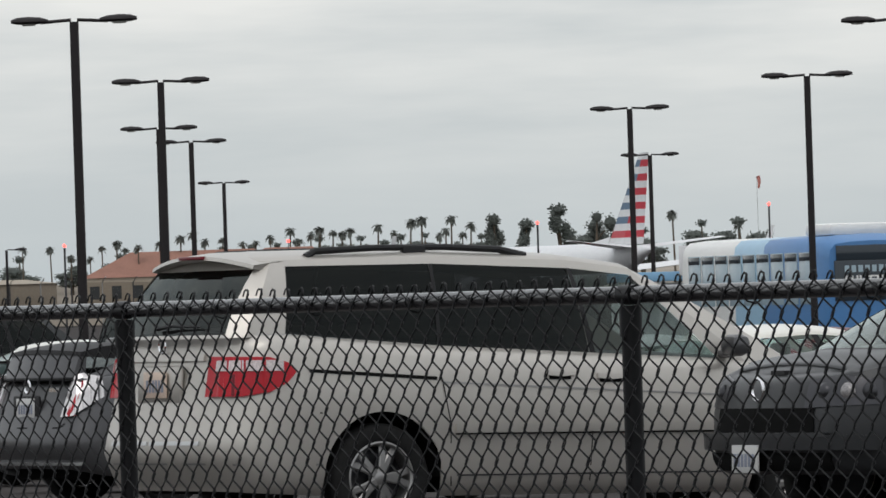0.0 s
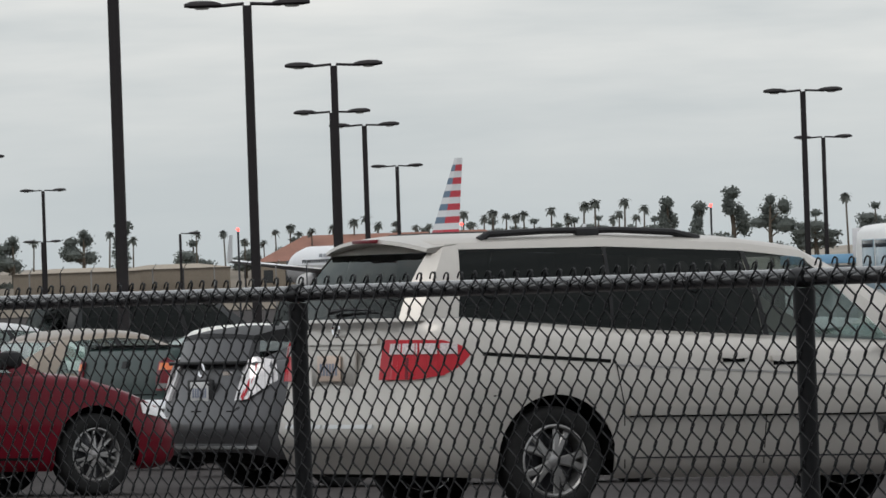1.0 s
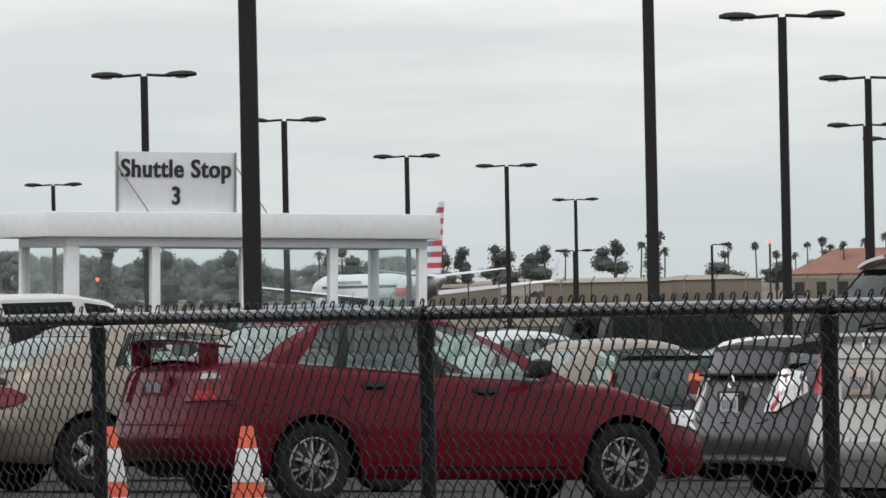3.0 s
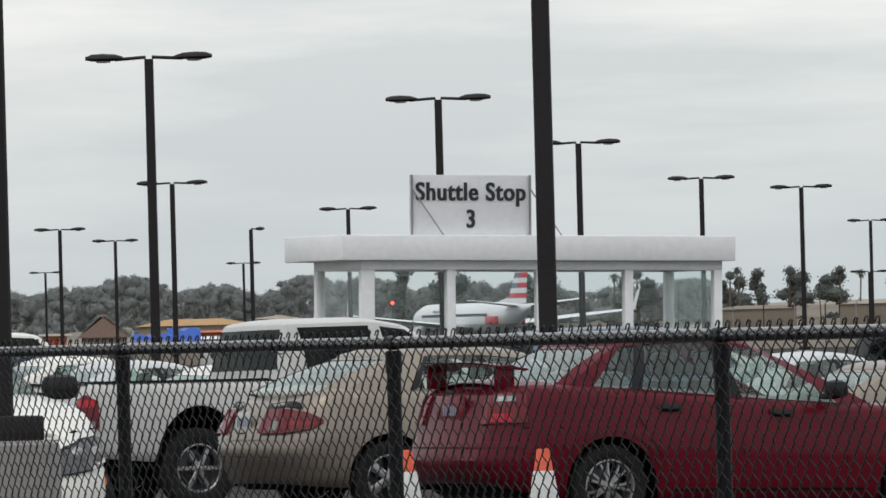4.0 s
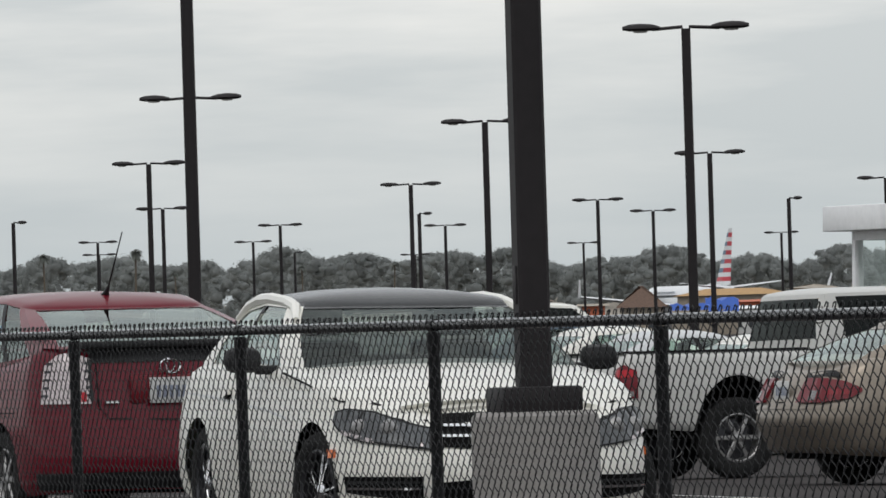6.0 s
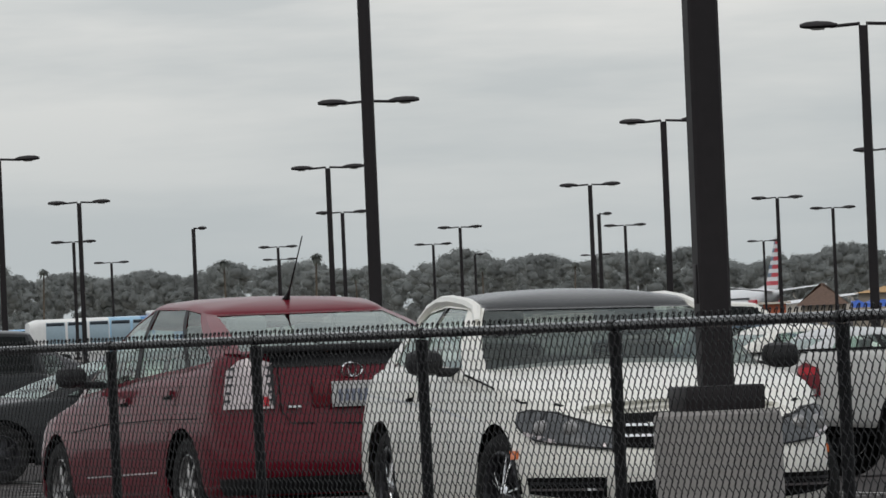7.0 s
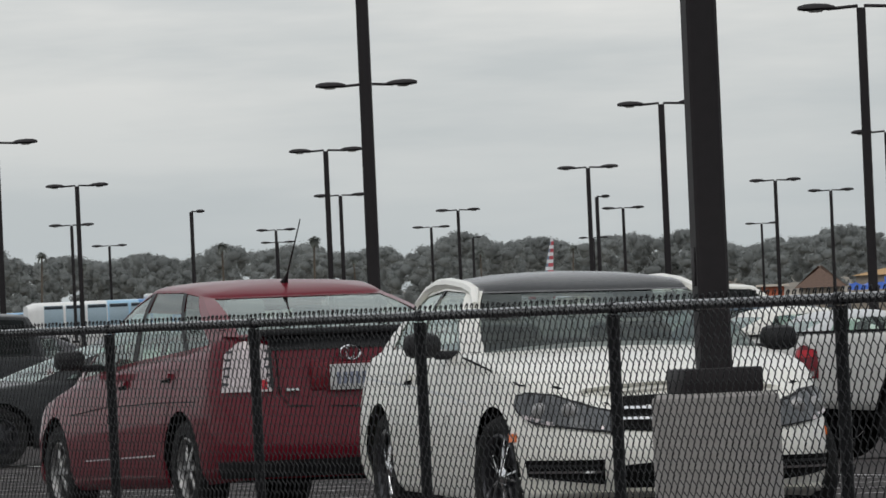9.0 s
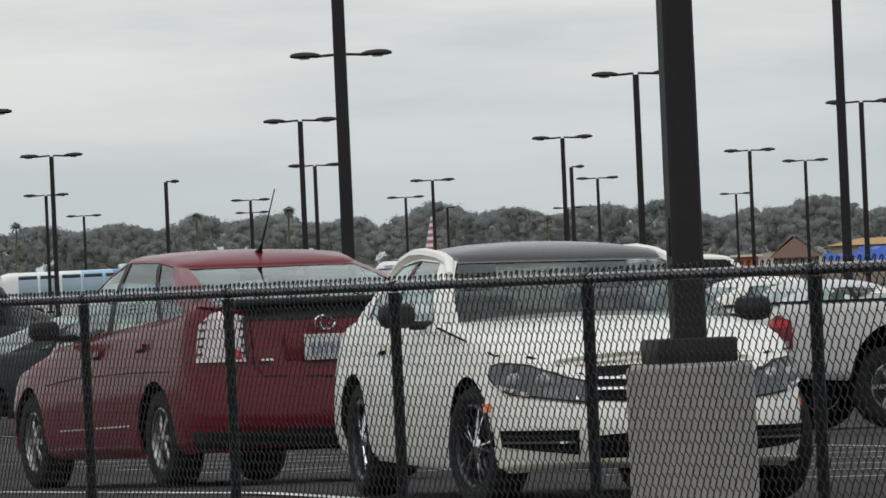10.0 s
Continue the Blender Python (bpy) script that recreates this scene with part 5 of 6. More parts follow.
POLES = [(2.236, 500), (1.711, 388), (1.731, 305), (1.534, 280), (1.339, 206), (-2.302, 362), (-1.195, 314), (-1.312, 231), (-2.881, 455), (3.541, 184),
         (6.205, 418), (7.870, 281), (6.782, 228), (5.341, 334), (4.584, 266), (3.965, 246), (7.995, 503), (9.260, 348), (8.574, 204), (8.232, 182),
         (7.440, 137), (9.525, 167), (8.670, 129), (11.084, 404), (11.355, 291), (11.276, 211), (10.550, 176), (10.721, 148), (9.732, 241), (11.685, 155),
         (11.678, 133), (9.717, 117), (13.397, 329), (12.907, 248), (12.951, 179), (12.722, 140), (13.572, 131)]
F_LONG = 784 / math.tan(radians(LENS / 2))
for az_, el_ in POLES:
    light_pole(az_, (5.95 - EYE) * F_LONG / el_, 5.95, az_ - 2.5)
light_pole(3.066, 118.0, 5.95, 1.0)
light_pole(5.556, 84.0, 5.95, 3.0, width=0.17)
for az_, el_ in ((7.388, 197), (9.685, 189), (12.205, 194), (10.465, 127)):
    light_pole(az_, (5.95 - EYE) * F_LONG / el_, 5.95, az_ + 60, True, 0.14)
light_pole(2.70, 470.0, 4.2, 2.0, True, 0.14)
light_pole(3.557, 500.0, 4.2, 2.0, False, 0.14)
light_pole(9.003, 43.0, 6.3, 22.0, False, 0.150, "dark bronze light pole on a round concrete footing behind the fence", 0.893 - ground_z(*bearing(8.99, 43.0)))
light_pole(11.09, 110.3, 5.95, 8.0)


# ---- traffic cones ----
ORANGE = material("orange_plastic", (0.62, 0.085, 0.03), 0.55, 0, 0.12, 0.15, 8)
REFLECT = material("reflective_white", (0.60, 0.60, 0.58), 0.45, 0, 0.14, 0.15, 10)


def traffic_cone(az, r):
    x, y = bearing(az, r)
    c = thing("traffic_cone", "orange traffic cone with two white reflective bands", "traffic cone", pose(x, y, ground_z(x, y)), "traffic cones")
    h, r0, r1 = 0.655 - ground_z(x, y), 0.135, 0.036
    rad = lambda z: r0 + (r1 - r0) * (z - 0.03) / (h - 0.03)
    link("cone", *lathe([(rad(0.03), 0.03), (rad(h - 0.01), h - 0.01), (r1 * 0.8, h), (r1 * 0.5, h - 0.02)], 24), ORANGE, c)
    link("base", *box(-0.19, 0.19, -0.19, 0.19, 0.0, 0.035, 0.012), ORANGE, c)
    for z0, z1 in ((h - 0.57, h - 0.42), (h - 0.33, h - 0.13)):
        link("white_band", *lathe([(rad(z0) + 0.001, z0), (rad(z0) + 0.004, z0 + 0.004), (rad(z1) + 0.004, z1 - 0.004), (rad(z1) + 0.001, z1)], 24), REFLECT, c)


traffic_cone(5.61, 54.0)
traffic_cone(6.46, 55.0)


# ---- the shuttle shelter ----
SHELTER_WHITE = material("white_sheet_metal", (0.82, 0.82, 0.82), 0.5, 0, 0.05, 0.05, 1.5)
SIGN_WHITE = material("sign_white", (0.70, 0.70, 0.71), 0.5, 0, 0.05, 0.04, 2)
SIGN_INK = material("sign_black", (0.02, 0.02, 0.022), 0.6)
SHELTER_GLASS = glass("shelter_glass", (0.95, 0.97, 0.965), 1.2)


def writing(name, body, size, m, mat, parent, squeeze=1.0):
    """Bold sans lettering: the strokes are thickened by three copies set side by side."""
    cu = bpy.data.curves.new(name, "FONT")
    cu.body, cu.size, cu.align_x, cu.align_y, cu.extrude, cu.offset = body, size, "CENTER", "CENTER", 0.003, size * 0.016
    cu.space_character = 1.09
    tmp = bpy.data.objects.new(name, cu)
    scene.collection.objects.link(tmp)
    me = bpy.data.meshes.new_from_object(tmp.evaluated_get(bpy.context.evaluated_depsgraph_get()))
    bpy.data.objects.remove(tmp)
    bm = bmesh.new()
    for k, shift in enumerate((0.0, -0.022, 0.022)):
        me.transform(Matrix.Translation((shift * size, 0, 0.0012 * k)))
        bm.from_mesh(me)
        me.transform(Matrix.Translation((-shift * size, 0, -0.0012 * k)))
    bm.to_mesh(me)
    bm.free()
    me.transform(Matrix.Diagonal((squeeze, 1, 1, 1)))
    me.materials.clear()
    me.materials.append(mat)
    ob = new(name, me)
    ob.parent = parent
    ob.matrix_local = m
    return ob


def build_shelter():
    az, r = 6.79, 130.0
    x, y = bearing(az, r)
    z0 = ground_z(x, y)
    c = thing("bus_shelter", "white metal shuttle shelter with a flat roof and glazed walls", "bus shelter", pose(x, y, z0, 0, 1.25, 30.0))
    top = EYE + 183 / F_LONG * r - z0
    fas = 45 / F_LONG * r
    ln, dp = 6.0, 2.1
    link("roof", *box(-0.15, ln, 0, dp, top - fas, top, 0.015), SHELTER_WHITE, c)
    i0, i1, d0, d1 = 0.22, ln - 0.14, 0.16, dp - 0.2
    zt = top - fas
    link("header_beam", *box(i0, i1, d0, d0 + 0.10, zt - 0.13, zt - 0.002, 0.005), SHELTER_WHITE, c)
    link("header_beam", *box(i0, i1, d1 - 0.10, d1, zt - 0.13, zt - 0.002, 0.005), SHELTER_WHITE, c)
    link("header_beam", *box(i0, i0 + 0.09, d0 + 0.1, d1 - 0.1, zt - 0.13, zt - 0.002, 0.005), SHELTER_WHITE, c)
    link("header_beam", *box(i1 - 0.09, i1, d0 + 0.1, d1 - 0.1, zt - 0.13, zt - 0.002, 0.005), SHELTER_WHITE, c)
    xs = [i0, i0 + 1.32, i0 + 2.72, i0 + 4.10, i1 - 0.13]
    for k, px in enumerate(xs):
        link("post", *box(px, px + (0.20 if k == 0 else 0.13), d0, d0 + 0.12, 0, zt - 0.13, 0.008), SHELTER_WHITE, c)
        if k in (0, 4):
            link("post", *box(px, px + 0.13, d1 - 0.12, d1, 0, zt - 0.13, 0.008), SHELTER_WHITE, c)
    for a, b in zip(xs, xs[1:]):
        p = link("pane", *box(a + 0.16, b, d0 + 0.05, d0 + 0.06, 0.5, zt - 0.13), SHELTER_GLASS, c)
        p.visible_shadow = False
    for px in (i0 + 0.05, i1 - 0.07):
        p = link("pane", *box(px, px + 0.01, d0 + 0.12, d1 - 0.12, 0.5, zt - 0.13), SHELTER_GLASS, c)
        p.visible_shadow = False
    link("kick_panel", *box(i0, i1, d0 + 0.03, d0 + 0.08, 0.0, 0.45, 0.005), SHELTER_WHITE, c)
    # the sign on the roof
    s0, s1 = 1.02, 2.90
    sh = 108 / F_LONG * r
    sign = link("sign_board", *box(s0, s1, 0.28, 0.32, top, top + sh, 0.006), SIGN_WHITE, c, "white board lettered Shuttle Stop 3")
    writing("lettering", "Shuttle Stop", 0.36, pose((s0 + s1) / 2, 0.272, top + sh * 0.71, 90, 0, 0), SIGN_INK, sign, 0.875)
    writing("lettering", "3", 0.36, pose((s0 + s1) / 2, 0.272, top + sh * 0.26, 90, 0, 0), SIGN_INK, sign, 0.84)
    for px in (s0 + 0.02, s1 - 0.02):
        link("sign_post", *tube([(px, 0.26, top), (px, 0.26, top + sh)], 0.018, 8), RIM, c)
        link("sign_stay", *tube([(px, 0.26, top + sh * 0.78), (px + 0.42, 0.10, top)], 0.012, 6), RIM, c)


build_shelter()
TEAL = material("pale_blue_sheet", (0.22, 0.42, 0.62), 0.55, 0, 0.06, 0.05, 1)


def build_far_shelter():
    az, r = -1.05, 265.0
    x, y = bearing(az, r)
    z0 = ground_z(x, y)
    c = thing("bus_shelter", "open shuttle shelter with a pale blue flat roof and white sign", "bus shelter", pose(x, y, z0, 0, 0, 3.0))
    link("roof", *box(0, 2.3, 0, 2.0, 2.15, 2.42, 0.02), TEAL, c)
    for px in (0.15, 0.75, 1.35, 2.05):
        for py in (0.15, 1.8):
            link("post", *box(px, px + 0.08, py, py + 0.08, 0, 2.15, 0.006), SHELTER_WHITE, c)
    link("back_panel", *box(0.1, 2.2, 1.86, 1.9, 0.4, 2.1), SHELTER_WHITE, c)
    sign = link("sign_board", *box(1.95, 3.35, -0.1, -0.06, 2.3, 3.15, 0.006), SIGN_WHITE, c, "white board lettered Shuttle Stop")
    writing("lettering", "Shuttle Stop", 0.22, pose(2.65, -0.105, 2.98, 90, 0, 0), SIGN_INK, sign, 0.9)
    link("sign_post", *tube([(2.1, -0.05, 0), (2.1, -0.05, 2.3)], 0.03, 8), RIM, c)
    link("sign_post", *tube([(3.2, -0.05, 0), (3.2, -0.05, 2.3)], 0.03, 8), RIM, c)


build_far_shelter()

# ---- buses ----
BUS_WHITE = material("bus_white", (0.74, 0.74, 0.72), 0.4, 0, 0.05, 0.04, 0.8, 0, 0.3)
BUS_BLUE = material("bus_blue", (0.06, 0.19, 0.42), 0.4, 0, 0.06, 0.04, 0.8, 0, 0.3)
BUS_SKY = material("bus_pale_blue", (0.30, 0.50, 0.66), 0.4, 0, 0.06, 0.04, 0.8, 0, 0.3)
BUS_PANE = material("bus_dark_glass", (0.03, 0.04, 0.05), 0.08, 0, 0.1, 0.05, 2)
BUS_PANE_LIT = material("bus_pale_pane", (0.34, 0.44, 0.50), 0.15, 0, 0.1, 0.05, 2)


def bus(label, az, r, heading, length, height=3.1, lead=BUS_BLUE, panes=9, sign=True, white=0.30):
    """A city bus; x runs forward from its tail, y to its left. Its left wall is the near one where heading looks to the camera."""
    x, y = bearing(az, r)
    c = thing("shuttle_bus", label, "bus", pose(x, y, ground_z(x, y), 0, 0, heading), "shuttle buses")
    w = 1.25
    cuts = [(0, white, BUS_WHITE), (white, white + 0.2, BUS_SKY), (white + 0.2, 1.0, lead)]

    def hull(x0, x1, end0, end1):
        sec = [(w * 0.96, 0.35), (w, 0.5), (w, height - 0.45), (w * 0.97, height - 0.2), (w * 0.85, height - 0.05), (w * 0.5, height), (0, height + 0.02)]
        sec = sec + [(-a, b) for a, b in sec[-2::-1]]
        st = [x0, x0 + (0.45 if end0 else 0.01), x1 - (0.3 if end1 else 0.01), x1]
        V, F, n = [], [], len(sec)
        for i, xx in enumerate(st):
            k = 0.9 if (end0 and i == 0) or (end1 and i == 3) else 1.0
            for a, b in sec:
                V.append((xx, a * k, 0.35 + (b - 0.35) * (1 - (1 - k) * 0.6)))
        F = [[i * n + j, i * n + j + 1, (i + 1) * n + j + 1, (i + 1) * n + j] for i in range(3) for j in range(n - 1)]
        F += [list(range(n)), [3 * n + j for j in range(n)], [0, n, 2 * n, 3 * n, 4 * n - 1, 3 * n - 1, 2 * n - 1, n - 1]]
        return V, F

    for a, b, mat in cuts:
        link("body_section", *hull(a * length, b * length, a == 0, b == 1.0), mat, c)
    step = (length - 1.6) / panes
    for k in range(panes):
        x0 = 0.9 + k * step
        for s in (1, -1):
            p = link("window", *box(x0, x0 + step * 0.88, s * (w + 0.002), s * (w + 0.02), 1.5, 2.72, 0.008), BUS_PANE_LIT, c)
            link("vent_pane", *box(x0 + 0.03, x0 + step * 0.85, s * (w + 0.02), s * (w + 0.028), 2.52, 2.70, 0.003), BUS_PANE, p)
    fr = link("front_window", *box(length + 0.0, length + 0.03, -1.0, 1.0, 1.55, 2.5, 0.01), BUS_PANE, c)
    link("destination_sign", *box(length + 0.0, length + 0.035, -0.95, 0.95, 2.5, 2.85, 0.01), BUS_PANE, c)
    if sign:
        writing("lettering", "SHUTTLE", 0.30, pose(length + 0.034, -0.15, 2.02, 90, 0, 90), BUS_WHITE, fr, 0.9)
        for k in range(7):
            link("sign_bar", *box(length + 0.03, length + 0.036, -0.75 + 0.17 * k, -0.64 + 0.17 * k, 2.22, 2.38), BUS_PANE_LIT, fr)
    link("roof_unit", *box(length * 0.76, length * 0.76 + 1.8, -0.8, 0.8, height - 0.02, height + 0.28, 0.1), BUS_WHITE, c)
    for xx in (1.9, length - 2.4):
        for s in (1, -1):
            wheel(0.48, 0.29, 0.28, 6, "plain", c, pose(xx, s * (w - 0.12), 0.48), s)
    return c


bus("blue and white shuttle bus fading from white tail to blue nose", -1.76, 226.0, -73.0, 10.8, white=0.40)
bus("white and blue shuttle bus far across the car park", 13.26, 520.0, 20.0, 9.0, 2.9, BUS_BLUE, 6, False, 0.5)


# ---- the airliner ----
PLANE_SILVER = material("airliner_silver", (0.70, 0.71, 0.72), 0.4, 0.0, 0.06, 0.05, 0.5)
PLANE_RED = material("airliner_red", (0.52, 0.03, 0.05), 0.4, 0, 0.06, 0.05, 0.5)
PLANE_BLUE = material("airliner_blue", (0.06, 0.13, 0.22), 0.4, 0, 0.06, 0.05, 0.5)
PLANE_DARK = material("airliner_dark", (0.03, 0.035, 0.04), 0.3)


def build_airliner():
    """x runs from the nose (at +20) to the tail; the fin's tip is over x = -19."""
    c = thing("airliner", "silver twin-jet airliner with a red, white and blue striped tail", "aeroplane")
    prof = [(20, 0.05, 2.7), (19.6, 0.6, 2.75), (18.8, 1.15, 2.9), (17.4, 1.62, 3.1), (15.5, 1.88, 3.2), (4, 1.88, 3.2), (-8, 1.88, 3.2), (-12, 1.6, 3.45), (-16, 0.95, 3.95), (-19, 0.3, 4.4), (-19.4, 0.08, 4.45)]
    n, V = 24, []
    for x, r, z in prof:
        V += [(x, r * math.cos(2 * math.pi * k / n), z + r * math.sin(2 * math.pi * k / n)) for k in range(n)]
    F = [[i * n + k, i * n + (k + 1) % n, (i + 1) * n + (k + 1) % n, (i + 1) * n + k] for i in range(len(prof) - 1) for k in range(n)]
    F += [list(range(n)), [(len(prof) - 1) * n + k for k in range(n)]]
    body = link("fuselage", V, F, PLANE_SILVER, c)
    for s in (1, -1):
        link("window_band", *join(*[box(13 - 0.55 * k, 13.25 - 0.55 * k, s * 1.80, s * 1.90, 3.55, 3.85) for k in range(42)]), PLANE_DARK, body)["kind"] = "stuff"
        link("cockpit_window", *box(18.2, 18.9, s * 0.5, s * 1.12, 3.45, 3.85, 0.05), PLANE_DARK, body)

        def foil(root, tip, th):
            V = []
            for (xl, xt, y, z), t in ((root, th), (tip, th * 0.45)):
                V += [(xl, y, z), ((xl * 2 + xt) / 3, y, z + t), (xt, y, z), ((xl * 2 + xt) / 3, y, z - t * 0.6)]
            return V, [[0, 1, 5, 4], [1, 2, 6, 5], [2, 3, 7, 6], [3, 0, 4, 7], [0, 1, 2, 3], [4, 5, 6, 7]]

        link("wing", *foil((6.0, -2.6, s * 1.5, 2.3), (-5.2, -6.8, s * 17.2, 3.9), 0.42), PLANE_SILVER, c, smooth=False)
        link("winglet", *foil((-5.3, -6.8, s * 17.2, 3.9), (-6.9, -7.7, s * 17.5, 6.2), 0.1), PLANE_SILVER, c, smooth=False)
        link("tailplane", *foil((-14.0, -17.6, s * 0.6, 4.6), (-17.8, -19.4, s * 7.0, 5.3), 0.2), PLANE_SILVER, c, smooth=False)
        eng = lathe([(0.75, 2.6), (0.95, 2.4), (1.05, 1.4), (1.0, 0.2), (0.7, -1.2), (0.4, -1.5), (0, -1.5)], 20)
        e = link("engine", *moved(eng, pose(3.2, s * 4.9, 1.6, 0, 90, 0)), PLANE_SILVER, c)
        link("fan", *moved(lathe([(0, 2.2), (0.76, 2.2), (0.76, 2.1)], 20), pose(3.2, s * 4.9, 1.6, 0, 90, 0)), PLANE_DARK, e)
        link("main_gear", *join(tube([(-0.5, s * 2.9, 2.2), (-0.5, s * 2.9, 0.5)], 0.12, 8), moved(lathe([(0, -0.3), (0.56, -0.28), (0.56, 0.28), (0, 0.3)], 16), pose(-0.5, s * 2.9, 0.56, 90, 0, 0))), PLANE_DARK, c)
    link("nose_gear", *join(tube([(15, 0, 1.6), (15, 0, 0.4)], 0.09, 8), moved(lathe([(0, -0.2), (0.36, -0.18), (0.36, 0.18), (0, 0.2)], 16), pose(15, 0, 0.36, 90, 0, 0))), PLANE_DARK, c)
    # the fin in its stripes: the rear part in red and silver, the front part in blue and silver
    z0, z1, bands = 4.9, 12.4, 13
    le = lambda z: -11.6 + (-17.9 + 11.6) * (z - z0) / (z1 - z0)
    te = lambda z: -18.1 + (-19.6 + 18.1) * (z - z0) / (z1 - z0)
    for k in range(bands):
        a, b = z0 + (z1 - z0) * k / bands, z0 + (z1 - z0) * (k + 1) / bands
        for f0, f1, tone in ((0.0, 0.5, PLANE_BLUE), (0.5, 1.0, PLANE_RED)):
            mat = tone if k % 2 else PLANE_SILVER
            if k < 3:
                mat = PLANE_RED if k == 1 else PLANE_SILVER
            V = []
            for z in (a, b):
                for f in (f0, f1):
                    x = le(z) + (te(z) - le(z)) * f
                    t = 0.28 * (1 - 0.6 * (z - z0) / (z1 - z0)) * (0.06 if f in (0.0, 1.0) else 1)
                    V += [(x, t, z), (x, -t, z)]
            F = [[0, 2, 6, 4], [1, 5, 7, 3], [0, 4, 5, 1], [2, 3, 7, 6], [4, 6, 7, 5], [0, 1, 3, 2]]
            link("fin_stripe", V, F, mat, c, smooth=False)
    link("fin_fillet", [(-7.0, 0, 5.0), (-11.6, 0.2, 4.7), (-11.6, -0.2, 4.7), (-12.0, 0, 5.6)], [[0, 1, 3], [0, 3, 2], [1, 2, 3], [0, 2, 1]], PLANE_SILVER, c, smooth=False)
    link("name_panel", *join(*[box(8.6 - 1.05 * k, 9.3 - 1.05 * k, s * 1.80, s * 1.885, 4.05, 4.35) for k in range(8) for s in (1, -1)]), material("airliner_grey", (0.32, 0.34, 0.37), 0.4), body)
    link("tail_stripe", *join(*[box(-12.5, -9.0, s * 1.45, s * 1.83, 2.6, 3.5, 0.05) for s in (1, -1)]), PLANE_RED, body)
    return c


AIRLINER = build_airliner()

# ---- far distance ----
BARK = material("bark", (0.10, 0.08, 0.06), 0.9, 0, 0.2, 0.2, 3)
# skyline leaves are greyed and lightened: their haze is part of the colour
PALM_LEAF = material("palm_frond_haze", (0.165, 0.18, 0.165), 0.8, 0, 0.25, 0.2, 2)
LEAF = material("far_foliage_haze", (0.165, 0.185, 0.17), 0.85, 0, 0.3, 0.25, 0.6)
# far woods: distance haze is put into this pale grey leaf colour
LEAF_HAZE_TINT = material("foliage_haze_tint", (0.285, 0.30, 0.293), 0.95, 0, 0.3, 0.1, 0.25, 0, 0, 0.0)


def leafy(m):
    """Lets light through the leaf masses, as foliage does."""
    n, l = m.node_tree.nodes, m.node_tree.links
    b, out = n["Principled BSDF"], n["Material Output"]
    tr, mix = n.new("ShaderNodeBsdfTranslucent"), n.new("ShaderNodeMixShader")
    l.new(b.inputs["Base Color"].links[0].from_socket, tr.inputs["Color"])
    mix.inputs[0].default_value = 0.5
    l.new(b.outputs[0], mix.inputs[1])
    l.new(tr.outputs[0], mix.inputs[2])
    l.new(mix.outputs[0], out.inputs["Surface"])


leafy(LEAF_HAZE_TINT)
leafy(LEAF)
leafy(PALM_LEAF)
DIRT = material("dry_slope", (0.26, 0.23, 0.19), 0.95, 0, 0.25, 0.15, 0.05)
STUCCO = material("tan_stucco", (0.33, 0.285, 0.23), 0.9, 0, 0.1, 0.1, 0.5)
OCHRE = material("ochre_wall", (0.42, 0.26, 0.12), 0.9, 0, 0.1, 0.1, 0.5)
TERRACOTTA = material("terracotta_roof", (0.27, 0.135, 0.10), 0.9, 0, 0.15, 0.2, 1)
BROWN_ROOF = material("brown_roof", (0.12, 0.075, 0.055), 0.9, 0, 0.15, 0.2, 1)
TARP = material("blue_tarpaulin", (0.03, 0.10, 0.42), 0.6, 0, 0.1, 0.1, 1)
ORANGE_WALL = material("orange_container", (0.50, 0.13, 0.06), 0.7, 0, 0.12, 0.1, 1)
PANE_FAR = material("far_window", (0.05, 0.055, 0.06), 0.2)
FAR_FENCE = glass("far_wire_screen", (0.66, 0.64, 0.62), 1.02)
# house walls on the hill, muted by haze mixed into their colour
WALL_HAZE_TINT = material("wall_haze_tint", (0.26, 0.25, 0.235), 0.9, 0, 0.1, 0.1, 0.5)
RED_LIGHT = glow("red_beacon", (1.0, 0.05, 0.04), 6.0)


def clump_mesh(rng, blobs, count, size):
    """Many small leaf facets scattered through and over ellipsoids (x, y, z, rx, ry, rz)."""
    V, F = [], []
    total = sum(b[3] * b[5] for b in blobs)
    for x, y, z, rx, ry, rz in blobs:
        # a dark uneven heart, so that the crown is not seen through everywhere
        k = len(V)
        for i in range(5):
            t = math.pi * i / 4
            for j in range(8):
                q = rng.uniform(0.55, 0.80)
                V.append(Vector((x + rx * q * math.sin(t) * math.cos(j * math.pi / 4), y + ry * q * math.sin(t) * math.sin(j * math.pi / 4), z + rz * q * math.cos(t))))
        F += [[k + i * 8 + j, k + i * 8 + (j + 1) % 8, k + i * 8 + 8 + (j + 1) % 8, k + i * 8 + 8 + j] for i in range(4) for j in range(8)]
        for _ in range(max(8, int(count * rx * rz / total))):
            d = Vector((rng.gauss(0, 1), rng.gauss(0, 1), rng.gauss(0, 1))).normalized() * rng.uniform(0.5, 1.0)
            p = Vector((x + d.x * rx, y + d.y * ry, z + d.z * rz))
            a = Vector((rng.gauss(0, 1), rng.gauss(0, 1), rng.gauss(0, 0.6))).normalized() * size * rng.uniform(0.5, 1.2)
            b = Vector((rng.gauss(0, 1), rng.gauss(0, 1), rng.gauss(0, 1))).cross(a).normalized() * size * rng.uniform(0.4, 0.9)
            k = len(V)
            V += [p - a, p - b, p + a, p + b]
            F.append([k, k + 1, k + 2, k + 3])
    return V, F


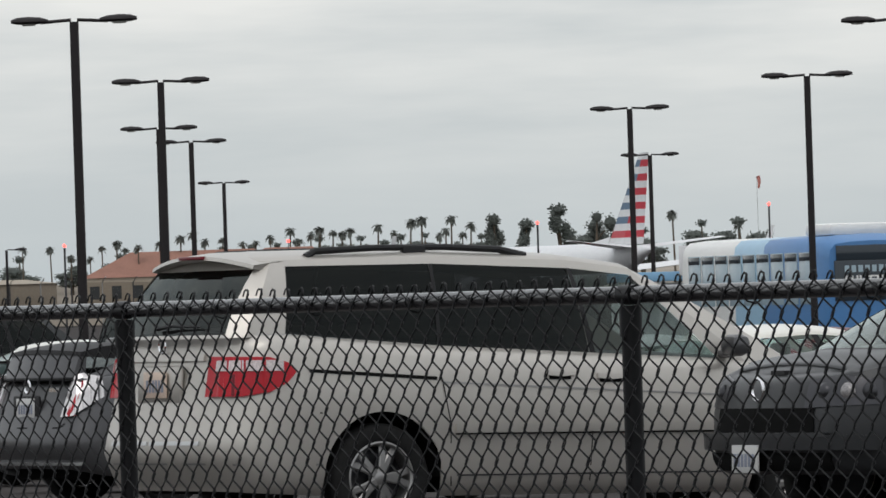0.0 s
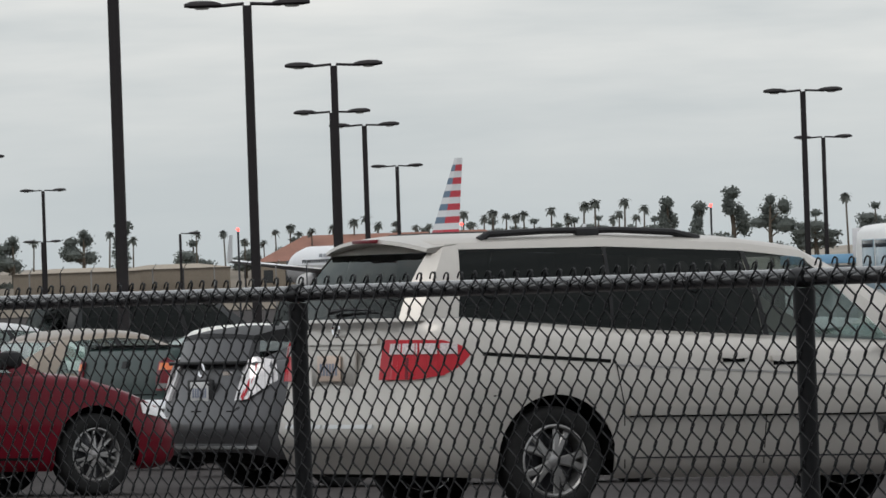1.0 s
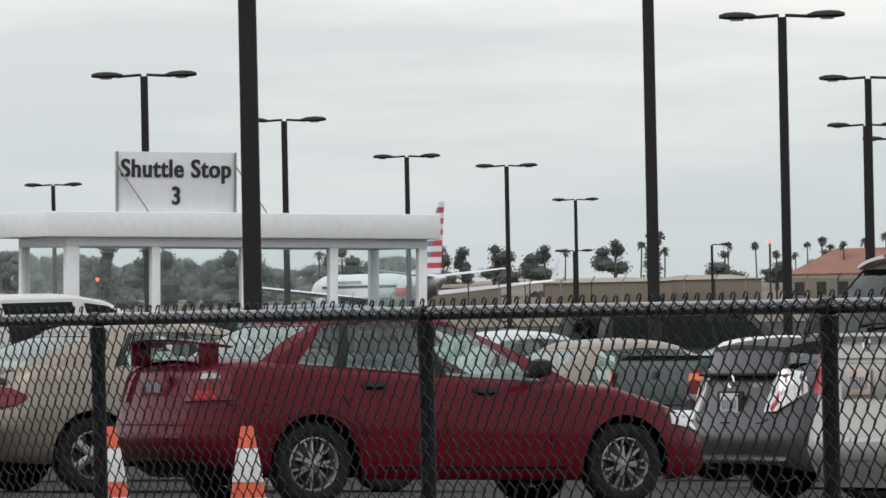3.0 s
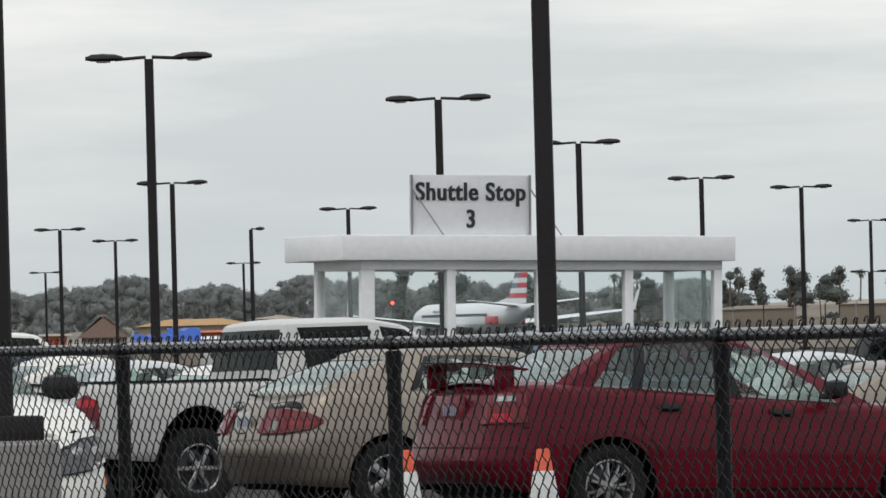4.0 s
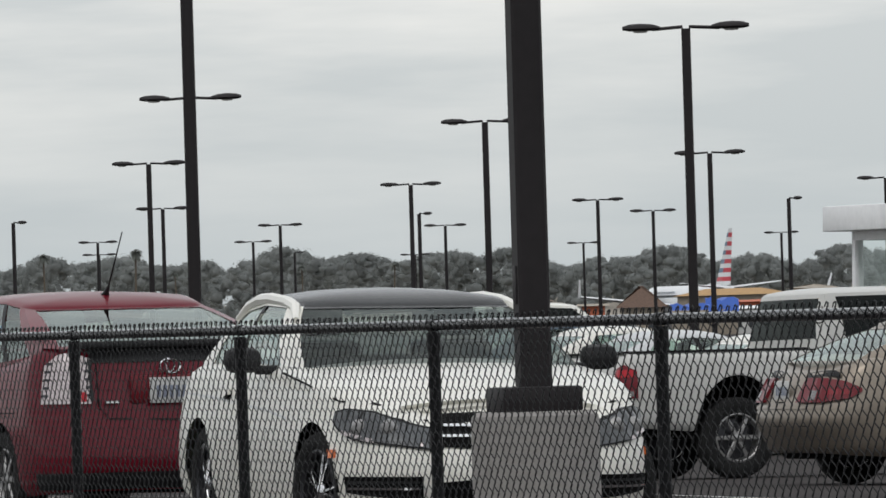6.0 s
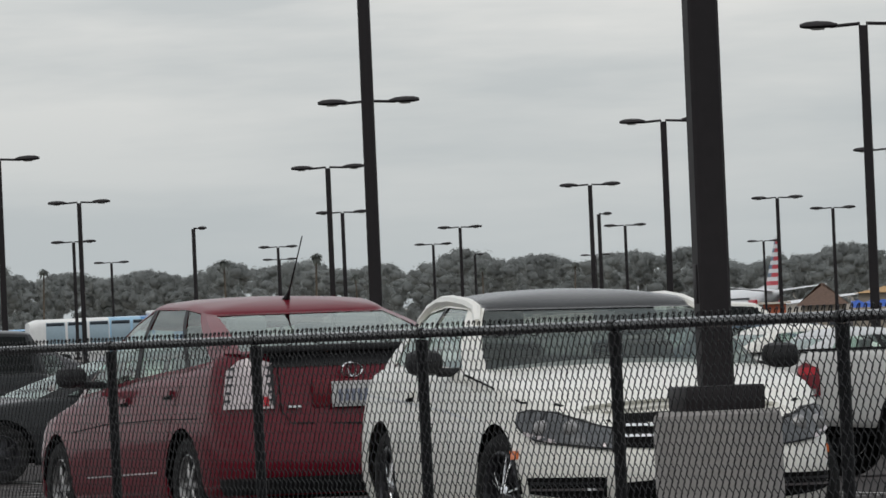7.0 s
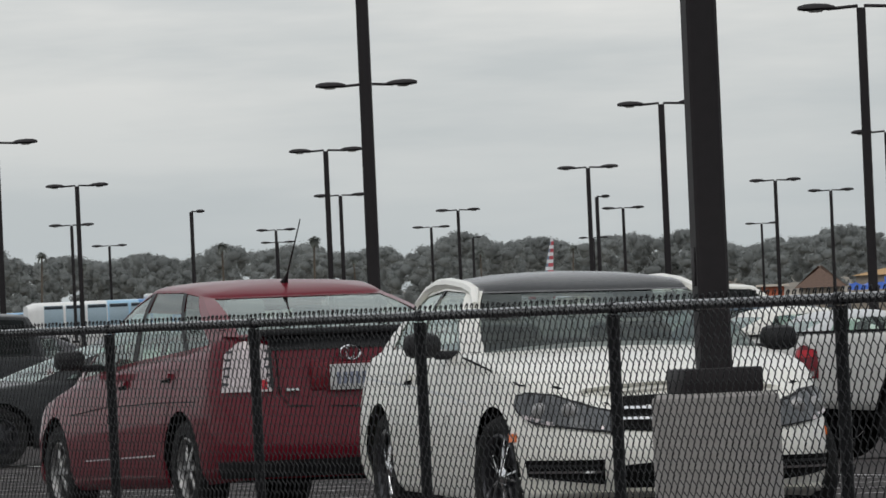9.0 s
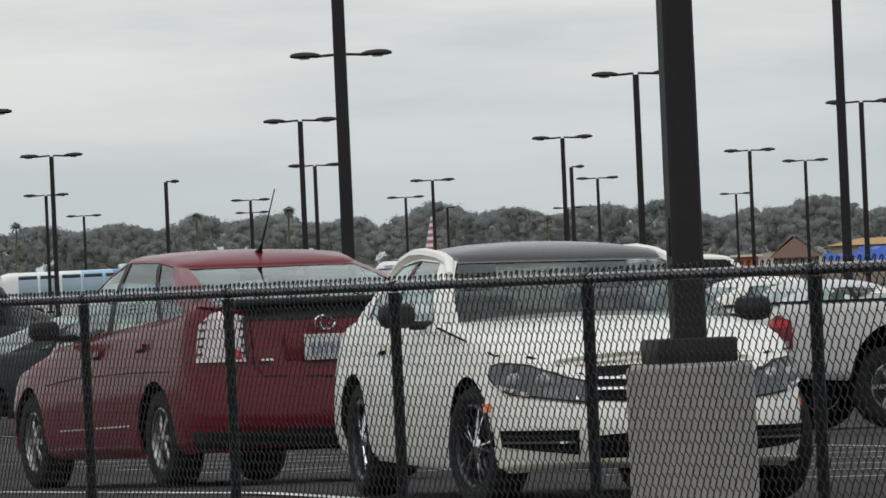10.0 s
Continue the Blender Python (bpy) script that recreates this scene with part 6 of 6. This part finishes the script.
def palm(seed, h):
    rng = random.Random(seed)
    c = thing("palm_tree", "tall slender fan palm on the skyline", "palm tree", group="skyline palms")
    lean = rng.uniform(-0.6, 0.6)
    link("trunk", *tube([(0, 0, 0), (lean * 0.3, 0, h * 0.4), (lean, 0, h)], [0.24, 0.17, 0.13], 7), BARK, c)
    V, F = [], []
    for k in range(34):
        a, up = rng.uniform(0, 2 * math.pi), rng.uniform(-0.9, 1.1)
        d = Vector((math.cos(a), math.sin(a), 0))
        side = Vector((-d.y, d.x, 0))
        ln = rng.uniform(0.8, 1.3)
        pts = [Vector((lean, 0, h))]
        for q in (0.35, 0.7, 1.0):
            pts.append(Vector((lean, 0, h)) + d * ln * q * math.cos(up * 0.9) + Vector((0, 0, ln * (math.sin(up) * q - 0.55 * q * q))))
        ws = (0.05, 0.22, 0.26, 0.06)
        b = len(V)
        for p, w in zip(pts, ws):
            V += [p + side * w, p - side * w]
        F += [[b + 2 * i, b + 2 * i + 1, b + 2 * i + 3, b + 2 * i + 2] for i in range(3)]
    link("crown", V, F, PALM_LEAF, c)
    return c


def broad_tree(seed, h, wide, conic=False):
    rng = random.Random(seed)
    c = thing("tree", "dark broad-crowned tree on the skyline", "tree", group="skyline trees")
    link("trunk", *tube([(0, 0, 0), (0.2, 0, h * 0.5), (0, 0, h * 0.85)], [0.5, 0.35, 0.12], 7), BARK, c)
    blobs = []
    for k in range(11):
        z = h * rng.uniform(0.22, 0.9)
        spread = wide * ((1.05 - z / h) if conic else math.sqrt(max(0.05, 1 - ((z / h - 0.58) / 0.5) ** 2)))
        a = rng.uniform(0, 6.28)
        x, y = math.cos(a) * spread * 0.6, math.sin(a) * spread * 0.6
        link("limb", *tube([(0, 0, z * 0.75), (x, y, z)], [0.15, 0.05], 5), BARK, c)
        blobs.append((x, y, z, spread * rng.uniform(0.40, 0.62), spread * 0.5, h * rng.uniform(0.09, 0.16)))
    blobs.append((0, 0, h * 0.92, wide * 0.28, wide * 0.28, h * 0.09))
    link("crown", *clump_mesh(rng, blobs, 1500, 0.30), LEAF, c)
    return c


def far_place(thing_, az, r, z, s=1.0, spin=0.0):
    x, y = bearing(az, r)
    thing_.matrix_world = Matrix.Translation((x, y, z)) @ Matrix.Rotation(radians(spin), 4, "Z") @ Matrix.Diagonal((s, s, s, 1))


def build_skyline():
    rng = random.Random(11)
    palms = [palm(20 + k, 13.0) for k in range(3)]
    R = 1720.0
    per = R / F_LONG
    # bearing and height of the crown over the horizon
    tops = [(0.20, 140), (0.02, 112), (0.55, 126), (0.75, 104), (-0.18, 134), (-0.12, 108), (0.40, 108), (1.05, 120), (1.25, 100), (0.62, 98), (1.48, 118), (1.75, 106), (2.02, 96), (2.18, 90), (2.30, 86), (2.42, 90),
            (-2.05, 102), (-1.86, 106), (3.15, 92), (0.88, 112), (0.30, 100), (1.62, 98), (2.60, 110), (3.86, 76), (-0.02, 100), (0.48, 96), (13.16, 132), (11.46, 120), (10.42, 112), (9.86, 104), (12.02, 118), (11.2, 108), (12.9, 112), (4.36, 92), (4.75, 96), (5.15, 100), (0.12, 118), (0.28, 122), (0.68, 118), (0.95, 106), (1.15, 112), (1.36, 108), (1.55, 104), (1.88, 108), (1.95, 98), (-0.06, 120), (0.82, 122), (2.1, 100), (-1.45, 112), (3.0, 108), (3.62, 98)]
    for k, (az, el) in enumerate(tops):
        h = EYE + el * per
        s = h / 14.5 * rng.uniform(1.02, 1.15)
        x, y = bearing(az, R + rng.uniform(-30, 40))
        m = Matrix.Translation((x, y, h - 13.9 * s)) @ Matrix.Rotation(rng.uniform(0, 6), 4, "Z") @ Matrix.Diagonal((s, s, s, 1))
        if k < 3:
            palms[k].matrix_world = m
        else:
            copy_thing(palms[k % 3], m)
    trees = [broad_tree(41, 14.0, 5.2, True), broad_tree(42, 12.0, 5.4, True), broad_tree(43, 14.0, 4.8), broad_tree(44, 9.0, 4.6)]
    rows = [(-0.33, 132, 0, 0.85), (-0.53, 122, 1, 0.85), (-0.73, 134, 1, 0.95), (-0.97, 132, 2, 0.80), (-1.62, 110, 3, 0.8), (-1.85, 110, 3, 1.0), (3.05, 110, 1, 0.9), (3.30, 106, 2, 0.7), (3.74, 98, 2, 0.75), (2.62, 80, 3, 0.8), (2.3, 74, 3, 0.6),
            (4.05, 100, 2, 0.8), (4.25, 88, 1, 0.7), (4.42, 92, 2, 0.7), (0.9, 94, 3, 0.7), (0.35, 88, 3, 0.7), (-0.1, 80, 3, 0.7), (0.62, 86, 3, 0.65), (1.18, 88, 3, 0.7), (-1.25, 96, 3, 0.8), (5.0, 100, 2, 0.8), (5.6, 110, 2, 0.9), (6.2, 112, 2, 1.0), (6.45, 106, 1, 0.9), (2.0, 78, 3, 0.6), (0.1, 100, 3, 0.6), (0.25, 96, 3, 0.7), (0.5, 98, 3, 0.65), (0.76, 98, 3, 0.7), (-0.25, 94, 3, 0.6), (1.02, 90, 3, 0.6), (1.36, 86, 3, 0.6)]
    used = set()
    for az, el, kind, s in rows:
        s *= 1.3
        h = (14.0, 12.0, 14.0, 9.0)[kind] * s
        x, y = bearing(az, R + 60 + rng.uniform(-20, 30))
        m = Matrix.Translation((x, y, EYE + (el + 12) * per - h * 1.02)) @ Matrix.Rotation(rng.uniform(0, 6), 4, "Z") @ Matrix.Diagonal((s, s, s, 1))
        if kind in used:
            copy_thing(trees[kind], m)
        else:
            trees[kind].matrix_world = m
            used.add(kind)
    # rising ground under the far woods
    V, F, cols = [], [], 60
    prof = [(1640, -0.6), (1760, 1.5), (1900, 4.0), (2150, 6.5), (2500, 7.5), (2900, 0)]
    for i in range(cols + 1):
        az = -6 + 24 * i / cols
        for r, z in prof:
            x, y = bearing(az, r)
            V.append((x, y, z + (0.8 * math.sin(az * 2.1) if z > 1 else 0)))
    k = len(prof)
    F = [[i * k + j, (i + 1) * k + j, (i + 1) * k + j + 1, i * k + j + 1] for i in range(cols) for j in range(k - 1)]
    tagged(link("far_slope", V, F, DIRT), "low dry slope beyond the airfield", "slope", kind="structure")
    crest = [(3.5, 60), (4.6, 62), (5.2, 66), (6.0, 78), (6.6, 88), (7.0, 92), (7.3, 72), (7.55, 88), (7.9, 82), (8.2, 96), (8.7, 84), (9.0, 102), (9.35, 102), (9.6, 98), (9.9, 108), (10.3, 104), (10.55, 112), (10.8, 100), (11.2, 106), (11.6, 102), (12.0, 116), (12.3, 108), (12.8, 96), (13.2, 108), (13.5, 134), (13.7, 126), (13.95, 142), (14.4, 140), (15.5, 120)]
    # crowns in three tiers, so that no crown hangs over bare sky
    gen = np.random.default_rng(7)
    vs, fs, base = [], [], 0
    for k in range(2400):
        az = rng.uniform(4.4, 15.2)
        r = rng.uniform(1800, 2250)
        hmax = EYE + (curve(crest, az) + 13 + 14 * math.sin(az * 9.1) * math.sin(az * 3.7)) * r / F_LONG
        f = (1.0 if rng.random() < 0.6 else rng.uniform(0.7, 1.0)) if k < 1270 else rng.uniform(0.40, 0.75) if k < 1980 else rng.uniform(0.12, 0.45)
        x, y = bearing(az, r)
        w = rng.uniform(1.5, 4.0)
        top = hmax * f
        hh = min(top * 0.5, rng.uniform(1.8, 3.9))
        for b in range(4):
            c = np.array((x + rng.uniform(-1, 1) * w * 0.55, y + rng.uniform(-1, 1) * w * 0.5, top - hh * (0.35 + 0.4 * b * rng.uniform(0.5, 1))))
            rad = np.array((w * rng.uniform(0.35, 0.75), w * 0.5, hh * rng.uniform(0.35, 0.55)))
            n = 100
            # the crown's closed heart
            th, ph = np.meshgrid(np.linspace(0, math.pi, 6), np.arange(8) * math.pi / 4, indexing="ij")
            q = gen.uniform(0.52, 0.80, th.shape)
            vs.append(c + np.stack([np.sin(th) * np.cos(ph) * q, np.sin(th) * np.sin(ph) * q, np.cos(th) * q], -1).reshape(-1, 3) * rad)
            ii, jj = np.meshgrid(np.arange(5), np.arange(8), indexing="ij")
            fs.append(base + np.stack([ii * 8 + jj, ii * 8 + (jj + 1) % 8, ii * 8 + 8 + (jj + 1) % 8, ii * 8 + 8 + jj], -1).reshape(-1, 4))
            base += 48
            d = gen.normal(size=(n, 3))
            d /= np.linalg.norm(d, axis=1)[:, None]
            p = c + d * rad * gen.uniform(0.66, 1.10, (n, 1))
            a = gen.normal(size=(n, 3)) * 0.14
            # leaf masses lie over the crown's surface more than they stand on it
            a -= d * (a * d).sum(1)[:, None] * 0.7
            e = np.cross(d, a) * gen.uniform(0.6, 1.2, (n, 1))
            vs.append(np.stack([p - a, p - e, p + a, p + e], 1).reshape(-1, 3))
            fs.append(base + np.arange(n * 4).reshape(n, 4))
            base += n * 4
    V, F = np.concatenate(vs).tolist(), np.concatenate(fs).tolist()
    me = bpy.data.meshes.new("far_woods")
    me.from_pydata(V, [], F)
    me.materials.append(LEAF_HAZE_TINT)
    me.polygons.foreach_set("use_smooth", [True] * len(me.polygons))
    tagged(new("far_woods", me), "wooded hillside beyond the airfield, with haze tinted into its leaves", "woods", kind="stuff")


build_skyline()


def house(name, label, az, r, w, d, z0, h, roof_h, wall, roof, windows=4, spin=0.0, hip=True):
    x, y = bearing(az, r)
    c = thing(name, label, "building", pose(x, y, z0, 0, 0, az + spin), "far buildings")
    link("wall", *box(-w / 2, w / 2, 0, d, 0, h, 0.02), wall, c)
    e = 0.35
    inset = d * 0.5 if hip else 0.0
    V = [(-w / 2 - e, -e, h), (w / 2 + e, -e, h), (w / 2 + e, d + e, h), (-w / 2 - e, d + e, h), (-w / 2 - e + inset, d / 2, h + roof_h), (w / 2 + e - inset, d / 2, h + roof_h)]
    link("roof", V, [[0, 1, 5, 4], [1, 2, 5], [2, 3, 4, 5], [3, 0, 4], [0, 3, 2, 1]], roof, c, smooth=False)
    for k in range(windows):
        wx = -w / 2 + (k + 0.5) * w / windows
        link("window", *box(wx - w / windows * 0.22, wx + w / windows * 0.22, -0.04, 0.02, h * 0.35, h * 0.75), PANE_FAR, c)


def build_far_buildings():
    house("terminal_hall", "long terracotta-roofed hall beyond the airfield", 1.55, 1690, 40, 18, 0, 6.0, 4.6, STUCCO, TERRACOTTA, 10)
    house("terminal_hall", "terracotta-roofed wing beyond the airfield", 0.95, 1700, 22, 14, 0, 6.5, 4.2, STUCCO, TERRACOTTA, 6)
    house("warehouse", "low tan stucco airfield warehouse", 3.35, 1600, 22, 14, 0, 5.0, 0.8, STUCCO, STUCCO, 0)
    house("warehouse", "low ochre airfield warehouse building", 4.3, 1610, 16, 12, 0, 4.6, 0.6, STUCCO, STUCCO, 0)
    house("warehouse", "long tan warehouse with brown roof", 2.75, 1620, 20, 12, 0, 5.2, 0.8, STUCCO, STUCCO, 0)
    house("warehouse", "small ochre flat-roofed store building", 7.25, 720, 3.6, 5, 0, 3.0, 0.3, OCHRE, STUCCO, 2)
    house("warehouse", "long ochre flat-roofed store", 7.0, 730, 5.0, 5, 0, 2.6, 0.2, OCHRE, STUCCO, 3)
    house("hut", "hut with a steep brown roof", 8.32, 640, 3.0, 4, -0.4, 2.2, 1.5, STUCCO, BROWN_ROOF, 2)
    house("store", "low orange container used as store", 7.55, 660, 4.6, 3, -0.4, 2.4, 0.15, ORANGE_WALL, ORANGE_WALL, 3, hip=False)
    house("store", "long shed with an ochre roof", 7.75, 700, 8.5, 5, -0.4, 3.0, 0.5, STUCCO, OCHRE, 6)
    house("store", "faded pink container used as store", 8.62, 640, 1.6, 3, -0.4, 2.4, 0.15, ORANGE_WALL, STUCCO, 2, hip=False)
    house("site_cabin", "small white flat-roofed site cabin", 8.85, 640, 2.8, 3, -0.4, 2.3, 0.15, BUS_WHITE, BUS_WHITE, 4, hip=False)
    house("site_cabin", "white site cabin beside the tarpaulins", 7.72, 610, 2.6, 3, -0.4, 1.9, 0.2, BUS_WHITE, BUS_WHITE, 3, hip=False)
    house("site_cabin", "long low white site cabin", 12.4, 560, 6.0, 3, -0.4, 1.7, 0.1, BUS_WHITE, BUS_WHITE, 6, hip=False)
    house("site_cabin", "teal site cabin beside the far bus", 13.38, 540, 1.6, 3, -0.4, 2.6, 0.1, TEAL, TEAL, 2, hip=False)
    house("control_block", "grey flat-topped block on the wooded hill", 8.15, 2150, 14, 10, 6, 8.2, 0.2, material("grey_block", (0.19, 0.20, 0.20), 0.9, 0, 0.1, 0.1, 0.3), BROWN_ROOF, 5, hip=False)
    rng = random.Random(5)
    for k in range(7):
        az = rng.uniform(8.5, 14.5)
        house("hill_house", "small pale house among the hillside trees", az, rng.uniform(1790, 1900), rng.uniform(3, 5), 5, rng.uniform(2.0, 4.5), rng.uniform(1.4, 2.2), rng.uniform(0.6, 1.0), WALL_HAZE_TINT, rng.choice((TERRACOTTA, BROWN_ROOF)), 3, rng.uniform(-30, 30))
    for az, r, w in ((8.02, 600, 2.6), (7.82, 606, 2.2)):
        x, y = bearing(az, r)
        c = thing("tarpaulin_shelter", "stack under a blue tarpaulin", "tarpaulin", pose(x, y, -0.4, 0, 0, az))
        V = [(w * (i / 6 - 0.5), yy, (2.25 if w > 2.4 else 2.6) + 0.15 * math.sin(i * 1.7 + yy) - (0.9 if yy < -0.1 else 0)) for i in range(7) for yy in (-0.8, 0, 2)]
        link("tarpaulin", V, [[i * 3 + j, (i + 1) * 3 + j, (i + 1) * 3 + j + 1, i * 3 + j + 1] for i in range(6) for j in range(2)], TARP, c)
        link("crate", *box(-w / 2 + 0.1, w / 2 - 0.1, -0.6, 1.8, 0, 1.9, 0.03), STUCCO, c)
    # the airfield's wire fence with its outward barbed arms
    for az0, az1, r, h, posts in ((0.2, 4.6, 600.0, 2.9, 46), (6.9, 4.7, 620.0, 2.2, 18)):
        c = thing("airfield_fence", "grey airfield wire fence with barbed arms", "fence")
        V = []
        for k in range(posts + 1):
            az = az0 + (az1 - az0) * k / posts
            x, y = bearing(az, r)
            z = ground_z(x, y)
            if k % 2 == 0:
                link("post", *tube([(x, y, z), (x, y, z + h), (x + 0.25, y - 0.3, z + h + 0.35)], 0.045, 5), RIM_DARK if k % 4 else RIM, c)
            V += [(x, y, z), (x, y, z + h)]
        link("wire_screen", V, [[2 * i, 2 * i + 2, 2 * i + 3, 2 * i + 1] for i in range(posts)], FAR_FENCE, c)
    # a dry bank beyond that fence
    V = []
    for k in range(41):
        az = 0.6 + 4.2 * k / 40
        for r, z in ((640, -0.5), (650, 0.9 + 0.3 * math.sin(k * 0.9)), (680, 1.2)):
            x, y = bearing(az, r)
            V.append((x, y, z))
    tagged(link("dry_bank", V, [[i * 3 + j, (i + 1) * 3 + j, (i + 1) * 3 + j + 1, i * 3 + j + 1] for i in range(40) for j in range(2)], DIRT), "dry tan bank beside the airfield", "bank", kind="structure")
    # a limp windsock
    x, y = bearing(-1.97, 600.0)
    z0 = ground_z(x, y)
    z = EYE + 188 * 600 / F_LONG - z0
    c = thing("windsock", "limp faded-orange windsock on a thin mast", "windsock", pose(x, y, z0))
    link("mast", *tube([(0, 0, 0), (0, 0, z)], [0.016, 0.012], 6), RIM, c)
    link("sock", *tube([(0.06, 0, z), (0.12, 0, z - 0.12), (0.16, 0, z - 0.45), (0.10, 0, z - 0.80)], [0.14, 0.13, 0.10, 0.06], 10), material("faded_orange_cloth", (0.60, 0.24, 0.20), 0.9), c)
    # red obstruction lights on masts
    for az, el, r in ((-0.60, 118, 520), (-2.04, 138, 560), (2.34, 104, 500), (3.54, 102, 500), (6.52, 60, 1500), (0.95, 100, 1500)):
        x, y = bearing(az, r)
        z = EYE + el * r / F_LONG
        c = thing("beacon_mast", "thin mast with a lit red obstruction light", "beacon", pose(x, y, ground_z(x, y)))
        link("mast", *tube([(0, 0, 0), (0, 0, z - ground_z(x, y) - 0.1)], 0.06, 6), RIM_DARK, c)
        s = r / 800
        link("red_light", *moved(lathe([(0, 0.16 * s), (0.12 * s, 0.1 * s), (0.14 * s, 0), (0.1 * s, -0.1 * s), (0, -0.14 * s)], 10), pose(0, 0, z - ground_z(x, y))), RED_LIGHT, c)


build_far_buildings()


def motions():
    """The airliner gathers speed down the runway, away to the left."""
    rows = []
    # seconds, bearing of the fin's tip, distance
    for t, az, r in ((0.0, -1.284, 757), (1.0, 0.949, 824), (2.0, 2.809, 888), (3.5, 5.048, 1002), (5.5, 7.290, 1168), (6.2, 7.928, 1232), (9.0, 9.970, 1490), (10.0, 10.56, 1590)):
        x, y = bearing(az, r)
        h = 115.0
        x += 19.0 * math.cos(radians(h))
        y += 19.0 * math.sin(radians(h))
        rows.append((t, pose(x, y, -0.1, 0, 0, h)))
    walk(AIRLINER, rows)


motions()
